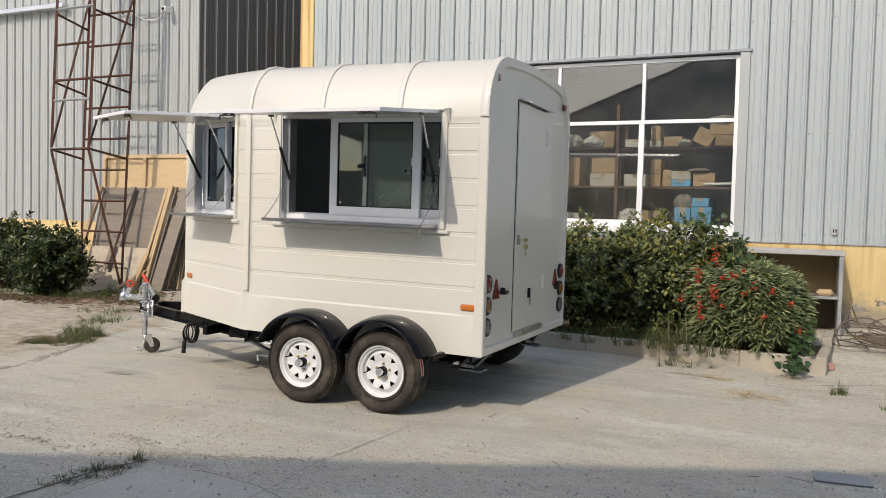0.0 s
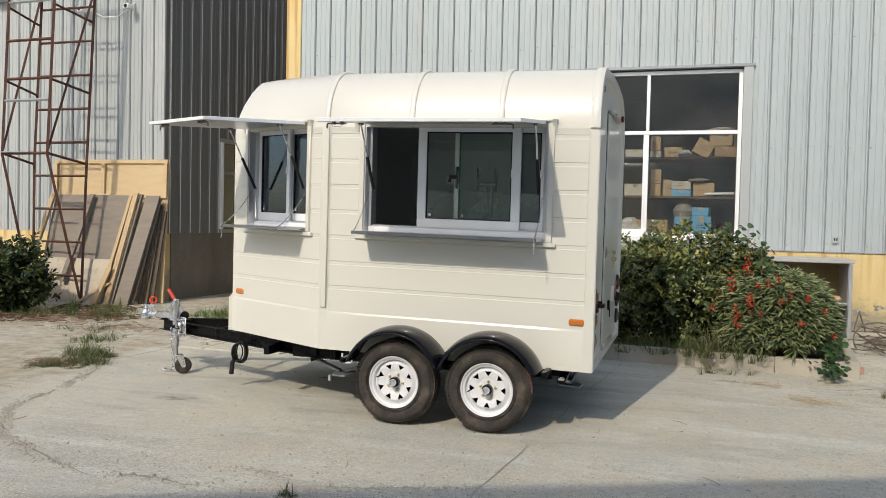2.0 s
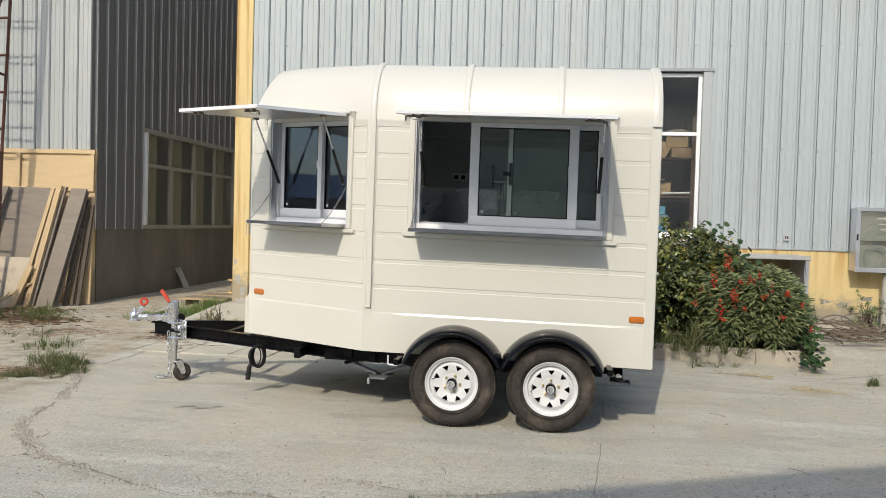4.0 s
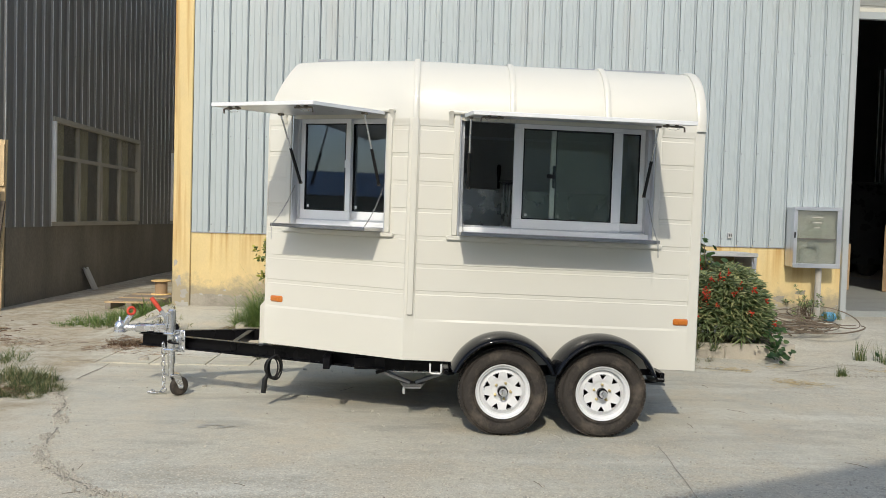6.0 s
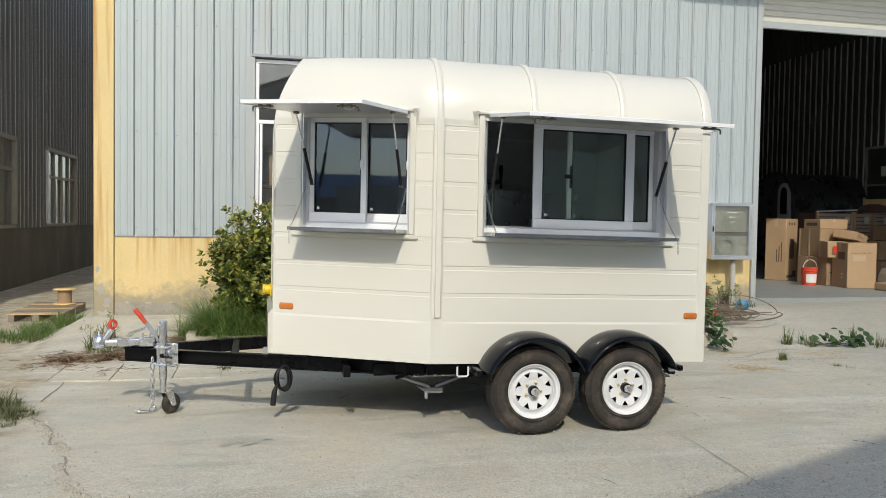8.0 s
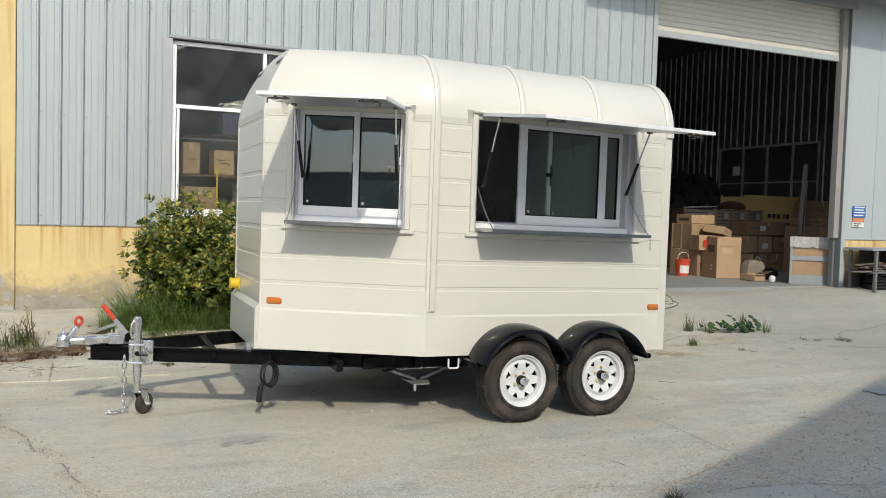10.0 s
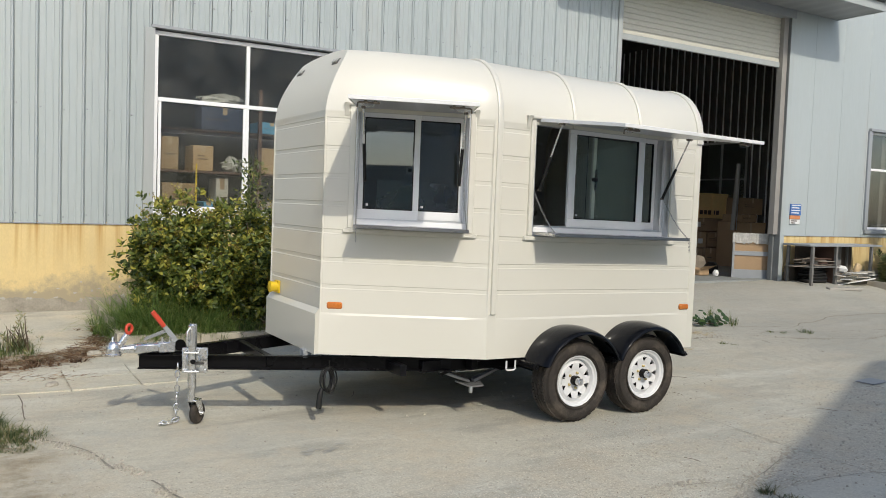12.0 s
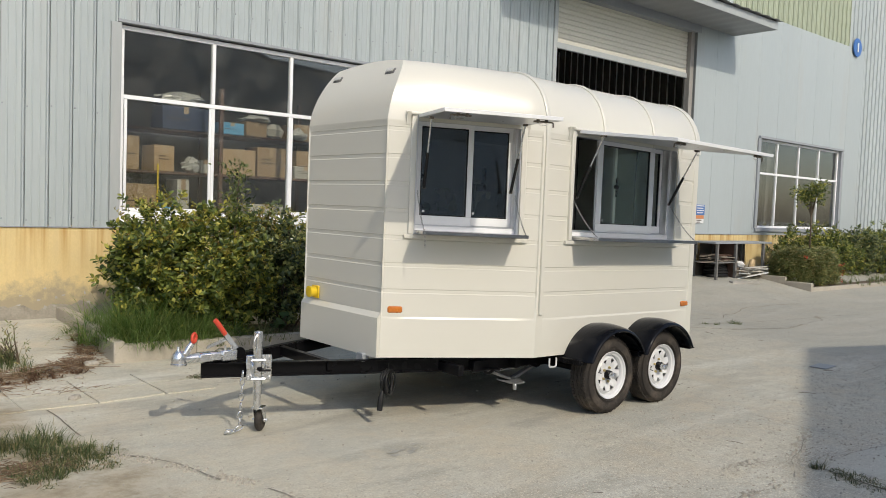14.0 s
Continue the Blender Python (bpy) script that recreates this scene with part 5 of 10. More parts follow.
def hatch(m, w, z1, length, tip_drop, latch_x, lx0=0.0, lx1=0.0, skew=0.0):
    """Raised hatch panel hinged at the window head, with gas struts and latches beneath."""
    ang = math.atan2(tip_drop, length)
    mm = m @ Matrix.Translation((0, -0.022, z1 - 0.004)) @ Matrix.Rotation(ang, 4, "X") @ Matrix(((1, skew, 0, 0), (0, 1, 0, 0), (0, 0, 1, 0), (0, 0, 0, 1)))
    h = part("hatch", Geo().box((0.028 + lx0, -length, -0.009), (w - 0.021 + lx1, 0.0, 0.009), 0.003, mm), M_CREAM, trailer, "raised cream serving hatch")
    for lo, hi in (((0.022 + lx0, -length - 0.005, -0.013), (w - 0.015 + lx1, -length, 0.012)), ((0.022 + lx0, -length, -0.013), (0.028 + lx0, 0, 0.012)), ((w - 0.021 + lx1, -length, -0.013), (w - 0.015 + lx1, 0, 0.012))):
        part("edge_trim", Geo().box(lo, hi, 0.002, mm), M_ALUW, h)
    part("lower_skin", Geo().box((0.035 + lx0, -length + 0.01, -0.0115), (w - 0.028 + lx1, -0.02, -0.0092), 0, mm), M_ALU, h)
    part("hinge_rail", Geo().box((-0.09, -0.028, z1 + 0.006), (w + 0.065, 0.004, z1 + 0.022), 0.003, m).tube([m @ Vector((-0.09, -0.022, z1 + 0.012)), m @ Vector((w + 0.065, -0.022, z1 + 0.012))], 0.012, 8), M_CREAM, h)
    for s in (-0.085, w + 0.032):
        part("rail_end", Geo().plate([m @ Vector((s, -0.045, z1 + 0.018)), m @ Vector((s, -0.002, z1 + 0.018)), m @ Vector((s, -0.002, z1 - 0.07)), m @ Vector((s, -0.02, z1 - 0.01))], m.to_3x3() @ Vector((0.03, 0, 0))), M_CREAM, h)
    for k, lx in enumerate(latch_x):
        base = mm @ Matrix.Translation((lx, -length + 0.055, -0.012)) @ Matrix.Diagonal((1 if k else -1, 1, 1, 1))
        g = Geo()
        for q in (-0.032, 0.026):
            g.box((q - 0.009, -0.016, -0.020), (q + 0.009, 0.016, 0.0), 0.003, base)
        g.tube([base @ Vector(q) for q in ((-0.060, 0, -0.013), (0.062, 0, -0.013), (0.074, 0, -0.018), (0.077, 0, -0.044))], 0.006, 8)
        part("bolt_latch", g, M_BRONZE, h, "dark bronze slide bolt")
        part("latch_wire", Geo().tube([base @ Vector(q) for q in ((-0.03, 0.012, -0.02), (-0.01, 0.03, -0.032), (0.03, 0.02, -0.034), (0.05, 0.0, -0.02))], 0.0018, 5), M_ZINC, h)
    for sx in (0.055, w - 0.05):
        top = mm @ Vector((sx, -length * 0.24, -0.024))
        low = m @ Vector((sx + (0.012 if sx < w / 2 else -0.012), 0.016, z1 - 0.515))
        mid = top.lerp(low, 0.48)
        st = part("gas_strut", Geo().tube([mid, low], 0.0115, 10), M_PLASTIC, h, "black gas strut")
        part("strut_rod", Geo().tube([top, mid], 0.006, 8), M_ZINC, st)
        part("strut_bracket", Geo().box(Vector((sx - 0.014, -length * 0.24 - 0.022, -0.027)), Vector((sx + 0.014, -length * 0.24 + 0.022, -0.0095)), 0.003, mm), M_BRONZE, st)
        part("strut_foot", Geo().lathe([(0.0, 0.012), (0.009, 0.012), (0.009, -0.012), (0.0, -0.012)], low, m.to_3x3() @ Vector((1, 0, 0)), 10), M_BRONZE, st)
    return h


def shelf(m, w, z0, out, z1, x0=0.012, x1=-0.020, tail=1):
    """Fold-down counter shelf held by chains, whose spare links hang below it."""
    b = w + x1
    s = part("counter_shelf", Geo().box((x0, -out, z0 - 0.006), (b, 0.0, z0 + 0.010), 0.003, m), M_STEEL, trailer, "stainless fold-down counter shelf")
    part("shelf_lip", Geo().box((x0 - 0.002, -out - 0.004, z0 - 0.013), (b + 0.002, -out, z0 + 0.011), 0.002, m), M_LIP, s)
    for e in (x0, b):
        part("shelf_end", Geo().box((e - 0.002, -out, z0 - 0.012), (e + 0.002, -0.002, z0 - 0.0065), 0.001, m), M_STEEL, s)
    part("shelf_hinge", Geo().tube([m @ Vector((x0, 0.004, z0 + 0.004)), m @ Vector((b, 0.004, z0 + 0.004))], 0.008, 8), M_ALU, s)
    for k, sx in enumerate((x0 + 0.012, b - 0.012)):
        g = Geo()
        chain(g, m @ Vector((sx, 0.016, z1 - 0.535)), m @ Vector((sx, -out + 0.006, z0 + 0.006)), 0.03)
        if k == tail:
            chain(g, m @ Vector((sx, -out - 0.006, z0 + 0.004)), m @ Vector((sx + 0.004, -out - 0.008, z0 - 0.105)), 0.0)
        part("stay_chain", g, M_CHAIN, s, "thin zinc chain", smooth=60)
    return s


wz0, wz1 = 1.393, 2.228
bm_ = to_wall((XS + BIG[0], YN, 0), 0)
bw = BIG[1] - BIG[0]
serving_window(bm_, bw, wz0, wz1, [(0.395, 1.185, 0.082, 0.068), (0.672, 1.36, 0.122, 0.034)], glass=M_PANE)
hatch(bm_, bw, wz1, 0.885, 0.095, (0.15, bw - 0.15))
shelf(bm_, bw, wz0, 0.262, wz1)
nd = Vector((math.cos(NANG), math.sin(NANG), 0))
fo = Vector((XF, TC - NW, 0)) + nd * FRO[0]
fm = to_wall(fo, NANG)
fw_ = FRO[1] - FRO[0]
serving_window(fm, fw_, wz0, wz1, [(0.014, 0.455, 0.082, 0.042), (0.412, fw_ - 0.012, 0.122, 0.040)], 0.022)
hatch(fm, fw_, wz1, 0.865, 0.055, (0.13, fw_ - 0.13), -0.02, 0.005, 0.048)
shelf(fm, fw_, wz0, 0.266, wz1, 0.006, -0.014, 0)
part("window_handle", Geo().box((0.684, 0.104, 1.745), (0.708, 0.1195, 1.91), 0.006, bm_).box((0.640, 0.090, 1.815), (0.704, 0.104, 1.845), 0.004, bm_), M_PLASTIC, trailer, "black sash handle")

# inside the trailer
part("splashback", Geo().box((-3.56, YF - 0.06, 1.35), (-1.66, YF - 0.045, 1.795), 0.003), M_STEEL, trailer, "stainless splashback")
part("wall_trim", Geo().box((-3.58, YF - 0.062, 2.27), (-1.64, YF - 0.045, 2.295), 0.003), M_ALU, trailer)
outlet = part("wall_outlet", Geo().box((-3.25, YF - 0.056, 1.86), (-3.10, YF - 0.0455, 1.94), 0.004), M_ALUW, trailer, "white double wall outlet")
for x in (-3.215, -3.145):
    part("outlet_face", Geo().box((x - 0.018, YF - 0.0575, 1.882), (x + 0.018, YF - 0.0562, 1.918), 0.002), M_PLASTIC, outlet)
part("inner_counter", Geo().box((-3.50, 5.50, 1.28), (-1.62, 5.90, 1.32), 0.004), M_STEEL, trailer)
part("counter_front", Geo().box((-3.50, 5.85, Z0 + 0.05), (-1.62, 5.88, 1.279), 0.003), M_STEEL, trailer)
part("rear_bench", Geo().box((-3.56, 6.85, Z0 + 0.05), (-1.65, YF - 0.065, 1.34), 0.006), M_STEEL, trailer)
TX, TY = -2.738, 7.05
tap = part("tap_tower", Geo().tube([(TX, TY, 1.341), (TX, TY, 1.36)], 0.055, 16).tube([(TX - 0.028, TY, 1.36), (TX - 0.028, TY, 1.86)], 0.018, 12).tube([(TX + 0.028, TY, 1.36), (TX + 0.028, TY, 1.86)], 0.018, 12).tube([(TX - 0.095, TY - 0.02, 1.855), (TX + 0.095, TY - 0.02, 1.855)], 0.022, 12), M_STEEL, trailer, "steel drinks tap tower")
for x in (TX - 0.085, TX + 0.085):
    part("tap_handle", Geo().tube([(x, TY - 0.05, 1.86), (x, TY - 0.06, 1.88), (x, TY - 0.062, 1.93), (x, TY - 0.062, 1.99), (x, TY - 0.062, 2.01)], [0.010, 0.013, 0.018, 0.020, 0.012], 8).tube([(x, TY - 0.03, 1.855), (x, TY - 0.07, 1.84), (x, TY - 0.075, 1.79)], 0.012, 6), M_PLASTIC, tap)

# ---- running gear ----
LEAN[0] = None
HUBS = (-2.935, -2.235)
HZ, TR, TWD = 0.312, 0.312, 0.185
YW = 5.115                     # outer face of the near tyres


def build_wheel():
    """One wheel at the origin, its outer face towards -y."""
    wh = thing("wheel_proto", (0, 0, 0), "", "")
    prof = [(0.188, 0.020), (0.198, 0.008), (0.225, -0.004), (0.262, -0.004), (0.284, 0.004), (0.298, 0.018)]
    prof2 = [(r, TWD - y) for r, y in reversed(prof)]
    tyre = Geo().lathe(prof + [(0.303, 0.03)], (0, 0, 0), (0, 1, 0), 64)
    tyre.lathe([(0.303, TWD - 0.03)] + prof2, (0, 0, 0), (0, 1, 0), 64)
    # tread: ribs with sipes
    n = 72
    bands = [(0.026, 0.054), (0.060, 0.089), (0.096, 0.125), (0.131, 0.159)]
    tyre.lathe([(0.303, 0.026), (0.3035, 0.05), (0.3035, 0.135), (0.303, TWD - 0.026)], (0, 0, 0), (0, 1, 0), 64)
    for bi, (a, b) in enumerate(bands):
        for k in range(n):
            t0, t1 = 2 * math.pi * (k + 0.04) / n, 2 * math.pi * (k + (0.80 if bi in (0, 3) else 0.97)) / n
            zig = 0.003 if k % 2 else -0.003
            ro = 0.3122
            vs = []
            for r in (0.302, ro):
                for t in (t0, t1):
                    for y in (a + zig, b + zig):
                        vs.append((r * math.cos(t), y, r * math.sin(t)))
            tyre.add(vs, [(4, 5, 7, 6), (0, 4, 6, 2), (1, 3, 7, 5), (0, 1, 5, 4), (2, 6, 7, 3)])
    # moulded rings on the sidewall
    for r in (0.206, 0.214, 0.278, 0.2865):
        d = -0.0025 if r < 0.22 else 0.0005
        tyre.lathe([(r - 0.0022, d + 0.004), (r - 0.001, d - 0.003), (r + 0.001, d - 0.003), (r + 0.0022, d + 0.004)], (0, 0, 0), (0, 1, 0), 64)
    # raised bars of lettering on the sidewall
    for t0, n_, r0, r1, w_ in ((0.4, 9, 0.236, 0.256, 0.055), (2.6, 7, 0.236, 0.256, 0.060), (4.5, 14, 0.224, 0.232, 0.022), (1.7, 10, 0.224, 0.232, 0.022), (5.5, 6, 0.260, 0.270, 0.030)):
        for k in range(n_):
            t = t0 + w_ * 1.6 * k
            cs = [(r * math.cos(t + d), r * math.sin(t + d)) for r, d in ((r0, 0), (r0, w_), (r1, w_), (r1, 0))]
            tyre.add([(x, -0.0036, z) for x, z in cs] + [(x * 0.999, -0.0058, z * 0.999) for x, z in cs], [(4, 5, 6, 7), (0, 1, 5, 4), (1, 2, 6, 5), (2, 3, 7, 6), (3, 0, 4, 7)])
    part("tyre", tyre, M_RUBBER, wh, "dusty black tyre", smooth=30)
    # rim: outer lip, barrel and a spoked disc with eight triangular holes
    rim = Geo().lathe([(0.186, 0.022), (0.192, 0.004), (0.189, 0.000), (0.183, 0.004), (0.178, 0.016), (0.165, 0.022), (0.160, 0.055), (0.160, 0.15)], (0, 0, 0), (0, 1, 0), 64)

    def disc_y(r):
        return 0.044 - 0.018 * step(0.065, 0.12, r) + 0.030 * step(0.133, 0.160, r)

    def polar(r, deg, back=0.0):
        return (r * math.cos(radians(deg)), disc_y(r) + back, r * math.sin(radians(deg)))

    for radii in ((0.036, 0.055, 0.076), (0.134, 0.142, 0.150, 0.160)):
        rim.ring_loft([[Vector(polar(r, 5.625 * k)) for k in range(64)] for r in radii], True, False)
    for k in range(8):
        c = 45 * k
        pts = [polar(0.076, c - 22.5), polar(0.076, c), polar(0.076, c + 22.5), polar(0.134, c - 22.5), polar(0.134, c - 12), polar(0.134, c + 12), polar(0.134, c + 22.5),
               polar(0.093, c), polar(0.131, c - 10.5), polar(0.131, c + 10.5), polar(0.105, c - 22.5), polar(0.105, c + 22.5), polar(0.093, c, 0.004), polar(0.131, c - 10.5, 0.004), polar(0.131, c + 10.5, 0.004)]
        rim.add(pts, [(0, 1, 7, 10), (10, 7, 8), (10, 8, 4, 3), (1, 2, 11, 7), (7, 11, 9), (9, 11, 6, 5), (8, 9, 5, 4), (7, 8, 13, 12), (8, 9, 14, 13), (9, 7, 12, 14)])
    rm_ = part("rim", rim, M_RIM, wh, "white spoked steel rim", smooth=40)
    part("drum", Geo().lathe([(0.0, 0.085), (0.155, 0.085), (0.155, 0.17)], (0, 0, 0), (0, 1, 0), 32), M_BLACKM, wh)
    hub = part("hub", Geo().lathe([(0.036, 0.05), (0.036, 0.008), (0.030, 0.002), (0.030, 0.0)], (0, 0, 0), (0, 1, 0), 24), M_BLACKM, wh)
    part("hub_cap", Geo().lathe([(0.027, 0.002), (0.026, -0.032), (0.020, -0.040), (0.0, -0.041)], (0, 0, 0), (0, 1, 0), 24), M_ZINC, hub, "zinc grease cap")
    for k in range(5):
        a = 2 * math.pi * k / 5 + 0.3
        c = (0.058 * math.cos(a), 0.050, 0.058 * math.sin(a))
        part("wheel_nut", Geo().lathe([(0.014, 0.0), (0.012, -0.006), (0.010, -0.007), (0.009, -0.022), (0.005, -0.025), (0.0, -0.026)], c, (0, 1, 0), 6), M_BRASS, hub)
    part("valve", Geo().tube([(-0.128, 0.05, -0.02), (-0.135, -0.004, -0.022)], 0.004, 6), M_PLASTIC, rm_)
    return wh


proto = build_wheel()
kids = list(proto.children)
turns = {0: 0.3927, 1: 0.02, 2: 1.3, 3: 2.1}
for i, (x, side) in enumerate(((HUBS[0], 1), (HUBS[1], 1), (HUBS[0], -1), (HUBS[1], -1))):
    y = YW if side == 1 else 2 * TC - YW
    rot = Matrix.Translation(Vector((x, y, HZ)) - ROOT[trailer]) @ Matrix.Rotation(0 if side == 1 else math.pi, 4, "Z") @ Matrix.Rotation(turns[i], 4, "Y")
    whl = new("wheel", proto.children[0].data)
    for k in kids:
        if k.name.startswith("tyre"):
            whl.data = k.data
    whl.name = "wheel"
    whl.parent = trailer
    whl.matrix_basis = rot
    tagged(whl, "dusty black tyre on a white spoked rim")
    for k in kids:
        if k.name.startswith("tyre"):
            continue
        c = new(k.name.split(".")[0], k.data)
        c.parent = whl
        for kk in k.children:
            cc = new(kk.name.split(".")[0], kk.data)
            cc.parent = whl
for o in list(proto.children_recursive) + [proto]:
    bpy.data.objects.remove(o)


def fender(side, x):
    g = Geo()
    yo, yi = (5.035, YN + 0.004) if side == 1 else (2 * TC - 5.035, 2 * TC - YN - 0.004)
    s = 1 if side == 1 else -1
    rings = []
    a0, a1 = radians(-4), radians(184)
    x_ = x
    for k in range(33):
        a = a0 + (a1 - a0) * k / 32
        ring = []
        for r, y in ((0.350, yo), (0.357, yo - s * 0.006), (0.366, yo - s * 0.004), (0.376, yo + s * 0.012), (0.385, yo + s * 0.04), (0.394, yo + s * 0.09), (0.400, yo + s * 0.15), (0.398, yo + s * 0.22), (0.390, yi), (0.384, yi), (0.393, yo + s * 0.22), (0.394, yo + s * 0.15), (0.388, yo + s * 0.09), (0.376, yo + s * 0.03)):
            ring.append(Vector((x_ + r * math.cos(a) * 1.0, y, 0.321 + r * math.sin(a))))
        rings.append(ring)
    g.ring_loft(rings, True)
    return g


for side in (1, -1):
    for i, x in enumerate(HUBS):
        g = fender(side, x)
        mid = (HUBS[0] + HUBS[1]) / 2
        keep = []
        for p in g.v:
            px, py, pz = p
            if i == 0:
                px = min(px, mid - 0.002)
            else:
                px = max(px, mid + 0.002)
            pz = max(pz, 0.456)
            keep.append((px, py, pz))
        g.v = keep
        part("fender", g, M_BLACKP, trailer, "glossy black round fender", smooth=50)
    ys = (5.10, 5.34) if side == 1 else (2 * TC - 5.34, 2 * TC - 5.10)
    for x in (HUBS[0] - 0.40, (HUBS[0] + HUBS[1]) / 2, HUBS[1] + 0.405):
        part("fender_bracket", Geo().box((x - 0.02, ys[0], 0.43), (x + 0.02, ys[1], 0.47), 0.004).tube([(x, ys[0] + 0.02, 0.45), (x, ys[0] - 0.015, 0.45)], 0.012, 8), M_BLACKM, trailer)
    yy = YN + 0.02 if side == 1 else 2 * TC - YN - 0.02
    part("tie_down_loop", Geo().tube([(-3.44, yy, 0.46), (-3.44, yy, 0.40), (-3.43, yy, 0.39), (-3.37, yy, 0.39), (-3.36, yy, 0.40), (-3.36, yy, 0.46)], 0.007, 8), M_RIM, trailer, "white tie-down loop")
for x in HUBS:
    part("axle", Geo().tube([(x, YW + 0.1, HZ), (x, 2 * TC - YW - 0.1, HZ)], 0.032, 12), M_BLACKM, trailer)
for y in (5.62, 2 * TC - 5.62):
    part("leaf_spring", Geo().box((-3.30, y - 0.03, 0.345), (-1.86, y + 0.03, 0.375), 0.006), M_BLACKM, trailer)
    part("frame_rail", Geo().box((-4.0, y - 0.03, 0.36), (XR - 0.19, y + 0.03, 0.449), 0.004), M_BLACKM, trailer)
    for x in (-3.28, -2.585, -1.88):
        part("spring_hanger", Geo().box((x - 0.03, y - 0.025, 0.33), (x + 0.03, y + 0.025, 0.42), 0.006), M_BLACKM, trailer)
for x in (-4.2, -3.6, -1.75):
    part("cross_member", Geo().box((x - 0.025, YN + 0.2, 0.37), (x + 0.025, YF - 0.2, 0.449), 0.004), M_BLACKM, trailer)


# drawbar, two channels meeting at the coupling
def channel(a, b, h, w):
    a, b = Vector(a), Vector(b)
    d = (b - a).normalized()
    s = d.cross(Vector((0, 0, 1)))
    prof = [(-w, 0), (w, 0), (w, 0.006), (-w + 0.006, 0.006), (-w + 0.006, h - 0.006), (w, h - 0.006), (w, h), (-w, h)]
    r0 = [a + s * u + Vector((0, 0, v)) for u, v in prof]
    r1 = [b + s * u + Vector((0, 0, v)) for u, v in prof]
    return Geo().ring_loft([r0, r1])


HY = 6.40
HC = 6.345         # the coupling's line
CX = -5.83
for sgn in (-1, 1):
    back = 0.0 if sgn < 0 else 0.16
    part("drawbar_beam", channel((CX + back, HY + sgn * (0.035 + back * 0.402), 0.385), (-3.78, HY + sgn * 0.86, 0.372), 0.10, 0.028 * -sgn), M_BLACKM, trailer, "black steel drawbar channel")
part("drawbar_cross", Geo().box((-5.02, HY - 0.36, 0.40), (-4.97, HY + 0.36, 0.475), 0.004), M_BLACKM, trailer)
part("drawbar_plate", Geo().box((CX + 0.004, HY - 0.064, 0.477), (CX + 0.30, HY + 0.05, 0.491), 0.003), M_BLACKM, trailer)
part("support_post", Geo().box((-4.78, HY - 0.45, 0.46), (-4.72, HY - 0.37, 0.52), 0.004), M_GREYST, trailer)

coup = part("coupling", Geo().box((CX - 0.04, HC - 0.04, 0.495), (CX + 0.24, HC + 0.04, 0.56), 0.012), M_ZINC, trailer, "silver ball coupling with red handle")
part("coupling_neck", Geo().tube([(CX + 0.0, HC, 0.528), (CX - 0.14, HC, 0.525)], [0.034, 0.026], 14), M_ZINC, coup)
part("coupling_clamp", Geo().box((CX + 0.12, HC - 0.055, 0.492), (CX + 0.235, HC + 0.055, 0.568), 0.008), M_ZINC, coup)
part("ball_socket", Geo().lathe([(0.0, 0.052), (0.022, 0.05), (0.042, 0.03), (0.050, 0.0), (0.048, -0.03), (0.053, -0.036), (0.053, -0.046), (0.044, -0.046)], (CX - 0.165, HC, 0.535), (0, 0, 1), 24).tube([(CX - 0.17, HC, 0.58), (CX - 0.17, HC, 0.615)], [0.014, 0.008], 10), M_ZINC, coup)
part("release_arm", Geo().tube([(CX - 0.13, HC, 0.545), (CX - 0.10, HC - 0.005, 0.60), (CX - 0.075, HC - 0.005, 0.635)], [0.022, 0.024, 0.020], 10), M_ZINC, coup)
ringp = [(CX - 0.070 + 0.022 * math.cos(2 * math.pi * k / 16), HC - 0.02 + 0.020 * math.cos(2 * math.pi * k / 16), 0.668 + 0.029 * math.sin(2 * math.pi * k / 16)) for k in range(18)]
part("red_ring", Geo().tube(ringp, 0.011, 8, False), M_REDG, coup, "red plastic ring handle")
lever = part("brake_lever", Geo().plate([(CX + 0.27, HC - 0.005, 0.50), (CX + 0.305, HC - 0.005, 0.52), (CX + 0.165, HC - 0.005, 0.70), (CX + 0.14, HC - 0.005, 0.685)], (0, 0.01, 0)), M_GREYST, coup, "steel brake lever with red grip")
part("lever_grip", Geo().tube([(CX + 0.165, HC, 0.672), (CX + 0.12, HC, 0.735), (CX + 0.085, HC, 0.778)], [0.016, 0.019, 0.017], 10), M_REDG, lever)
part("lever_link", Geo().plate([(CX + 0.03, HC + 0.008, 0.575), (CX + 0.04, HC + 0.008, 0.60), (CX + 0.19, HC + 0.008, 0.655), (CX + 0.195, HC + 0.008, 0.63)], (0, 0.006, 0)), M_ZINC, lever)
part("lever_quadrant", Geo().lathe([(0.0, 0.008), (0.040, 0.008), (0.040, -0.008), (0.0, -0.008)], (CX + 0.275, HC, 0.535), (0, 1, 0), 20), M_BLACKM, lever)
for x in (0.15, 0.20):
    part("bolt", Geo().tube([(CX + x, HC - 0.03, 0.56), (CX + x, HC - 0.03, 0.60)], 0.009, 6), M_ZINC, coup)

JX, JY = -5.515, 6.148
jack = part("jockey_stand", Geo().tube([(JX, JY, 0.27), (JX, JY, 0.70)], 0.030, 20).tube([(JX, JY, 0.70), (JX, JY, 0.712)], [0.031, 0.022], 20), M_ZINC, trailer, "zinc jockey wheel stand")
part("inner_tube", Geo().tube([(JX, JY, 0.17), (JX, JY, 0.28)], 0.024, 16), M_ZINC, jack)
part("crank_handle", Geo().tube([(JX - 0.035, JY - 0.02, 0.56), (JX - 0.045, JY - 0.025, 0.60), (JX - 0.042, JY - 0.025, 0.66), (JX - 0.02, JY - 0.02, 0.69)], 0.008, 8), M_ZINC, jack)
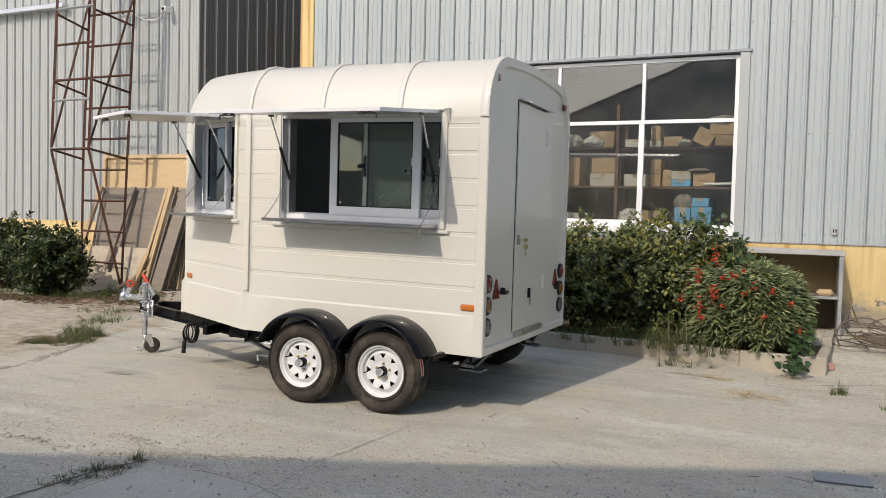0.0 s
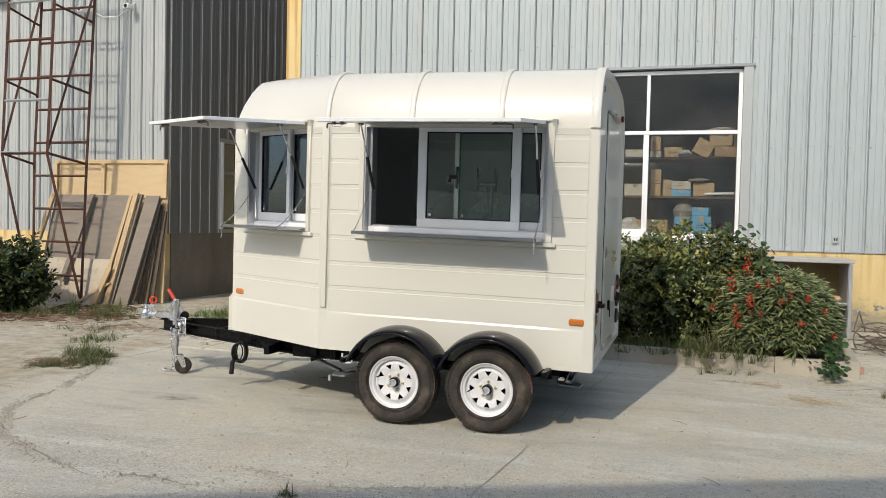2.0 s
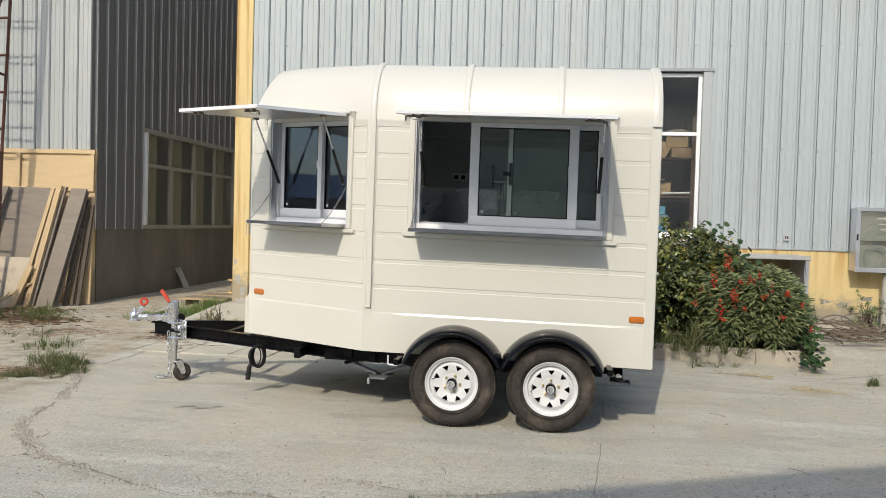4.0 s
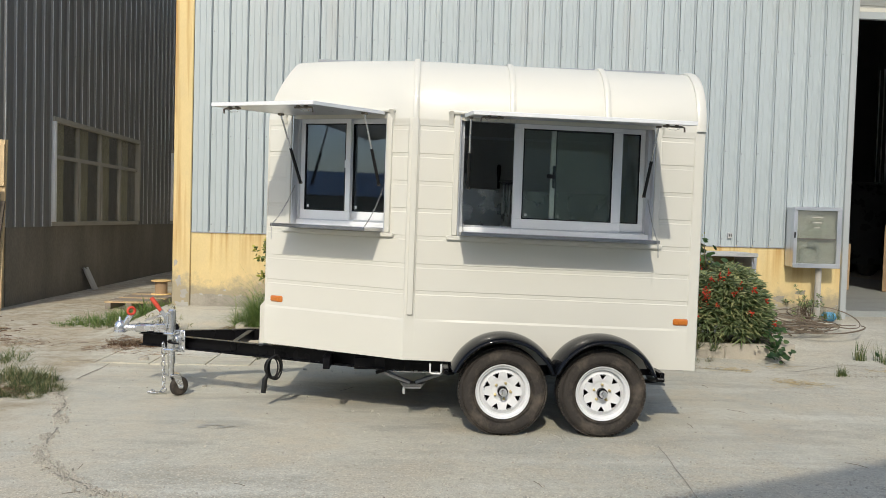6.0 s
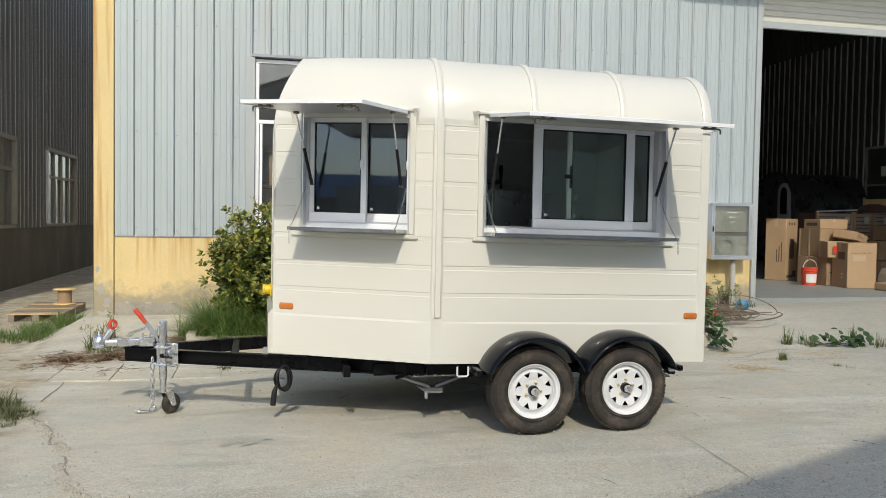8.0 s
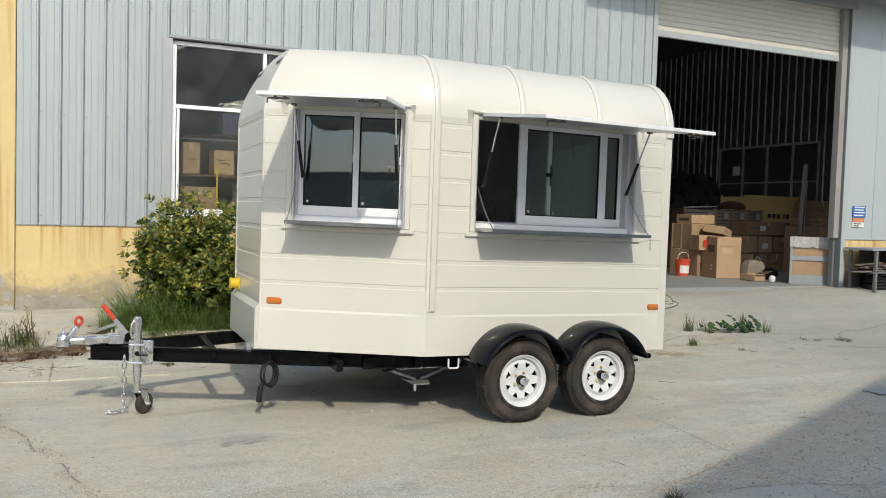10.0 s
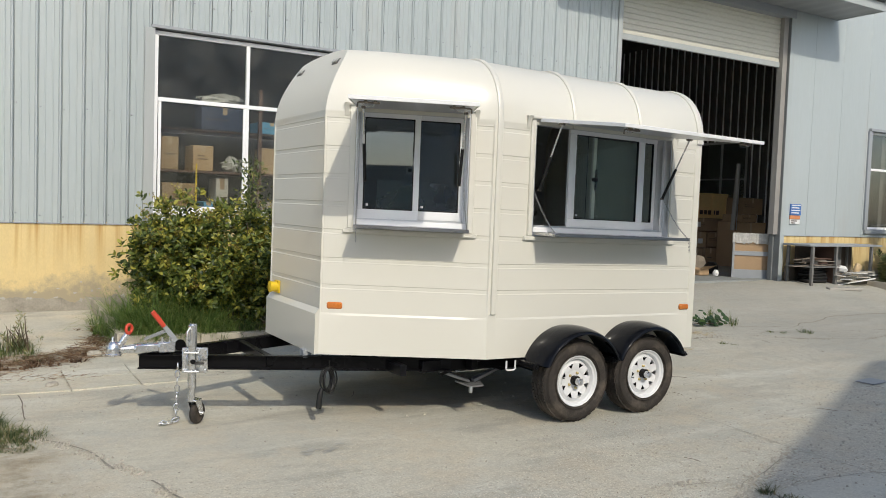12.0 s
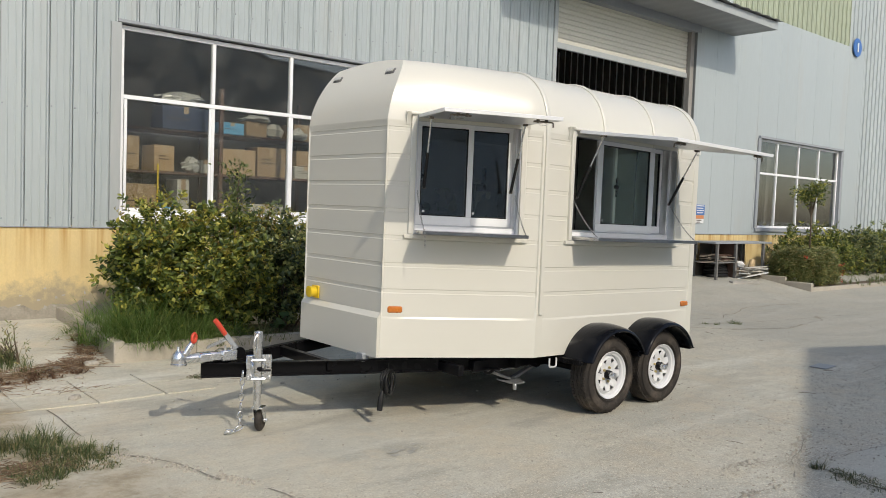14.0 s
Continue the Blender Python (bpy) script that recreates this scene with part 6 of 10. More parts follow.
along = Matrix.Translation((JX, JY, 0)) @ Matrix.Rotation(radians(-21.7), 4, "Z")
part("clamp_plate", Geo().box((-0.075, 0.034, 0.36), (0.10, 0.048, 0.54), 0.006, along).box((-0.045, 0.0, 0.40), (0.055, 0.034, 0.50), 0.014, along).tube([along @ Vector((-0.04, 0.03, 0.385)), along @ Vector((-0.043, -0.036, 0.385)), along @ Vector((0.043, -0.036, 0.385)), along @ Vector((0.04, 0.03, 0.385))], 0.008, 6).tube([along @ Vector((-0.04, 0.03, 0.515)), along @ Vector((-0.043, -0.036, 0.515)), along @ Vector((0.043, -0.036, 0.515)), along @ Vector((0.04, 0.03, 0.515))], 0.008, 6), M_ZINC, jack, "zinc mounting plate")
for dx, dz in ((-0.06, 0.38), (0.085, 0.38), (-0.06, 0.52), (0.085, 0.52)):
    part("bolt", Geo().tube([along @ Vector((dx, 0.036, dz)), along @ Vector((dx, 0.018, dz))], 0.010, 6), M_ZINC, jack)
part("lock_pin", Geo().tube([(JX - 0.01, JY - 0.035, 0.445), (JX + 0.07, JY - 0.05, 0.44)], 0.008, 8).lathe([(0.0, 0.014), (0.016, 0.010), (0.016, -0.01), (0, -0.014)], (JX - 0.005, JY - 0.035, 0.455), (0, 1, 0), 10), M_BLACKM, jack)
# trailing caster, turned aside
cast = Matrix.Translation((JX + 0.052, JY + 0.046, 0.078)) @ Matrix.Rotation(radians(44), 4, "Z")
fork = Geo()
for s in (-1, 1):
    fork.plate([cast @ Vector(q) for q in ((-0.075, s * 0.030, 0.10), (-0.005, s * 0.030, 0.10), (0.022, s * 0.030, 0.0), (0.008, s * 0.030, -0.018), (-0.018, s * 0.030, -0.012))], cast.to_3x3() @ Vector((0, 0.005 * s, 0)))
fork.box(Vector((-0.085, -0.040, 0.092)), Vector((-0.002, 0.040, 0.106)), 0.004, cast)
part("wheel_fork", fork, M_ZINC, jack)
part("caster_wheel", Geo().lathe([(0.028, -0.018), (0.036, -0.022), (0.064, -0.022), (0.075, -0.014), (0.078, -0.006), (0.078, 0.006), (0.075, 0.014), (0.064, 0.022), (0.036, 0.022), (0.028, 0.018)], cast.translation, cast.to_3x3() @ Vector((0, 1, 0)), 32, True), M_RUBBER, jack, "black rubber caster wheel")
part("caster_axle", Geo().tube([cast @ Vector((0, -0.052, 0)), cast @ Vector((0, 0.052, 0))], 0.011, 8), M_ZINC, jack)

g = Geo()
cpts = [Vector((-5.598, 6.202, 0.46)), Vector((-5.599, 6.215, 0.25)), Vector((-5.599, 6.230, 0.12)), Vector((-5.600, 6.236, 0.03)), Vector((-5.63, 6.24, 0.018)), Vector((-5.66, 6.21, 0.018)), Vector((-5.70, 6.23, 0.024))]
run = []
for a, b in zip(cpts, cpts[1:]):
    run += [a.lerp(b, k / 4) for k in range(4)]
acc, last, flip = 0.0, run[0], 0
for p, q in zip(run, run[1:]):
    acc += (q - p).length
    if acc >= 0.0 and (p - last).length >= 0.040:
        d = (q - p).normalized()
        side = d.cross(Vector((0.3, 1, 0.1))).normalized()
        u = side if flip % 2 else d.cross(side)
        ring = [p + d * (0.027 * math.cos(2 * math.pi * k / 10)) + u * (0.0155 * math.sin(2 * math.pi * k / 10)) for k in range(12)]
        g.tube(ring, 0.0055, 6, False)
        last, flip = p, flip + 1
g.tube([(-5.69 + 0.022 * math.cos(k), 6.215 + 0.018 * math.sin(k), 0.02 + 0.006 * math.sin(2 * k)) for k in [i * 0.6 for i in range(11)]], 0.007, 6)
g.tube([(-5.72, 6.20, 0.018), (-5.69, 6.235, 0.03), (-5.66, 6.21, 0.024)], 0.008, 6)
part("safety_chain", g, M_ZINC, trailer, "zinc safety chain ending on the ground", smooth=60)

# coiled lead with plug, hanging under the front corner
g = Geo()
for k in range(7):
    cx, cy = -4.645 + 0.010 * (k % 3), 5.80 + 0.010 * k
    g.tube([(cx + (0.046 + 0.006 * (k % 4)) * 0.9 * math.sin(a), cy + (0.020 + 0.012 * math.sin(k * 2.2)) * math.sin(a) + 0.008 * math.cos(a + k), 0.315 + (0.078 + 0.008 * (k % 3)) * math.cos(a)) for a in [2 * math.pi * i / 24 for i in range(26)]], 0.006, 6, False)
g.tube([(-4.63, 5.825, 0.40), (-4.635, 5.82, 0.458)], 0.003, 6)
lead = part("trailer_lead", g, M_PLASTIC, trailer, "coiled black lead with plug", smooth=60)
part("plug", Geo().tube([(-4.685, 5.82, 0.26), (-4.70, 5.815, 0.22), (-4.71, 5.815, 0.12)], [0.012, 0.020, 0.021], 12), M_PLASTIC, lead)


M_STAB = material("dull_zinc", (0.22, 0.225, 0.23), 0.5, 0.3, vary=0.15, bump=0.1)


def stabiliser(x, y, turn, low=0.265):
    """A folded scissor stabiliser under the frame; low: height of its lower joint."""
    base = Matrix.Translation((x, y, 0)) @ Matrix.Rotation(turn, 4, "Z")
    tip = radians(20) * (0.43 - low) / 0.165
    mid = (0.43 + low) / 2
    st = part("stabiliser", Geo().box((-0.06, -0.04, 0.415), (0.06, 0.04, 0.449), 0.004, base), M_BLACKM, trailer, "black folded scissor stabiliser")
    for sx in (-1, 1):
        flip = Matrix.Rotation(math.pi if sx < 0 else 0, 4, "Z")
        part("scissor_arm", Geo().box((0, -0.028, -0.013), (0.275, 0.030, 0.014), 0.004, base @ Matrix.Translation((sx * 0.02, 0, 0.43)) @ flip @ Matrix.Rotation(tip, 4, "Y")), M_BLACKM, st)
        part("scissor_arm", Geo().box((0, -0.022, -0.011), (0.275, 0.026, 0.012), 0.004, base @ Matrix.Translation((sx * 0.02, 0, low)) @ flip @ Matrix.Rotation(-tip, 4, "Y")), M_STAB, st)
    part("screw", Geo().tube([base @ Vector((-0.22, 0, mid)), base @ Vector((0.28, 0, mid))], 0.010, 8).lathe([(0.0, -0.016), (0.022, -0.016), (0.022, 0.016), (0.0, 0.016)], base @ Vector((-0.235, 0, mid)), base.to_3x3() @ Vector((1, 0, 0)), 10), M_ZINC, st)
    part("foot", Geo().plate([base @ Vector(p) for p in ((-0.06, -0.09, low - 0.03), (0.06, -0.09, low - 0.03), (0.10, 0.06, low - 0.015), (-0.10, 0.06, low - 0.015))], (0, 0, 0.012)), M_STAB, st)
    if low < 0.3:
        part("foot_tab", Geo().box((-0.075, -0.12, 0.20), (-0.055, -0.09, 0.25), 0.004, base), M_ALU, st)


stabiliser(-3.56, 5.62, 0.0)
stabiliser(-1.73, 5.66, 1.50, 0.312)
stabiliser(-3.56, 2 * TC - 5.62, 0.0)
stabiliser(-1.73, 2 * TC - 5.66, 1.62, 0.312)

# paper sticker left on the tread of a rear tyre
g, g2 = Geo(), Geo()
for geo, y0, y1, r in ((g, 0.035, 0.085, 0.3135), (g2, 0.045, 0.075, 0.3142)):
    ang = [radians(-2 + 3 * k) for k in range(13)]
    geo.sheet([(HUBS[1] + r * math.cos(a), YW + y0, HZ + r * math.sin(a)) for a in ang], (0, y1 - y0, 0))
label_ = part("tyre_sticker", g, M_WHITE, trailer, "red and white paper sticker on the tread")
part("sticker_print", g2, M_REDG, label_)

# ---- plants ----
def leaf_material(name, dark, mid, young, rough=0.45):
    m = bpy.data.materials.new(name)
    m.use_nodes = True
    nt = m.node_tree
    n, ln = nt.nodes, nt.links
    b = n["Principled BSDF"]
    geo = n.new("ShaderNodeNewGeometry")
    cr = n.new("ShaderNodeValToRGB")
    cr.color_ramp.elements[0].color, cr.color_ramp.elements[1].color = (*dark, 1), (*young, 1)
    e = cr.color_ramp.elements.new(0.64)
    e.color = (*mid, 1)
    ln.new(geo.outputs["Random Per Island"], cr.inputs[0])
    ln.new(cr.outputs[0], b.inputs["Base Color"])
    b.inputs["Roughness"].default_value = rough
    tr = n.new("ShaderNodeBsdfTranslucent")
    ln.new(cr.outputs[0], tr.inputs[0])
    mx = n.new("ShaderNodeMixShader")
    mx.inputs[0].default_value = 0.32
    ln.new(b.outputs[0], mx.inputs[1])
    ln.new(tr.outputs[0], mx.inputs[2])
    ln.new(mx.outputs[0], n["Material Output"].inputs[0])
    return m


M_LEAF = leaf_material("hedge_leaf", (0.026, 0.050, 0.014), (0.175, 0.220, 0.046), (0.50, 0.46, 0.085), 0.36)
# hedge leaf in shade: the grey-blue sheen of the sky is in its colour
M_LEAFD = leaf_material("dark_leaf", (0.034, 0.055, 0.028), (0.165, 0.205, 0.088), (0.42, 0.42, 0.13), 0.26)
# leaf green darkened to hold the shade inside the tower shrubs
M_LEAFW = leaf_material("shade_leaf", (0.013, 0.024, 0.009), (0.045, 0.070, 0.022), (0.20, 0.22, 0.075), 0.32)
M_OLEAF = leaf_material("narrow_leaf", (0.075, 0.115, 0.050), (0.235, 0.290, 0.130), (0.44, 0.44, 0.21))
M_VINE = leaf_material("vine_leaf", (0.022, 0.055, 0.016), (0.045, 0.095, 0.026), (0.075, 0.13, 0.035))
M_GRASS = leaf_material("grass_blade", (0.055, 0.095, 0.025), (0.115, 0.165, 0.045), (0.30, 0.27, 0.12), 0.6)
M_GRASSF = leaf_material("fresh_grass", (0.075, 0.14, 0.032), (0.16, 0.255, 0.06), (0.32, 0.37, 0.12), 0.55)
M_YOUNG = leaf_material("young_leaf", (0.20, 0.13, 0.040), (0.36, 0.34, 0.060), (0.58, 0.52, 0.10))
M_GRASSD = leaf_material("dull_grass", (0.045, 0.062, 0.028), (0.095, 0.115, 0.05), (0.27, 0.22, 0.12), 0.7)
M_GRASST = leaf_material("tuft_grass", (0.055, 0.085, 0.030), (0.130, 0.165, 0.058), (0.40, 0.34, 0.18), 0.65)
M_OLEAFP = leaf_material("pale_narrow_leaf", (0.10, 0.125, 0.044), (0.24, 0.27, 0.095), (0.44, 0.36, 0.15))
M_PETAL = leaf_material("red_petal", (0.42, 0.035, 0.020), (0.62, 0.070, 0.032), (0.72, 0.15, 0.06), 0.6)
M_TWIG = material("twig_bark", (0.12, 0.09, 0.06), 0.9, vary=0.2)


def leaves(rng, base, axis, length, width, fold=0.25, level=0.0):
    """Oval leaves folded along the midrib: arrays of base points and directions."""
    n = len(base)
    axis = axis / np.linalg.norm(axis, axis=1, keepdims=True)
    side = np.cross(axis, rng.normal(size=(n, 3)) + np.array([0, -0.55, 1.0]) * level)
    side /= np.linalg.norm(side, axis=1, keepdims=True)
    nrm = np.cross(side, axis)
    length, width = length.reshape(-1, 1), width.reshape(-1, 1)
    a = base
    e = base + axis * length * 0.5
    tip = base + axis * length + nrm * length * -0.12
    rows = [a]
    for sg in (1, -1):
        b1 = base + axis * length * 0.28 + side * width * 0.36 * sg + nrm * width * fold * 0.7
        b2 = base + axis * length * 0.66 + side * width * 0.50 * sg + nrm * width * (fold - 0.1)
        rows += [b1, b2]
    v = np.stack([*rows, tip, e], 1).reshape(-1, 3)
    k = np.arange(n)[:, None] * 7
    f = np.concatenate([k + np.array([q]) for q in ((0, 6, 1), (1, 6, 2), (2, 6, 5), (0, 3, 6), (3, 4, 6), (4, 5, 6))])
    return v, f


def cloud_mesh(name, v, f, mat):
    me = bpy.data.meshes.new(name)
    me.from_pydata(v.tolist(), [], f.tolist())
    me.materials.append(mat)
    return me


def attach(name, me, parent, label=""):
    ob = new(name, me)
    ob.parent = parent
    return tagged(ob, label)


def shrub(name, at, rx, ry, h, n, seed, mat, label, category="shrub", leaf=(0.100, 0.048), shoots=34, group="", low=0.05, stems=46, young=None):
    """A shrub with branching stems and clumps of leaves, uneven outline and gaps."""
    rng = np.random.default_rng(seed)
    top = thing(name, at, label, category, group)
    ends = []
    g = Geo()
    for k in range(stems):
        a = rng.uniform(0, 2 * math.pi)
        r = rng.uniform(0.15, 1.0) ** 0.6
        bump_ = 0.80 + 0.32 * noise.noise((math.cos(a) * 1.7 + seed, math.sin(a) * 1.7, r * 2))
        z = h * (low + (1 - low) * math.sqrt(max(0.02, 1 - (r * 0.93) ** 2.6)) * rng.uniform(0.55, 1.02)) * (0.85 + 0.25 * bump_)
        tip = Vector((rx * r * math.cos(a) * bump_, ry * r * math.sin(a) * bump_, min(z, h * 1.06)))
        foot = Vector((rng.uniform(-0.14, 0.14), rng.uniform(-0.12, 0.12), -0.03))
        mid = foot.lerp(tip, 0.5) + Vector((0, 0, 0.10 * h)) + Vector(rng.normal(size=3) * 0.03)
        g.tube([foot, mid, tip], [0.010, 0.006, 0.003], 5, False)
        ends.append((foot, mid, tip))
    me = bpy.data.meshes.new("branching")
    me.from_pydata(g.v, [], g.f)
    me.materials.append(M_TWIG)
    tagged(attach("branching", me, top), kind="stuff")
    cen = []
    for foot, mid, tip in ends:
        for t in (0.32, 0.55, 0.75, 0.92, 1.0):
            p = mid.lerp(tip, (t - 0.5) * 2) if t > 0.5 else foot.lerp(mid, t * 2)
            cen.append((p, 0.14 if t < 0.9 else 0.11))
    # leaves stand in whorls of nine round short twigs that point outwards and up
    each = 9
    nc = n // each
    n = nc * each
    idx = rng.integers(0, len(cen), nc)
    base = np.array([cen[i][0] for i in idx]) + rng.normal(size=(nc, 3)) * np.array([cen[i][1] for i in idx])[:, None] * np.array([0.8, 0.8, 0.7])
    base[:, 2] = np.maximum(base[:, 2], 0.02 + rng.uniform(0, 0.1, nc))
    out = base - np.array([0, 0, h * 0.35])
    out /= np.linalg.norm(out, axis=1, keepdims=True) + 1e-6
    twig = out * 0.8 + rng.normal(size=(nc, 3)) * 0.35 + np.array([0, 0, 0.55])
    twig /= np.linalg.norm(twig, axis=1, keepdims=True)
    u = np.cross(twig, np.array([0.31, 0.87, 0.12]))
    u /= np.linalg.norm(u, axis=1, keepdims=True)
    w = np.cross(twig, u)
    k = np.tile(np.arange(each), nc)
    ang = k * 2.4 + np.repeat(rng.uniform(0, 6.3, nc), each)
    base = np.repeat(base, each, 0) + np.repeat(twig, each, 0) * (k * leaf[0] * 0.12)[:, None]
    axis = np.repeat(u, each, 0) * np.cos(ang)[:, None] + np.repeat(w, each, 0) * np.sin(ang)[:, None] + np.repeat(twig, each, 0) * (0.15 + 0.12 * k)[:, None] + rng.normal(size=(n, 3)) * 0.15
    L = leaf[0] * rng.uniform(0.6, 1.2, n)
    v, f = leaves(rng, base, axis, L, L * leaf[1] / leaf[0], 0.2, 1.6)
    tagged(attach("foliage", cloud_mesh("foliage", v, f, mat), top), kind="stuff")
    if shoots:
        vs, fs, off = [], [], 0
        for k in range(shoots):
            foot, mid, tip = ends[rng.integers(0, len(ends))]
            m_ = 16
            t = np.linspace(0, 1, m_)[:, None]
            up = np.array([rng.normal() * 0.12, rng.normal() * 0.12, rng.uniform(0.08, 0.24)])
            b2 = np.array(tip) + t * up
            ang = np.arange(m_) * 2.4
            ax = np.stack([np.cos(ang), np.sin(ang), np.full(m_, 0.8)], 1)
            LL = leaf[0] * rng.uniform(0.6, 1.0, m_) * np.linspace(1.0, 0.55, m_)
            v, f = leaves(rng, b2, ax, LL, LL * 0.42)
            vs.append(v)
            fs.append(f + off)
            off += len(v)
        tagged(attach("new_growth", cloud_mesh("new_growth", np.concatenate(vs), np.concatenate(fs), young or mat), top), kind="stuff")
    return top


def tuft(name, at, r, h, n, seed, mat, label, category="grass", kind="", lean=0.5, width=0.006):
    """Grass as bent tapered blades round a base."""
    rng = np.random.default_rng(seed)
    m = max(3, n // 16)
    ca, cr_ = rng.uniform(0, 2 * math.pi, m), r * 1.15 * rng.uniform(0, 1, m) ** 0.7
    cl_ = rng.uniform(0.45, 1.0, m) * (1.15 - 0.45 * cr_ / (r * 1.15))
    i = rng.integers(0, m, n)
    spread = rng.normal(size=(n, 2)) * min(0.022, r * 0.3)
    base = np.stack([cr_[i] * np.cos(ca[i]) + spread[:, 0], cr_[i] * np.sin(ca[i]) + spread[:, 1], np.full(n, -0.01)], 1)
    a2 = np.where(rng.uniform(size=n) < 0.5, ca[i] + rng.normal(size=n) * 0.9, rng.uniform(0, 2 * math.pi, n))
    L = h * rng.uniform(0.45, 1.15, n) * cl_[i] * 1.15
    tilt = np.minimum(lean, 1.7) * rng.uniform(0.05, 0.62, n)
    bend = np.minimum(lean, 1.7) * rng.uniform(0.25, 1.05, n)
    dirn = np.stack([np.cos(a2), np.sin(a2), np.zeros(n)], 1)
    up = np.array([0, 0, 1.0])
    side = np.stack([-np.sin(a2), np.cos(a2), np.zeros(n)], 1) * (width * rng.uniform(0.6, 1.3, n))[:, None]
    rows = []
    c = base
    for k, w in enumerate((1.0, 0.8, 0.5, 0.05)):
        rows += [c - side * w, c + side * w]
        phi = tilt + bend * k / 2.2
        c = c + (dirn * np.sin(phi)[:, None] + up * np.cos(phi)[:, None]) * (L / 3)[:, None]
        c[:, 2] = np.maximum(c[:, 2], 0.006)
    v = np.stack(rows, 1).reshape(-1, 3)
    k = np.arange(n)[:, None] * 8
    f = np.concatenate([k + np.array([[i, i + 1, i + 3, i + 2]]) for i in (0, 2, 4)])
    me = cloud_mesh(name, v, f, mat)
    ob = new(name, me)
    ob.location = at
    return tagged(ob, label, category, "", kind)


# ---- planting bed along the wall ----
BED = [(-5.58, 10.72), (-5.58, 8.82), (0.78, 8.52), (0.95, 10.2)]


def kerb_run(parent, a, b, n, h=0.17, w=0.10):
    a, b = Vector((*a, 0)), Vector((*b, 0))
    d = (b - a).normalized()
    s = Vector((-d.y, d.x, 0))
    L = (b - a).length / n
    rng = np.random.default_rng(int(abs(a.x * 10)) + n)
    for k in range(n):
        p = a + d * (L * k)
        z = ground_z(p.x, p.y)
        ang = math.atan2(d.y, d.x)
        m = Matrix.Translation(p + Vector((0, 0, z + rng.uniform(-0.008, 0.008)))) @ Matrix.Rotation(ang + rng.uniform(-0.008, 0.008), 4, "Z")
        part("kerb_stone", Geo().box((0.0015, 0.0, -0.15), (L - 0.0015, w, h), 0.010, m), M_KERB, parent)


bed = part("trim_bed", Geo().plate([(-5.5, 10.78, 0.02), (-5.5, 8.9, 0.02), (0.7, 8.6, 0.02), (0.88, 10.78, 0.02)], (0, 0, 0.12)), M_SOIL, None, "long planting bed of bare soil with concrete kerbs")
tagged(bed, kind="structure", category="planting bed")
kerb_run(bed, BED[0], BED[1], 3, 0.13)
kerb_run(bed, BED[1], BED[2], 8)
kerb_run(bed, BED[2], (0.90, 10.2), 2)
bed2 = part("trim_bed_2", Geo().plate([(8.85, 10.75, -0.10), (8.85, 9.0, -0.10), (16.9, 9.0, -0.10), (16.9, 10.75, -0.10)], (0, 0, 0.28)), M_SOIL, None, "second planting bed beyond the gate")
tagged(bed2, kind="structure", category="planting bed")
kerb_run(bed2, (8.75, 10.05), (8.75, 8.9), 2, 0.08)
kerb_run(bed2, (8.75, 8.9), (17.0, 8.9), 9, 0.08)

hedge = "hedge shrubs in the bed"
HL = "dense dark green hedge shrub with yellow-green young leaves"
for k, (x, y, rx, ry, h) in enumerate(((-4.93, 9.62, 0.60, 0.70, 1.30), (-4.25, 9.52, 0.66, 0.66, 1.28), (-3.45, 9.50, 0.66, 0.66, 1.30), (-2.65, 9.5, 0.62, 0.66, 1.24), (-1.75, 9.42, 0.66, 0.66, 1.24), (-1.05, 9.42, 0.62, 0.70, 1.25), (-0.45, 9.46, 0.50, 0.62, 1.20))):
    shrub("shrub", (x, y, 0.13), rx, ry, h, 14500 if k < 2 else (13500 if k > 3 else 9000), 11 + k, M_LEAF if k < 2 else M_LEAFD, HL, group=hedge, leaf=(0.070, 0.036), young=M_YOUNG, shoots=120 if k < 3 else 90)
# a taller sprig standing out of the hedge
sp = thing("sapling", (-4.12, 9.35, 0.13), "thin sapling with small leaves rising out of the hedge", "sapling")
g = Geo().tube([(-4.12, 9.35, 0.13), (-4.13, 9.34, 1.2), (-4.10, 9.33, 2.0)], [0.012, 0.009, 0.004], 6)
part("stem", g, M_TWIG, sp)
rng = np.random.default_rng(5)
bs = np.array([[0.02 * math.sin(k) + rng.normal() * 0.075, rng.normal() * 0.07, 1.15 + (k % 9) * 0.085 + rng.normal() * 0.03] for k in range(420)])
ax = bs * np.array([1, 1, 0]) * 4 + rng.normal(size=bs.shape) * 0.5 + np.array([0, 0, 0.5])
v, f = leaves(rng, bs, ax, rng.uniform(0.035, 0.065, 420), rng.uniform(0.018, 0.030, 420))
attach("foliage", cloud_mesh("foliage", v, f, M_LEAFD), sp)

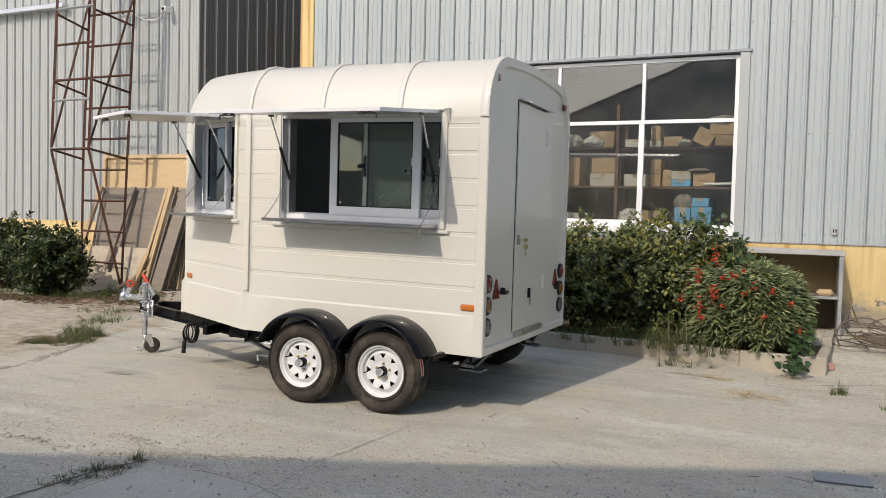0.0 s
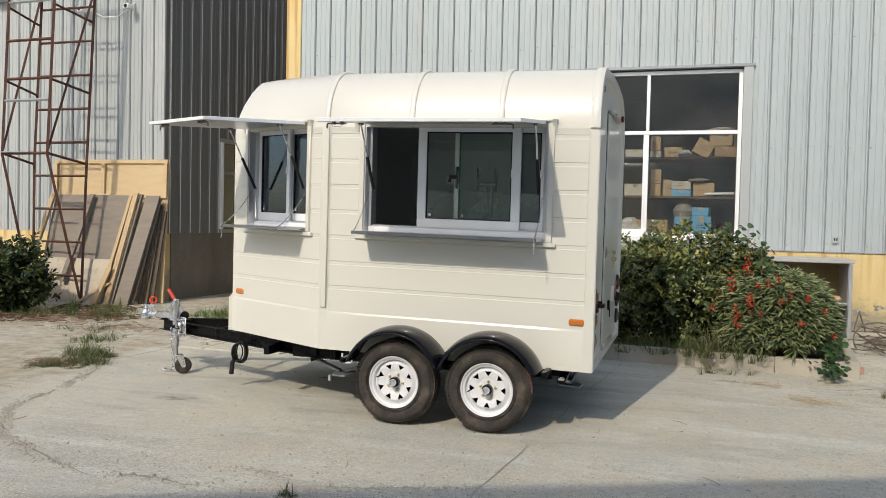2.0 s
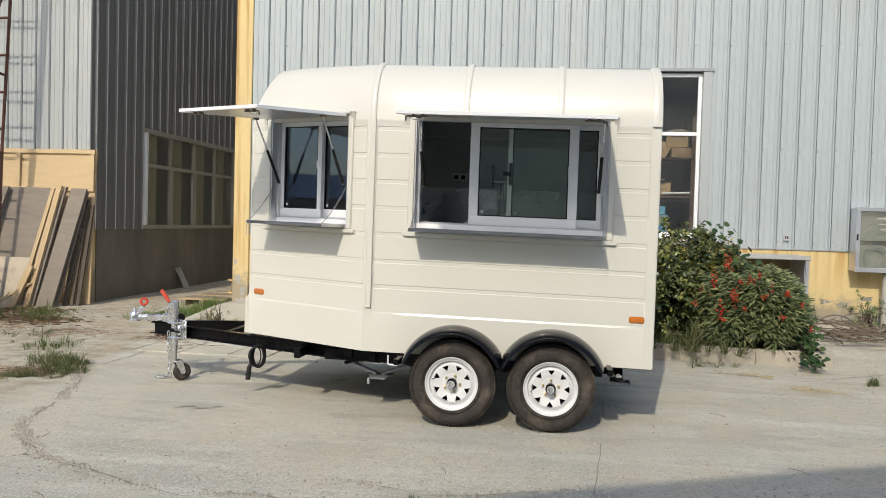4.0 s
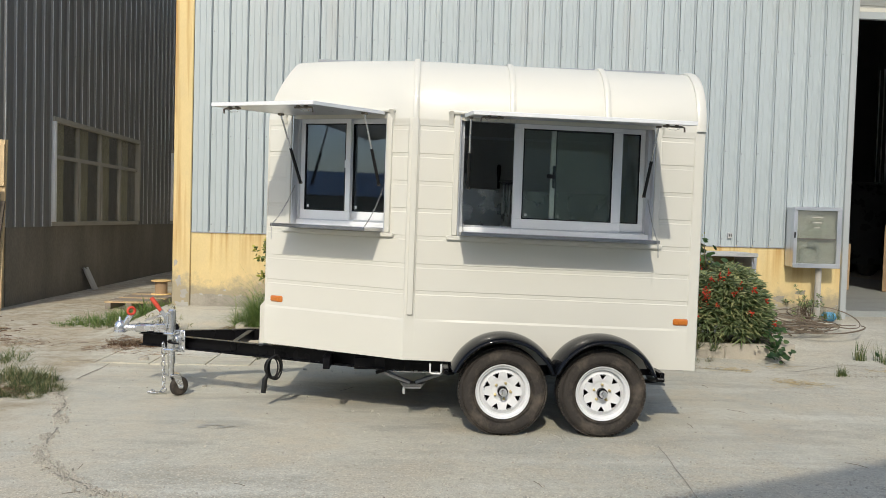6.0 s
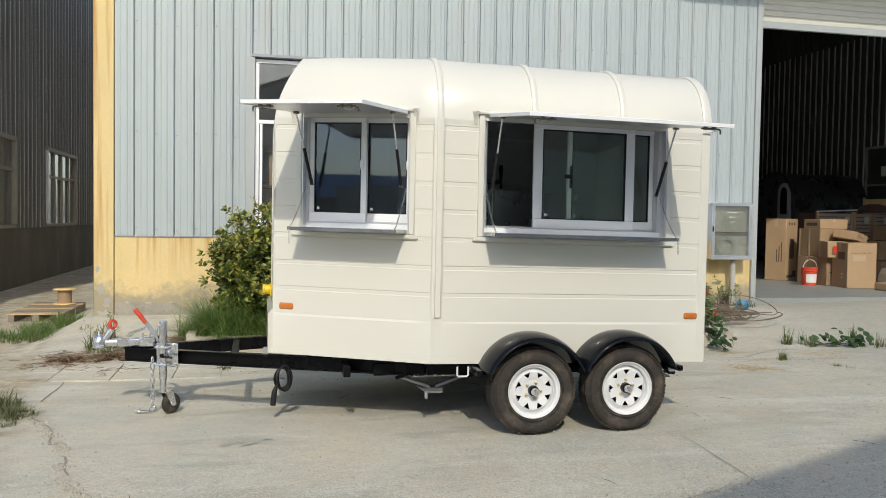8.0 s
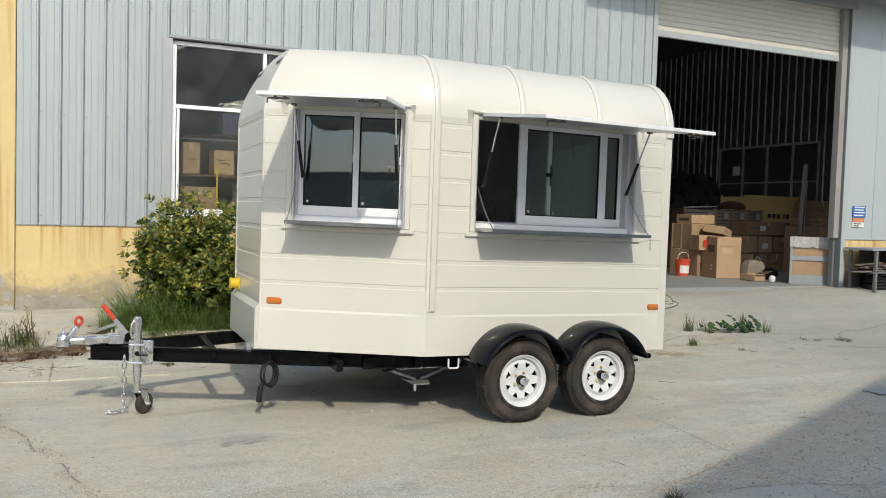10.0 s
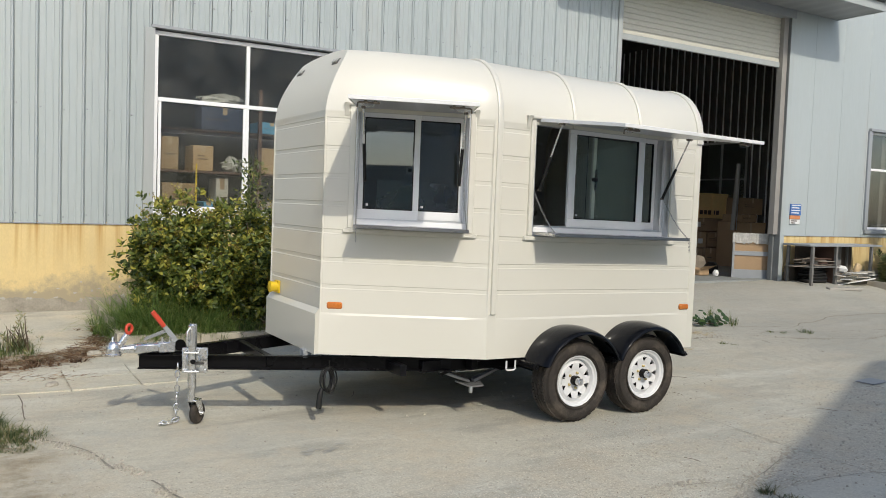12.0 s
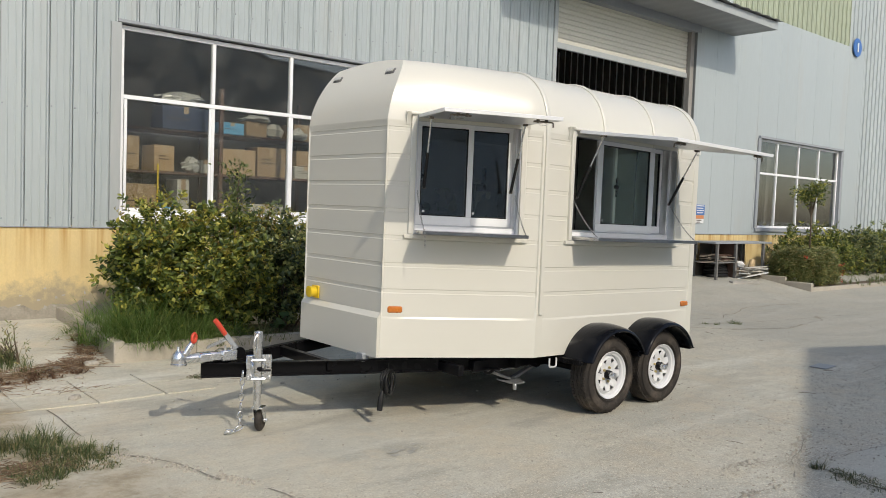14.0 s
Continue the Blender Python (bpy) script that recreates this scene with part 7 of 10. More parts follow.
def whorl_leaves(top, rng, heads, x0, rx, ry, h, mat, each=22):
    """A rounded bush of shoots, each ending in a whorl of narrow leaves that spread and droop."""
    n = heads * each
    th, ph = np.repeat(rng.uniform(0, 2 * math.pi, heads), each), np.repeat(np.arccos(rng.uniform(0.0, 1, heads) ** 1.25), each)
    rad = np.repeat(rng.uniform(0.6, 1.0, heads) ** 0.4, each)
    bs = np.stack([x0 + rx * rad * np.sin(ph) ** 0.5 * np.cos(th), ry * rad * np.sin(ph) ** 0.5 * np.sin(th), 0.10 + h * rad * np.clip(np.cos(ph), 0, 1) ** 0.5], 1)
    bs *= (0.96 + 0.06 * np.sin(bs[:, :1] * 9 + 1.0) * np.cos(bs[:, 2:3] * 8))
    bs[:, 2] = np.maximum(bs[:, 2], 0.12)
    wa = np.tile(np.arange(each) * 2.4, heads) + np.repeat(rng.uniform(0, 6.28, heads), each)
    wk = np.tile(np.linspace(0, 1, each), heads)
    shoot = bs * np.array([1, 1, 0.4]) / 0.7 + np.array([0, 0, 0.55])
    shoot /= np.linalg.norm(shoot, axis=1, keepdims=True)
    bs = bs - shoot * (wk * 0.10)[:, None] + rng.normal(size=(n, 3)) * 0.004
    ax = np.stack([np.cos(wa), np.sin(wa), np.full(n, 0.0)], 1) + shoot * 0.45 + np.array([0, 0, 1.1]) * (0.55 - wk)[:, None] + np.array([0, 0, -0.45]) + rng.normal(size=(n, 3)) * 0.12
    v, f = leaves(rng, bs, ax, (0.07 + 0.095 * np.sqrt(wk)) * rng.uniform(0.85, 1.15, n), rng.uniform(0.016, 0.024, n), 0.15, 2.5)
    tagged(attach("foliage", cloud_mesh("foliage", v, f, mat), top), kind="stuff")


# red flowering bush: drooping narrow leaves and flower spikes
fb = thing("flowering_bush", (0.02, 8.98, 0.13), "rounded bush with narrow drooping leaves and red flower spikes", "bush")
rng = np.random.default_rng(77)
whorl_leaves(fb, rng, 520, 0.0, 0.64, 0.52, 0.89, M_OLEAF)
g = Geo()
for k in range(40):
    a, r = rng.uniform(0, 2 * math.pi), rng.uniform(0.1, 0.6)
    g.tube([(0.1 * math.cos(a), 0.1 * math.sin(a), 0), (r * math.cos(a), r * 0.8 * math.sin(a), 0.45 + 0.3 * (1 - r))], [0.008, 0.004], 5, False)
me = bpy.data.meshes.new("branching")
me.from_pydata(g.v, [], g.f)
me.materials.append(M_TWIG)
tagged(attach("branching", me, fb), kind="stuff")
blooms = ((-0.31, 0.95, 1), (-0.47, 0.76, 1), (-0.60, 0.67, 0), (-0.30, 0.60, 1), (-0.42, 0.47, 1), (-0.20, 0.50, 0), (0.08, 0.68, 0), (0.25, 0.67, 0), (-0.22, 0.78, 0), (-0.12, 0.80, 0), (-0.66, 0.52, 0), (0.0, 0.62, 0), (0.42, 0.55, 0), (0.18, 0.42, 0), (-0.02, 0.85, 0), (0.5, 0.3, 0))
for k, (bx, bz, big) in enumerate(blooms):
    by = -0.55 * math.sqrt(max(0.05, 1 - (bx / 0.76) ** 2 - ((bz - 0.12) / 0.95) ** 2)) - 0.06
    c = np.array([bx, by, bz])
    m_ = 34 if big else 9
    bs = c + np.stack([rng.normal(size=m_) * (0.019 if big else 0.010), rng.normal(size=m_) * 0.015, rng.normal(size=m_) * (0.055 if big else 0.020)], 1)
    v, f = leaves(rng, bs, rng.normal(size=(m_, 3)) + np.array([0, -0.3, 0.2]), rng.uniform(0.022, 0.042, m_), rng.uniform(0.018, 0.032, m_))
    tagged(attach("flower_spike", cloud_mesh("flower_spike", v, f, M_PETAL), fb, "red flower spike" if k == 0 else ""), kind="stuff")


def vine(at, pts, n, seed, size, label):
    """A creeping plant with broad leaves on a trailing stem."""
    top = thing("creeping_vine", at, label, "vine")
    at = Vector(at)
    rng = np.random.default_rng(seed)
    P = [Vector(p) for p in pts]
    part("stem", Geo().tube(P, 0.006, 5), M_TWIG, top)
    vs, fs, off = [], [], 0
    for k in range(n):
        t = rng.uniform(0, len(P) - 1.001)
        i = int(t)
        c = P[i].lerp(P[i + 1], t - i) - at + Vector(rng.normal(size=3) * np.array([0.07, 0.07, 0.05])) + Vector((0, 0, 0.05))
        nv = Vector((rng.normal() * 0.5, -0.7 + rng.normal() * 0.4, 0.9)).normalized()
        u = nv.orthogonal().normalized()
        w = nv.cross(u)
        s = size * rng.uniform(0.6, 1.2)
        ring = [c + nv * 0.0]
        for j in range(9):
            a = 2 * math.pi * j / 9
            rr = s * (1.0 - 0.35 * math.cos(a / 2) ** 8) * (0.9 + 0.15 * math.cos(3 * a))
            ring.append(c + (u * math.cos(a) + w * math.sin(a)) * rr - nv * rr * 0.18)
        vs += [tuple(q) for q in ring]
        fs += [(off, off + 1 + j, off + 1 + (j + 1) % 9) for j in range(9)]
        off += 10
    me = bpy.data.meshes.new("foliage")
    me.from_pydata(vs, [], fs)
    me.materials.append(M_VINE)
    me.shade_smooth()
    attach("foliage", me, top)


vine((0.62, 8.5, 0.0), [(0.54, 8.95, 0.62), (0.54, 8.75, 0.42), (0.53, 8.55, 0.24), (0.50, 8.38, 0.08), (0.50, 8.18, 0.03)], 150, 3, 0.034, "green squash vine trailing over the kerb")
vine((-0.25, 9.1, 0.9), [(-0.5, 9.2, 1.42), (-0.3, 9.1, 1.38), (-0.15, 8.98, 1.28), (-0.12, 8.95, 1.0)], 44, 4, 0.042, "broad-leaved vine climbing over the hedge")
vine((2.05, 8.35, 0.0), [(1.85, 8.45, 0.03), (2.05, 8.35, 0.06), (2.3, 8.3, 0.05), (2.5, 8.42, 0.04)], 70, 5, 0.045, "low green creeping plant on the concrete")
vine((-3.75, 8.95, 0.15), [(-3.8, 9.0, 0.15), (-3.75, 8.95, 0.28), (-3.7, 8.93, 0.36)], 14, 6, 0.05, "small broad-leaved weed in the bed")

GT = "tuft of long green grass"


def grass_group(rows, mat=M_GRASS, label=GT):
    for k, (x, y, z, r, h, n, lean) in enumerate(rows):
        tuft("grass_tuft", (x, y, z if z > 0.12 else ground_z(x, y)), r, h, n, int(abs(x * 37 + y * 91)) + k, mat, label, kind="stuff", lean=lean, width=0.0042 if h > 0.3 else 0.0028)


# long grass in the bed
grass_group([(-5.25, 9.12, 0.14, 0.28, 0.66, 1150, 1.7), (-4.95, 9.10, 0.14, 0.26, 0.66, 1000, 1.7), (-4.65, 9.06, 0.14, 0.24, 0.56, 680, 1.7), (-4.35, 9.02, 0.14, 0.2, 0.40, 320, 1.6), (-5.42, 9.45, 0.14, 0.24, 0.66, 700, 1.7), (-5.15, 9.25, 0.14, 0.26, 0.86, 620, 1.4), (-4.8, 9.25, 0.14, 0.24, 0.78, 480, 1.4), (-5.50, 9.95, 0.14, 0.14, 0.70, 160, 1.6)], M_GRASSF)
grass_group([(-3.8, 8.92, 0.14, 0.3, 0.30, 260, 1.6), (-4.05, 8.98, 0.14, 0.3, 0.34, 240, 1.7), (-4.5, 8.94, 0.14, 0.3, 0.24, 200, 1.7)], M_GRASST, "tuft of green and dry grass in the bed")
grass_group([(-0.62, 8.66, 0.14, 0.20, 0.58, 230, 1.7), (-0.80, 8.54, 0.14, 0.12, 0.50, 80, 1.7), (-0.34, 8.56, 0.14, 0.24, 0.44, 120, 1.7), (-0.48, 8.46, 0.03, 0.20, 0.24, 80, 1.7), (-0.66, 8.34, 0.02, 0.14, 0.20, 50, 1.7)], M_GRASST, "drooping tuft of green and dry grass on the kerb")
grass_group([(-1.9, 8.88, 0.14, 0.3, 0.30, 220, 1.7), (-1.55, 8.82, 0.14, 0.3, 0.34, 260, 1.7), (-1.15, 8.80, 0.14, 0.3, 0.36, 300, 1.7), (-0.85, 8.80, 0.14, 0.25, 0.34, 240, 1.6), (-1.35, 8.72, 0.14, 0.3, 0.26, 160, 1.7)])
# sparse tufts in the cracks of the slab
grass_group([(-2.92, 3.42, 0.0, 0.05, 0.13, 90, 1.2), (-2.95, 3.22, 0.0, 0.11, 0.075, 260, 1.9), (-2.97, 3.02, 0.0, 0.11, 0.065, 220, 2.0), (-2.86, 3.33, 0.0, 0.07, 0.06, 110, 1.9), (-5.18, 7.96, 0.0, 0.09, 0.07, 120, 1.1)], M_GRASSD, "low tuft of dull green and dry grass")
grass_group([(0.86, 7.70, 0.02, 0.07, 0.14, 120, 0.9), (1.45, 8.55, 0.08, 0.10, 0.34, 60, 0.4), (1.25, 7.2, 0.02, 0.08, 0.09, 70, 1.1), (3.2, 7.5, 0.08, 0.12, 0.10, 90, 1.1), (2.75, 7.6, 0.06, 0.10, 0.08, 70, 1.1), (2.45, 8.55, 0.1, 0.06, 0.36, 60, 0.35), (2.62, 8.3, 0.1, 0.08, 0.26, 60, 0.5), (1.75, 8.45, 0.1, 0.10, 0.24, 90, 0.6)])
grass_group([(-6.82, 6.55, 0.0, 0.20, 0.23, 620, 1.6), (-6.60, 6.30, 0.0, 0.16, 0.13, 420, 1.6), (-7.05, 6.70, 0.0, 0.24, 0.21, 520, 1.6), (-6.88, 6.15, 0.0, 0.20, 0.13, 320, 1.5), (-6.93, 5.98, 0.0, 0.16, 0.07, 520, 1.7), (-6.62, 6.13, 0.0, 0.16, 0.07, 520, 1.7), (-6.72, 6.36, 0.0, 0.18, 0.12, 460, 1.6)], M_GRASST, "low tuft of green and dry grass")
# on the earth to the west
grass_group([(-11.9, 8.95, 0.0, 0.45, 0.26, 260, 1.4), (-11.2, 8.80, 0.0, 0.45, 0.24, 260, 1.4), (-10.5, 8.78, 0.0, 0.4, 0.22, 240, 1.4), (-10.0, 9.2, 0.0, 0.4, 0.26, 220, 1.4), (-9.4, 10.2, 0.0, 0.4, 0.26, 220, 1.3)])
grass_group([(-7.55, 7.55, 0.0, 0.26, 0.26, 200, 2.0), (-7.85, 7.75, 0.0, 0.35, 0.15, 150, 2.0), (-8.3, 8.2, 0.0, 0.36, 0.20, 150, 1.9), (-9.0, 9.4, 0.0, 0.45, 0.24, 360, 1.6), (-9.8, 9.9, 0.0, 0.6, 0.34, 420, 1.5), (-9.3, 9.9, 0.0, 0.4, 0.20, 260, 1.4), (-10.4, 9.1, 0.0, 0.4, 0.16, 260, 0.9)])
grass_group([(-7.82, 10.25, 0.0, 0.34, 0.20, 700, 1.5), (-7.45, 10.45, 0.0, 0.36, 0.28, 800, 1.5), (-7.22, 10.95, 0.0, 0.30, 0.34, 520, 1.4), (-7.55, 10.9, 0.0, 0.35, 0.26, 420, 1.4)], M_GRASSF)
grass_group([(-7.35, 9.9, 0.0, 0.2, 0.2, 160, 0.8), (-11.3, 8.6, 0.0, 0.5, 0.14, 260, 1.0), (-6.3, 8.75, 0.02, 0.16, 0.16, 120, 0.9), (-6.6, 8.95, 0.02, 0.14, 0.2, 100, 0.8)])
grass_group([(11.2, 9.02, 0.18, 0.3, 0.25, 200, 1.0), (12.4, 9.0, 0.18, 0.5, 0.3, 300, 1.0), (13.5, 9.0, 0.18, 0.4, 0.5, 200, 0.9), (2.15, 10.45, 0.29, 0.15, 0.3, 90, 0.6)])
M_DEAD = leaf_material("dead_leaf", (0.09, 0.05, 0.03), (0.17, 0.10, 0.06), (0.30, 0.20, 0.11), 0.8)


def lying_stalks(name, at, rx, ry, heap, n, seed, mat, label, category, length=(0.06, 0.22), width=0.0022):
    """Dry stalks lying across one another in a thin heap, each slightly bent."""
    rng = np.random.default_rng(seed)
    u = rng.normal(size=(n, 2)) * 0.5
    d2 = (u ** 2).sum(1)
    a = rng.uniform(0, 2 * math.pi, n)
    L = rng.uniform(*length, n)
    z = 0.004 + heap * rng.uniform(0, 1, n) * np.exp(-1.6 * d2)
    mid = np.stack([u[:, 0] * rx, u[:, 1] * ry, z], 1)
    way = np.stack([np.cos(a), np.sin(a), rng.normal(size=n) * 0.10 * (heap > 0.03)], 1)
    side = np.stack([-np.sin(a), np.cos(a), np.zeros(n)], 1)
    w = (width * rng.uniform(0.6, 1.4, n))[:, None]
    bend = side * (L * rng.normal(size=n) * 0.12)[:, None]
    rows = []
    for t, b in ((-0.5, 1.0), (0.0, 0.0), (0.5, 1.0)):
        c = mid + way * (L * t)[:, None] + bend * b
        c[:, 2] = np.maximum(c[:, 2], 0.003)
        rows += [c - side * w, c + np.array([0, 0, 1.0]) * w, c + side * w]
    v = np.stack(rows, 1).reshape(-1, 3)
    k = np.arange(n)[:, None] * 9
    f = np.concatenate([k + np.array([q]) for q in ((0, 1, 4, 3), (1, 2, 5, 4), (3, 4, 7, 6), (4, 5, 8, 7))])
    ob = new(name, cloud_mesh(name, v, f, mat))
    ob.location = (at[0], at[1], ground_z(*at))
    return tagged(ob, label, category, "", "stuff")


M_STRAW = leaf_material("pale_straw", (0.36, 0.27, 0.14), (0.56, 0.45, 0.24), (0.72, 0.60, 0.36), 0.7)
M_STALK = leaf_material("brown_stalk", (0.13, 0.08, 0.05), (0.27, 0.18, 0.11), (0.50, 0.38, 0.24), 0.8)
for k, (x, y, rx, ry, n) in enumerate(((-6.45, 8.66, 0.32, 0.12, 360), (-6.15, 8.72, 0.26, 0.13, 380), (-5.90, 8.92, 0.20, 0.16, 360), (-5.72, 9.22, 0.12, 0.22, 260), (-5.64, 9.65, 0.06, 0.22, 120), (-6.75, 8.66, 0.25, 0.10, 220))):
    lying_stalks("stalk_heap", (x, y), rx * 1.15, ry * 1.3, 0.09, n * 11 // 20, 360 + k, M_STALK, "brown dead stalks heaped on the earth by the kerb", "stalks")
    tuft("leaf_litter", (x, y, ground_z(x, y) + 0.004), max(rx, ry) * 0.8, 0.085, n * 3 // 5, 340 + k, M_DEAD, "brown dead leaves heaped on the earth", "leaf litter", "stuff", 1.7, 0.007)
for k, (x, y, rx, ry, n) in enumerate(((-0.25, 7.93, 0.26, 0.16, 46), (-0.10, 7.84, 0.10, 0.10, 26), (0.14, 7.25, 0.26, 0.22, 95), (0.34, 7.18, 0.18, 0.14, 40), (0.40, 8.12, 0.24, 0.16, 40), (1.5, 7.9, 0.3, 0.2, 60))):
    lying_stalks("straw_litter", (x, y), rx, ry, 0.012, n, 300 + k, M_STRAW, "scattered dry straw lying on the concrete", "straw", (0.03, 0.13), 0.0016)
for k, (x, y, r, n) in enumerate(((-6.2, 8.1, 0.45, 140), (-6.7, 8.4, 0.5, 300), (-6.95, 6.2, 0.3, 260), (-8.3, 8.6, 0.7, 420), (-9.6, 8.9, 0.9, 420))):
    lying_stalks("straw_litter", (x, y), r, r * 0.7, 0.015, n, 320 + k, M_STALK, "scattered dry stalks lying on the earth", "straw", (0.04, 0.16))
for k, (x, y, rx, ry, n) in enumerate(((-11.6, 8.75, 1.2, 0.35, 420), (-10.3, 8.85, 0.9, 0.40, 420), (-9.3, 9.5, 0.8, 0.45, 320), (-9.9, 10.3, 0.7, 0.5, 260))):
    lying_stalks("leaf_litter", (x, y), rx, ry, 0.03, n, 380 + k, M_DEAD, "brown dead leaves and stalks strewn over the earth", "leaf litter", (0.05, 0.14), 0.009)
# tall weed by the kerb at the west corner
grass_group([(-6.42, 9.16, 0.0, 0.10, 0.44, 60, 0.9), (-6.36, 9.05, 0.0, 0.14, 0.24, 90, 1.5), (-6.58, 9.12, 0.0, 0.10, 0.34, 50, 1.1)], M_GRASST, "thin weed of narrow green and dry blades")
shrub("weed", (-6.43, 9.14, 0.02), 0.15, 0.12, 0.40, 190, 61, M_OLEAFP, "thin narrow-leaved weed in dry earth", "weed", (0.050, 0.010), 0, stems=16)
shrub("weed", (1.80, 10.4, 0.26), 0.22, 0.14, 0.36, 320, 62, M_OLEAF, "thin leafy weed against the yellow base wall", "weed", (0.05, 0.018), 0, stems=18)
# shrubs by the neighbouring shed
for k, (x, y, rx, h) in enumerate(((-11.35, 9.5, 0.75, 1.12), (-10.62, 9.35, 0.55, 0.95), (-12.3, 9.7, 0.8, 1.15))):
    shrub("shrub", (x, y, 0), rx, 0.6, h, 5200, 31 + k, M_LEAFW, "green shrub beside the steel tower, leaves darkened for its shade", group="shrubs by the tower")
for k, (x, y, rx, h, mt) in enumerate(((10.5, 9.95, 0.9, 1.30, M_LEAF), (11.5, 10.0, 0.95, 1.25, M_LEAF), (12.6, 10.0, 0.95, 1.2, M_LEAF), (13.7, 10.0, 0.95, 1.2, M_LEAFD), (14.8, 10.0, 0.95, 1.25, M_LEAF), (15.9, 10.0, 0.9, 1.3, M_LEAF))):
    shrub("shrub", (x, y, 0.17), rx, 0.7, h, 3400, 41 + k, mt, "leafy green shrub in the bed beyond the gate", group="shrubs beyond the gate", leaf=(0.09, 0.04))
tree = thing("young_tree", (10.05, 9.6, 0.34), "slim young tree with a small crown", "tree")
part("trunk", Geo().tube([(10.05, 9.6, 0.16), (10.07, 9.6, 1.4), (9.99, 9.6, 2.3)], [0.022, 0.018, 0.010], 8), M_TWIG, tree)
rng = np.random.default_rng(9)
cl = np.array([[rng.normal() * 0.14 - 0.05, rng.normal() * 0.13, 1.86 + rng.normal() * 0.08] for k in range(14)])
bs = cl[rng.integers(0, 14, 900)] + rng.normal(size=(900, 3)) * 0.075
v, f = leaves(rng, bs, rng.normal(size=(900, 3)) + np.array([0, 0, 0.2]), rng.uniform(0.05, 0.09, 900), rng.uniform(0.025, 0.04, 900))
attach("crown", cloud_mesh("crown", v, f, M_LEAF), tree)
g = Geo()
for c in cl:
    g.tube([(0, 0, 1.35), tuple(np.array([0, 0, 1.6]) * 0.5 + c * 0.5), tuple(c)], [0.008, 0.005, 0.003], 5, False)
me = bpy.data.meshes.new("branching")
me.from_pydata(g.v, [], g.f)
me.materials.append(M_TWIG)
tagged(attach("branching", me, tree), kind="stuff")

# narrow-leaved flowering bush at the corner of the far bed
fb2 = thing("flowering_bush", (9.78, 9.55, 0.12), "rounded yellow-green bush with narrow leaves and a few red blooms", "bush")
rng = np.random.default_rng(78)
whorl_leaves(fb2, rng, 760, 0.0, 1.00, 0.66, 0.88, M_OLEAFP)
for bx, by, bz in ((-0.80, -0.35, 0.72), (0.25, -0.64, 0.52), (0.55, -0.55, 0.36), (0.62, -0.52, 0.30), (0.40, -0.60, 0.20)):
    c = np.array([bx, by - 0.04, bz])
    bs = c + rng.normal(size=(12, 3)) * 0.025
    v, f = leaves(rng, bs, rng.normal(size=(12, 3)), rng.uniform(0.025, 0.04, 12), rng.uniform(0.018, 0.03, 12))
    tagged(attach("flower_spike", cloud_mesh("flower_spike", v, f, M_PETAL), fb2), kind="stuff")

# ---- steel lattice tower and stacked boards by the neighbouring shed ----
tower = thing("lattice_tower", (-11.2, 10.7, 0), "rusty steel lattice tower standing before the shed", "tower")


def tw(k, z):
    x0, y0 = ((-11.78, 10.25), (-11.86, 11.02), (-10.84, 10.22), (-10.74, 11.0))[k]
    return Vector((x0 + 0.05 * (z - 2.45), y0, z))


feet = (Vector((-11.72, 10.86, 0)), Vector((-10.68, 10.82, 0)))


def bar(a, b, r=0.019, mat=M_RUST, name="lattice_bar"):
    a, b = Vector(a), Vector(b)
    d = (b - a).normalized()
    s = d.orthogonal().normalized() * r
    u = d.cross(s).normalized() * r
    ring = [s + u, -s + u, -s - u, s - u]
    part(name, Geo().ring_loft([[a + q for q in ring], [b + q for q in ring]]), mat, tower, smooth=0)


for k in range(4):
    bar(tw(k, 2.45), tw(k, 7.4), 0.021, name="leg")
bar(tw(1, 2.45), feet[0], 0.021, name="leg")
bar(tw(3, 2.45), feet[1], 0.021, name="leg")
bar(tw(0, 2.45), feet[0], 0.021, name="leg")
bar(tw(2, 2.45), feet[1], 0.021, name="leg")
for k in range(9):
    bar(tw(1, 2.72 + 0.57 * k), tw(3, 2.72 + 0.57 * k), 0.015, name="rung")
for z in (2.15, 1.58, 1.02, 0.45):
    a, b = tw(1, 2.45).lerp(feet[0], (2.45 - z) / 2.45), tw(3, 2.45).lerp(feet[1], (2.45 - z) / 2.45)
    bar(a, b, 0.014, name="rung")
for z in (2.47, 3.33, 3.68, 4.30, 4.92, 5.5, 6.1, 6.7):
    bar(tw(0, z), tw(2, z), 0.017, M_GREYST if z in (3.33, 4.92) else M_RUST, "rung")
part("platform_plate", Geo().box((-11.75, 10.2, 2.48), (-11.2, 10.32, 2.50), 0.003), M_GREYST, tower)
for f_, b_ in ((0, 1), (2, 3)):
    for z in (2.47, 3.66, 4.85, 6.0):
        bar(tw(f_, z), tw(b_, z - 0.12), 0.015, name="brace")
    bar(tw(f_, 2.5), tw(b_, 5.3), 0.018, name="brace")
    bar(tw(b_, 5.3), tw(f_, 7.2), 0.018, name="brace")


def slab(name, a, b, w, t, mat, label, category, group=""):
    """A board of width w (along x) leaning from a at its foot to b at its head; it keeps its thickness t towards the wall."""
    a, b = Vector(a), Vector(b)
    d = b - a
    nrm = Vector((0, d.z, -d.y)).normalized() * t
    wv = Vector((w, 0, 0))
    o = [a, a + wv, b + wv, b]
    return single(name, Geo().plate(o, nrm), mat, label, category, group, smooth=0)


bg = "boards leaning on the shed"
pp = thing("plywood_hoarding", (-10.6, 11.5, 0.0), "pale framed plywood panel leaning on the shed", "hoarding", bg)
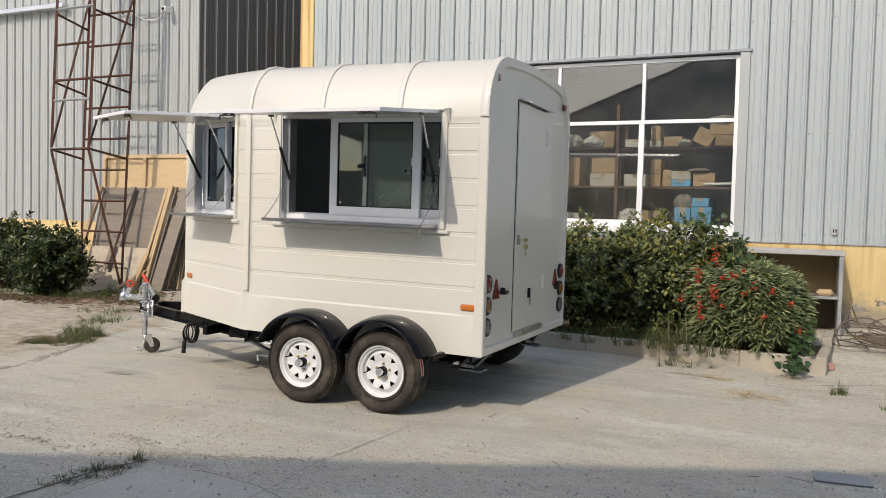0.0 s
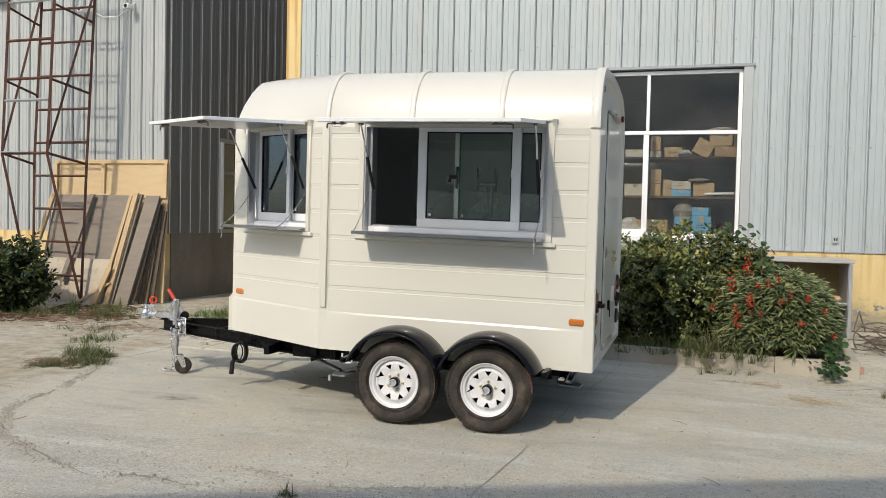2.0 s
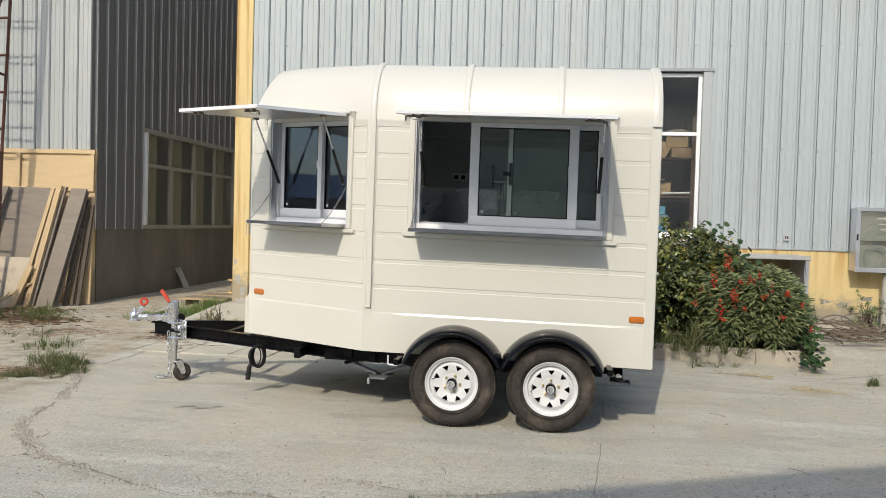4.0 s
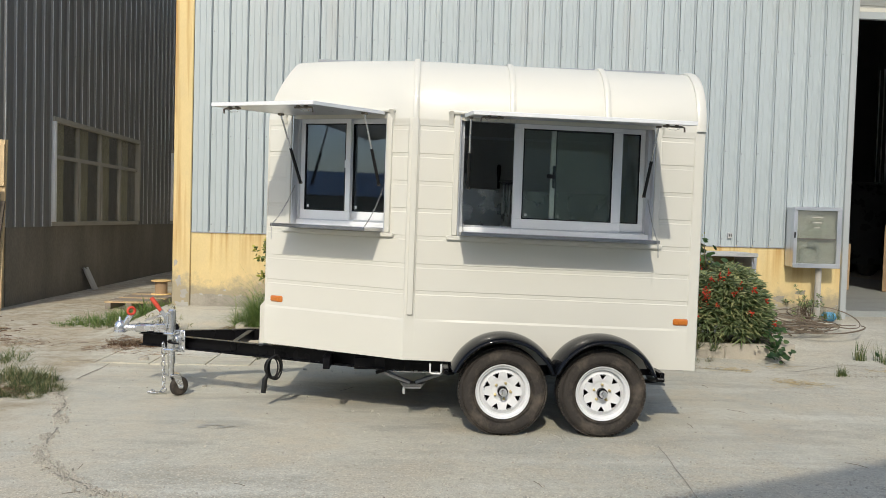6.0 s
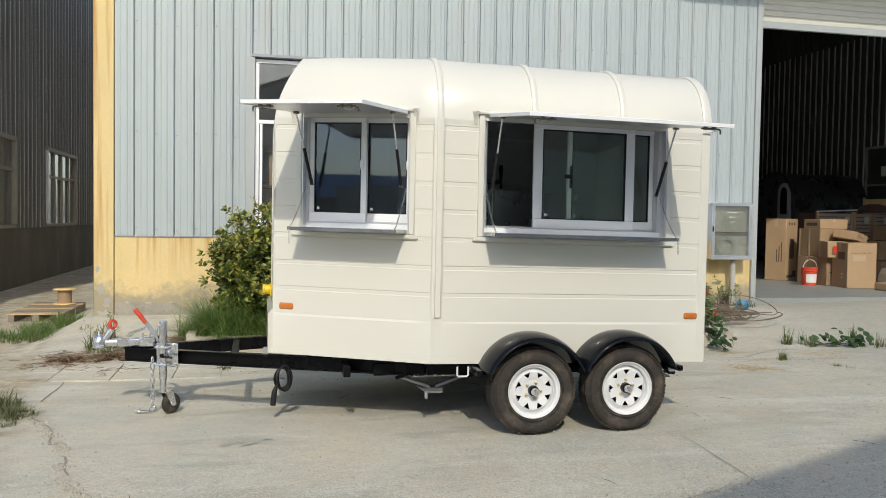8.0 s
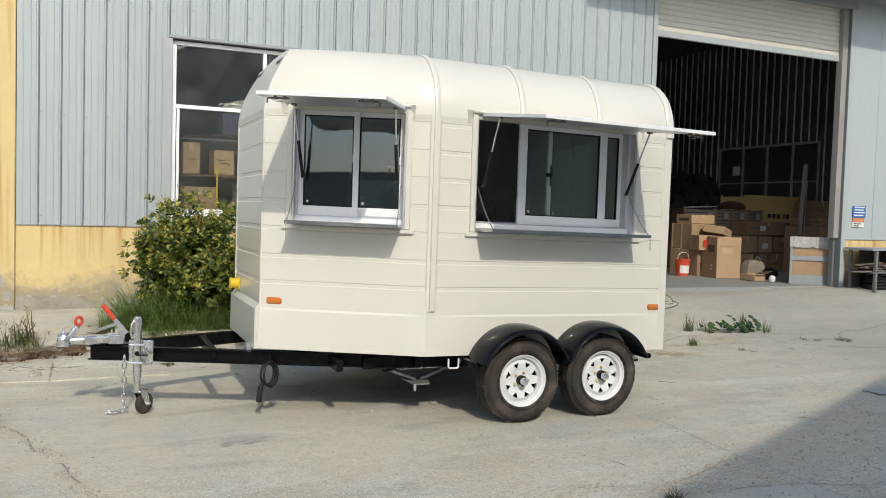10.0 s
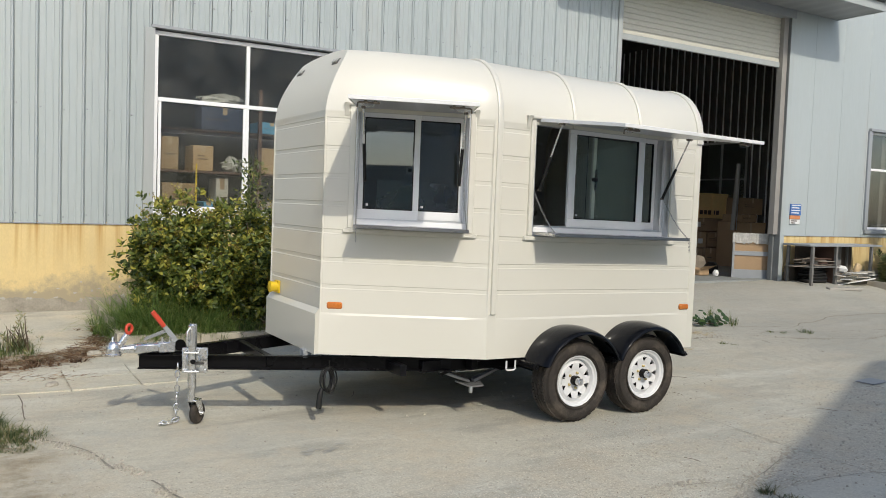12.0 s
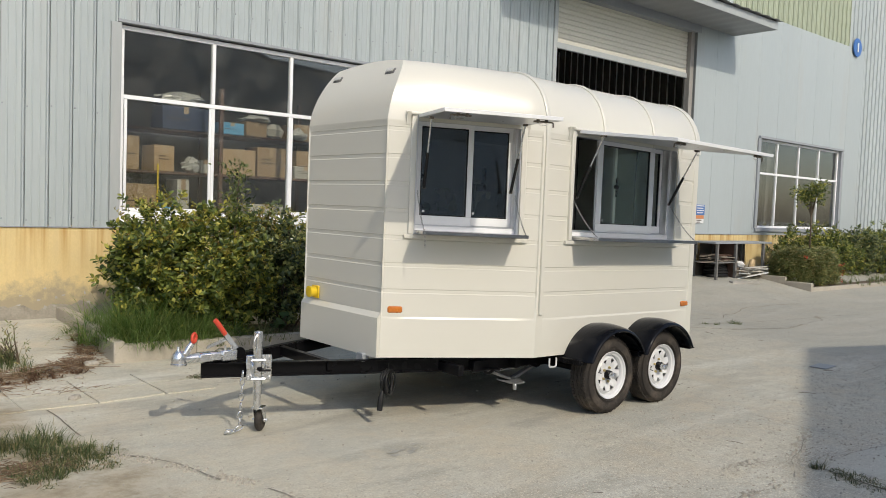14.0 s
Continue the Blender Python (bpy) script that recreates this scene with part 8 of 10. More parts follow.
part("board", Geo().plate([(-11.9, 11.44, 0.0), (-9.52, 11.44, 0.0), (-9.50, 11.56, 2.47), (-11.88, 11.56, 2.47)], (0, 0.03, 0)), M_PLY, pp, smooth=0)
for a, b in (((-11.88, 2.40), (-9.51, 2.47)), ((-11.88, 1.80), (-9.51, 1.86)), ((-9.58, 1.86), (-9.51, 2.40)), ((-10.86, 1.86), (-10.79, 2.40)), ((-11.88, 1.86), (-11.81, 2.40))):
    part("batten", Geo().box((a[0], 11.405 + 0.048 * a[1], a[1]), (b[0], 11.44 + 0.048 * a[1], b[1]), 0.004), M_PLY, pp)
slab("plywood_sheet", (-11.85, 11.02, 0.0), (-11.70, 11.36, 1.84), 1.72, 0.02, M_PLYG, "weathered grey plywood sheet leaning on the panel", "board", bg)
slab("plywood_sheet", (-11.75, 10.90, 0.0), (-11.70, 11.06, 0.74), 1.50, 0.02, M_PLYW, "stained pale plywood offcut", "board", bg)
slab("plank", (-11.18, 10.86, 0.35), (-10.90, 11.26, 1.85), 0.09, 0.05, M_PLYG, "dark weathered plank leaning on the shed", "plank", bg)
slab("plank", (-12.05, 10.86, 0.1), (-11.72, 11.26, 1.86), 0.08, 0.05, M_WOOD, "pale raw timber plank leaning on the shed", "plank", bg)
slab("plank", (-10.36, 10.84, 0.05), (-10.08, 11.26, 1.84), 0.06, 0.04, M_WOOD, "pale raw timber plank leaning on the shed", "plank", bg)
slab("plank", (-10.24, 10.82, 0.0), (-9.98, 11.24, 1.88), 0.09, 0.04, M_WOOD, "pale raw timber plank leaning on the shed", "plank", bg)
slab("plank", (-10.16, 10.88, 0.0), (-9.90, 11.30, 1.86), 0.05, 0.05, M_PLYG, "dark weathered plank leaning on the shed", "plank", bg)
slab("plank", (-10.06, 10.86, 0.0), (-9.80, 11.34, 1.84), 0.27, 0.03, M_PLYG, "wide grey weathered plank", "plank", bg)
slab("plank", (-9.86, 10.98, 0.0), (-9.62, 11.40, 1.80), 0.08, 0.03, M_PLYG, "thin dark plank leaning on the shed", "plank", bg)
for k, (xa, xb, ww) in enumerate(((-9.80, -9.64, 0.07), (-9.71, -9.60, 0.05), (-9.65, -9.55, 0.06))):
    slab("plank", (xa, 11.14 + 0.06 * k, 0.0), (xb, 11.42 + 0.03 * k, 1.78 - 0.1 * k), ww, 0.03, M_PLYD, "thin blackened plank standing behind the others", "plank", bg)
slab("plank", (-10.40, 10.70, 0.0), (-10.22, 10.88, 0.62), 0.10, 0.03, M_WOOD, "short broken timber offcut", "plank", bg)
slab("plank", (-10.72, 10.66, 0.0), (-10.20, 10.86, 0.36), 0.08, 0.02, M_WOOD, "short broken timber offcut", "plank", bg)
for x in (-11.25, -10.28):
    lampw = thing("wall_lamp", (x, 11.6, 5.1), "small white camera lamp on a wall bracket", "lamp", "wall lamps")
    part("housing", Geo().box((x - 0.05, 11.36, 5.05), (x + 0.05, 11.52, 5.14), 0.012), M_ALUW, lampw)
    part("bracket", Geo().tube([(x, 11.5, 5.12), (x, 11.6, 5.2)], 0.014, 8), M_ALUW, lampw)
    part("lens", Geo().lathe([(0.0, 0.012), (0.03, 0.01), (0.035, 0.0)], (x, 11.36, 5.095), (0, -1, 0), 12), M_PLASTIC, lampw)
single("wall_cable", Geo().tube([(-11.25, 11.57, 5.15), (-10.9, 11.57, 4.98), (-10.6, 11.57, 4.98), (-10.28, 11.57, 5.15)], 0.008, 6), M_WHITE, "pale cable sagging between the wall lamps", "cable")
single("rail", Geo().box((-15.5, 11.42, 5.36), (-12.9, 11.55, 5.45), 0.008), M_ALU, "grey metal rail fixed along the shed wall", "rail")

# ---- alley clutter ----
pal = thing("pallet", (-7.85, 12.55, 0), "old weathered wooden pallet lying in the alley", "pallet")
for k in range(8):
    part("deck_board", Geo().box((-8.20, 11.85 + 0.20 * k, 0.10), (-7.48, 11.97 + 0.20 * k, 0.122), 0.003), M_PLYG if k % 3 else M_WOOD, pal)
for x in (-8.18, -7.87, -7.57):
    part("bearer", Geo().box((x, 11.85, 0.0), (x + 0.08, 13.38, 0.099), 0.003), M_PLYG, pal)
spool = thing("cable_spool", (-7.72, 13.05, 0.123), "small ochre cable spool standing on the pallet", "spool")
part("core", Geo().lathe([(0.0, 0.02), (0.10, 0.02), (0.10, 0.22), (0.0, 0.22)], (-7.72, 13.05, 0.123), (0, 0, 1), 20), M_CARTON, spool)
for z in (0.0, 0.22):
    part("flange", Geo().lathe([(0.0, z), (0.155, z), (0.16, z + 0.010), (0.155, z + 0.020), (0.0, z + 0.020)], (-7.72, 13.05, 0.123), (0, 0, 1), 24), M_CRATE, spool)
single("slab_offcut", Geo().plate([(-9.50, 14.75, 0.0), (-9.50, 14.95, 0.0), (-9.61, 14.75, 0.42), (-9.61, 14.55, 0.42)], (0.03, 0, 0.01)), M_ALU, "silver panel offcut leaning on the alley wall", "offcut", smooth=0)

# ---- things along the wall ----
cab = thing("hose_cabinet", (1.97, 10.65, 0.97), "grey metal wall cabinet with a glazed door", "cabinet")
part("body", Geo().box((1.66, 10.60, 0.98), (2.31, 10.765, 1.80), 0.008), M_ALU, cab)
for lo, hi in (((1.66, 10.536, 0.98), (2.31, 10.599, 1.0)), ((1.66, 10.536, 1.78), (2.31, 10.599, 1.80)), ((1.66, 10.537, 1.0), (1.68, 10.599, 1.78)), ((2.29, 10.537, 1.0), (2.31, 10.599, 1.78))):
    part("side", Geo().box(lo, hi, 0.002), M_ALU, cab)
part("backing", Geo().box((1.68, 10.592, 1.0), (2.29, 10.598, 1.78)), M_CARTONW, cab)
for k in range(3):
    part("text_bar", Geo().box((1.90 + 0.02 * k, 10.511, 1.66 - 0.07 * k), (2.06 - 0.02 * k, 10.5135, 1.675 - 0.07 * k)), M_CARTONW, cab)
for lo, hi in (((1.65, 10.50, 0.97), (2.32, 10.535, 1.03)), ((1.65, 10.50, 1.76), (2.32, 10.535, 1.81)), ((1.65, 10.501, 1.03), (1.70, 10.535, 1.76)), ((2.26, 10.501, 1.03), (2.32, 10.535, 1.76))):
    part("door_frame", Geo().box(lo, hi, 0.004), M_ALU, cab)
part("pane", Geo().box((1.70, 10.515, 1.03), (2.26, 10.519, 1.76)), M_CABG, cab)
part("hose_coil", Geo().lathe([(0.10, 0), (0.13, 0.008), (0.16, 0.0), (0.13, -0.008)], (1.92, 10.565, 1.16), (0, -1, 0), 24), M_PLASTER, cab)
part("shelf", Geo().box((1.68, 10.54, 1.36), (2.29, 10.591, 1.38)), M_RUST, cab)
part("handle", Geo().box((1.655, 10.488, 1.38), (1.675, 10.50, 1.46), 0.003), M_PLASTIC, cab)
single("stand_pipe", Geo().tube([(2.08, 10.62, 0.20), (2.08, 10.62, 0.93), (2.09, 10.64, 0.97)], 0.042, 16), M_PLASTER, "grey standing pipe under the wall cabinet", "pipe")
single("rag_bundle", Geo().box((2.12, 10.45, 0.24), (2.30, 10.62, 0.36), 0.04), M_BLUEBOX, "faded blue-green rag by the pipe foot", "rag")
tb = thing("steel_bench", (0.3, 10.4, 0.2), "stainless work bench standing against the yellow base wall", "bench")
part("top", Geo().box((-0.36, 10.02, 1.115), (0.96, 10.70, 1.165), 0.006), M_GALV, tb)
part("side_panel", Geo().box((0.90, 10.06, 0.20), (0.945, 10.70, 1.114), 0.004), M_ALU, tb)
for x, y in ((0.905, 10.03), (-0.33, 10.05), (-0.33, 10.64)):
    part("leg", Geo().box((x, y, 0.1), (x + 0.04, y + 0.04, 1.114), 0.004), M_ALU, tb)
# two boards added to darken the wall where the bench shades it
part("back_panel", Geo().box((-0.29, 10.655, 0.655), (0.895, 10.675, 1.112), 0.003), M_PLYB, tb, "brown board added for the shaded wall under the bench")
part("lower_back", Geo().box((-0.29, 10.655, 0.20), (0.895, 10.675, 0.615), 0.003), M_PLYD, tb, "dark board added for the shade below the shelf")
part("lower_shelf", Geo().box((-0.29, 10.06, 0.62), (0.90, 10.654, 0.65), 0.004), M_ALU, tb)
single("loaf_of_foam", Geo().box((0.68, 10.15, 0.652), (0.86, 10.3, 0.72), 0.03), M_WOOD, "small ochre sponge on the bench shelf", "sponge")
sock = thing("wall_socket", (0.86, 10.77, 1.34), "small grey wall socket on the ribbed sheet", "socket")
part("plate", Geo().box((0.825, 10.745, 1.345), (0.895, 10.768, 1.425), 0.006), M_PANELF, sock)
for dx in (0.845, 0.872):
    part("outlet", Geo().box((dx - 0.006, 10.742, 1.37), (dx + 0.008, 10.7455, 1.41), 0.001), M_PLASTIC, sock)
single("brick", Geo().box((-0.12, -0.055, 0), (0.12, 0.055, 0.07), 0.006, Matrix.Translation((0.73, 8.76, ground_z(0.73, 8.76))) @ Matrix.Rotation(0.45, 4, "Z")), M_BRICKP, "loose pinkish paving brick by the kerb", "brick")
rng = np.random.default_rng(8)
hose = thing("cable_heap", (1.45, 9.8, 0.15), "heap of coiled old brown cable on the ground", "cable")
for k in range(17):
    cx, cy, rr = 1.45 + rng.normal() * 0.14, 9.75 + rng.normal() * 0.15, rng.uniform(0.16, 0.44)
    ph, tip = rng.uniform(0, 6), (0.28 if k % 4 == 0 else 0.04)
    pts = [(cx + rr * 1.25 * math.cos(a + ph), cy + rr * 0.9 * math.sin(a + ph), ground_z(cx, cy) + 0.02 + 0.006 * k + 0.02 * (1 + math.sin(2 * a + k)) + rr * tip * (1 + math.cos(a))) for a in [2 * math.pi * j / 28 for j in range(26)]]
    part("cable_loop", Geo().tube(pts, 0.0065, 6), M_CABLE, hose, smooth=60)
pts = [(1.14 + 0.25 * math.cos(a), 9.55 + 0.05 * math.sin(a), ground_z(1.14, 9.55) + 0.16 + 0.20 * math.sin(a)) for a in [radians(-30 + 8 * k) for k in range(31)]]
part("cable_loop", Geo().tube(pts, 0.008, 6), M_CABLE, hose, "cable loop standing upright", smooth=60)
part("cable_end", Geo().tube([(1.2, 9.5, 0.16), (0.95, 9.9, 0.35), (1.05, 10.15, 0.55), (1.15, 10.3, 0.30)], 0.008, 6), M_CABLE, hose, smooth=60)

wb = thing("work_bench", (8.1, 10.4, 0.25), "old grey metal bench with timber scraps on its shelf", "bench")
part("top", Geo().box((6.98, 10.12, 1.05), (9.35, 10.72, 1.09), 0.006), M_GREYST, wb, "worn grey bench top")
for x in (7.09, 7.83, 9.0):
    for y in (10.13, 10.66):
        part("leg", Geo().box((x, y, 0.1), (x + 0.055, y + 0.055, 1.05), 0.004), M_BENCH, wb)
part("lower_shelf", Geo().box((7.06, 10.14, 0.64), (7.90, 10.70, 0.665), 0.004), M_BENCH, wb)
part("divider", Geo().box((8.22, 10.50, 0.2), (8.56, 10.52, 1.045), 0.003), M_BENCH, wb)
# dark boards added to stand for the deep shade under the bench top
part("side_board", Geo().box((7.886, 10.19, 0.2), (7.90, 10.69, 1.045), 0.003), M_SHELF, wb)
part("lower_back", Geo().box((7.06, 10.70, 0.2), (7.355, 10.72, 0.64), 0.003), M_PLYD, wb)
part("back_board", Geo().box((7.36, 10.70, 0.2), (9.22, 10.72, 1.04), 0.003), M_PLYD, wb)
sg = "timber scraps on the bench"
rng = np.random.default_rng(21)
for k in range(22):
    L, W = rng.uniform(0.22, 0.42), rng.uniform(0.03, 0.08)
    if k < 14:
        x, y, z, mt, lab = 7.42 + rng.normal() * 0.16, 10.30 + rng.uniform(-0.06, 0.16), 0.668 + 0.020 * (k // 2), (M_PLYG, M_PLYD, M_SHELF, M_PLYG, M_BENCH)[k % 5], "weathered board offcut lying on the bench"
    else:
        x, y, z, mt, lab = 8.42 + rng.normal() * 0.10, 10.05 + rng.uniform(-0.1, 0.15), ground_z(8.4, 10.0) + 0.06 + 0.028 * (k - 14), M_WHITE if k % 3 else M_CARTONW, "pale board offcut piled under the bench"
        L, W = rng.uniform(0.35, 0.5), rng.uniform(0.05, 0.10)
    m = Matrix.Translation((x, y, z)) @ Euler((rng.normal() * 0.05, rng.normal() * 0.06, rng.normal() * 0.30)).to_matrix().to_4x4()
    single("timber_scrap", Geo().box((-L, -W, 0), (L, W, 0.016), 0.002, m), mt, lab, "offcut", sg, smooth=0)
single("plank", Geo().box((7.95, 9.9, 0.20), (9.1, 10.2, 0.245), 0.004), M_PLASTER, "grey board lying flat under the offcuts", "plank")
single("flat_board", Geo().box((-0.35, -0.06, 0), (0.35, 0.06, 0.05), 0.006, Matrix.Translation((7.55, 9.75, ground_z(7.5, 9.75))) @ Matrix.Rotation(-0.35, 4, "Z")), M_PLASTER, "short grey beam lying on the concrete", "beam")
single("paper_wad", Geo().lathe([(0.0, 0.0), (0.10, 0.02), (0.13, 0.08), (0.08, 0.14), (0.0, 0.15)], (8.25, 10.3, 0.52), (0.2, 0, 1), 7), M_WHITE, "crumpled white paper among the offcuts", "paper", smooth=0)
single("rag", Geo().box((-0.07, -0.05, 0), (0.07, 0.05, 0.22), 0.03, Matrix.Translation((8.6, 10.2, 0.50)) @ Matrix.Rotation(0.4, 4, "Y")), M_PLY, "tan rag hanging over the offcuts", "rag")
for k in range(5):
    single("sack", Geo().box((-0.26, -0.16, 0), (0.26, 0.16, 0.075), 0.035, Matrix.Translation((7.52 + 0.03 * (k % 2), 10.42, ground_z(7.5, 10.4) + 0.062 * k)) @ Matrix.Rotation(0.12 * (k - 2), 4, "Z")), M_PLASTIC, "dark folded sack under the bench", "sack", "folded sacks")
sign = thing("notice_sign", (7.47, 10.76, 1.46), "blue and white safety notice on the wall", "sign")
part("blue_plate", Geo().box((7.20, 10.752, 1.64), (7.53, 10.773, 1.86), 0.002), M_BLUE, sign)
part("orange_plate", Geo().box((7.20, 10.753, 1.56), (7.51, 10.773, 1.632), 0.002), M_ORANGE, sign)
part("white_plate", Geo().box((7.20, 10.754, 1.46), (7.51, 10.773, 1.552), 0.002), M_WHITE, sign)
for k in range(4):
    part("text_bar", Geo().box((7.23, 10.749, 1.825 - 0.05 * k), (7.50 - 0.03 * (k % 2), 10.7515, 1.845 - 0.05 * k)), M_WHITE, sign)
for k in range(2):
    part("text_bar", Geo().box((7.23, 10.751, 1.475 + 0.04 * k), (7.36 + 0.06 * k, 10.7535, 1.495 + 0.04 * k)), M_PRINT, sign)
num = thing("round_sign", (14.6, 10.75, 6.1), "round blue sign high on the wall", "sign")
part("disc", Geo().lathe([(0.0, 0.02), (0.24, 0.02), (0.25, 0.0)], (14.62, 10.74, 6.32), (0, -1, 0), 32), M_BLUE, num)
part("bar_mark", Geo().box((14.58, 10.708, 6.20), (14.66, 10.718, 6.44), 0.002), M_WHITE, num)


M_TAPE = material("parcel_tape", (0.46, 0.34, 0.22), 0.4, vary=0.1)
M_CLEARF = material("crumpled_film", (0.46, 0.45, 0.42), 0.25, vary=0.2, scale=14, fine=60, bump=0.5)
M_BLUEDK = material("dark_blue_carton", (0.035, 0.05, 0.10), 0.6, vary=0.1)


# ---- workshop stock ----
def carton(x0, x1, y0, y1, z0, z1, mat=M_CARTON, label="brown cardboard carton stacked in the workshop", turn=0.0, group="workshop cartons"):
    cx, cy = (x0 + x1) / 2, (y0 + y1) / 2
    c = thing("carton", (cx, cy, z0), label, "carton", group)
    m = Matrix.Translation((cx, cy, 0)) @ Matrix.Rotation(turn, 4, "Z") @ Matrix.Translation((-cx, -cy, 0))
    part("box", Geo().box((x0, y0, z0), (x1, y1, z1), 0.008, m), mat, c)
    part("tape", Geo().box((cx - 0.03, y0 - 0.0015, z0 + (z1 - z0) * 0.7), (cx + 0.03, y1 + 0.0015, z1 + 0.0012), 0, m), M_TAPE if mat is not M_CARTONW else M_CARTON, c)
    mark = int(abs(x0 * 53 + z0 * 31)) % 4
    for k in range(2 if mark == 0 else (1 if mark == 1 else 0)):
        part("print_bar", Geo().box((x0 + 0.06, y0 - 0.002, z0 + (z1 - z0) * (0.45 + 0.12 * k)), (x0 + 0.06 + (x1 - x0) * (0.5 - 0.15 * k), y0 - 0.0005, z0 + (z1 - z0) * (0.49 + 0.12 * k)), 0, m), M_PRINT, c)
    return c


FZ = 0.346


def words(text, size, m, mat, parent):
    """Flat lettering laid on a face by m, whose x and y run along and up the writing."""
    cu = bpy.data.curves.new("lettering", "FONT")
    cu.body, cu.size = text, size
    tmp = bpy.data.objects.new("lettering", cu)
    bpy.context.scene.collection.objects.link(tmp)
    bpy.context.view_layer.update()
    me = bpy.data.meshes.new_from_object(tmp)
    bpy.data.objects.remove(tmp)
    bpy.data.curves.remove(cu)
    g = Geo().add([m @ q.co for q in me.vertices], [tuple(f.vertices) for f in me.polygons])
    bpy.data.meshes.remove(me)
    return part("lettering", g, mat, parent, smooth=0)


def big_carton(corner, turn, w, d, h, label, marks=True, z=FZ):
    """A tall printed carton standing at a corner point, with flaps, tape and a box label."""
    m = Matrix.Translation((*corner, z)) @ Matrix.Rotation(turn, 4, "Z")
    c = thing("carton", (*corner, z), label, "carton", "workshop cartons")
    part("box", Geo().box((0, 0, 0), (w, d, h), 0.008, m), M_CARTON, c)
    part("flap", Geo().box((0.004, 0.004, h + 0.0005), (w - 0.004, d / 2 - 0.004, h + 0.006), 0.001, m).box((0.004, d / 2 + 0.004, h + 0.0005), (w - 0.004, d - 0.004, h + 0.006), 0.001, m), M_CARTON, c)
    part("tape", Geo().box((-0.0015, d / 2 - 0.03, h - 0.16), (0.004, d / 2 + 0.03, h - 0.002), 0, m), M_TAPE, c)
    if marks:
        for k in range(3):
            part("print_bar", Geo().box((-0.0018, 0.08 + 0.05 * k, h * 0.30), (-0.0004, 0.10 + 0.05 * k, h * (0.62 - 0.06 * k)), 0, m), M_PRINT, c)
        part("print_bar", Geo().box((0.05, -0.0018, 0.06), (w - 0.05, -0.0004, 0.11), 0, m), M_PRINT, c)
    return c, m


# tall printed cartons at the front of the stock
ice, im = big_carton((5.70, 12.62), -0.20, 0.54, 0.57, 0.83, "tall brown printed carton standing on the workshop floor", False)
words("Commercial Ice Maker", 0.043, im @ Matrix.Translation((0.06, -0.002, 0.635)) @ Matrix.Rotation(math.pi / 2, 4, "X"), M_PRINT, ice)
part("print_patch", Geo().box((0.10, -0.0018, 0.50), (0.34, -0.0005, 0.61), 0, im), M_TAPE, ice)
for k in range(2):
    part("print_bar", Geo().box((-0.0018, 0.16, 0.17 + 0.07 * k), (-0.0004, 0.22, 0.20 + 0.07 * k), 0, im), M_WHITE, ice)
part("print_bar", Geo().box((-0.0018, 0.10, 0.52), (-0.0004, 0.34, 0.66), 0, im), M_PRINT, ice)
tall, tm = big_carton((5.68, 14.39), 0.50, 0.50, 0.44, 1.27, "tall printed carton with dark product outlines")
for k, x in enumerate((0.13, 0.24, 0.35)):
    part("print_mark", Geo().lathe([(0.0, 0.0), (0.034, 0.0)], tm @ Vector((x, -0.0018, 1.17)), tm.to_3x3() @ Vector((0, -1, 0)), 14), M_PRINT, tall)
part("print_bar", Geo().box((0.16, -0.0018, 0.45), (0.36, -0.0005, 0.86), 0, tm).box((0.30, -0.0018, 0.10), (0.46, -0.0005, 0.20), 0, tm), M_PRINT, tall)
# the row beside them: low cartons with lighter edge strips, one above, a printed lid box on top
for y0, y1 in ((13.20, 13.47), (13.48, 13.76), (13.77, 14.06)):
    carton(5.72, 6.22, y0, y1, FZ, FZ + 0.54)
up = thing("carton", (5.98, 13.75, FZ + 0.541), "brown carton with pale corner strips stacked in the workshop", "carton", "workshop cartons")
part("box", Geo().box((5.74, 13.42, FZ + 0.541), (6.24, 14.06, FZ + 1.08), 0.008), M_CARTON, up)
for y in (13.42, 13.73, 14.02):
    part("corner_strip", Geo().box((5.734, y, FZ + 0.545), (5.7395, y + 0.04, FZ + 1.075), 0.001), M_WOOD, up)
red = carton(5.66, 6.00, 13.02, 13.36, FZ + 0.541, FZ + 0.85, label="small carton with a red printed label", turn=-0.25)
part("print_patch", Geo().box((5.70, 13.008, FZ + 0.62), (5.90, 13.0135, FZ + 0.76)), M_REDG, red)
lid = carton(5.78, 6.40, 13.50, 13.98, FZ + 1.082, FZ + 1.27, label="flat printed carton on top of the stack")
part("print_bar", Geo().box((5.7785, 13.58, FZ + 1.14), (5.7797, 13.90, FZ + 1.20)), M_PRINT, lid)
carton(5.95, 6.45, 12.98, 13.42, FZ + 0.86, FZ + 1.02, label="half open carton leaning on the stack", turn=0.5).rotation_euler = (0.0, 0.22, 0.0)
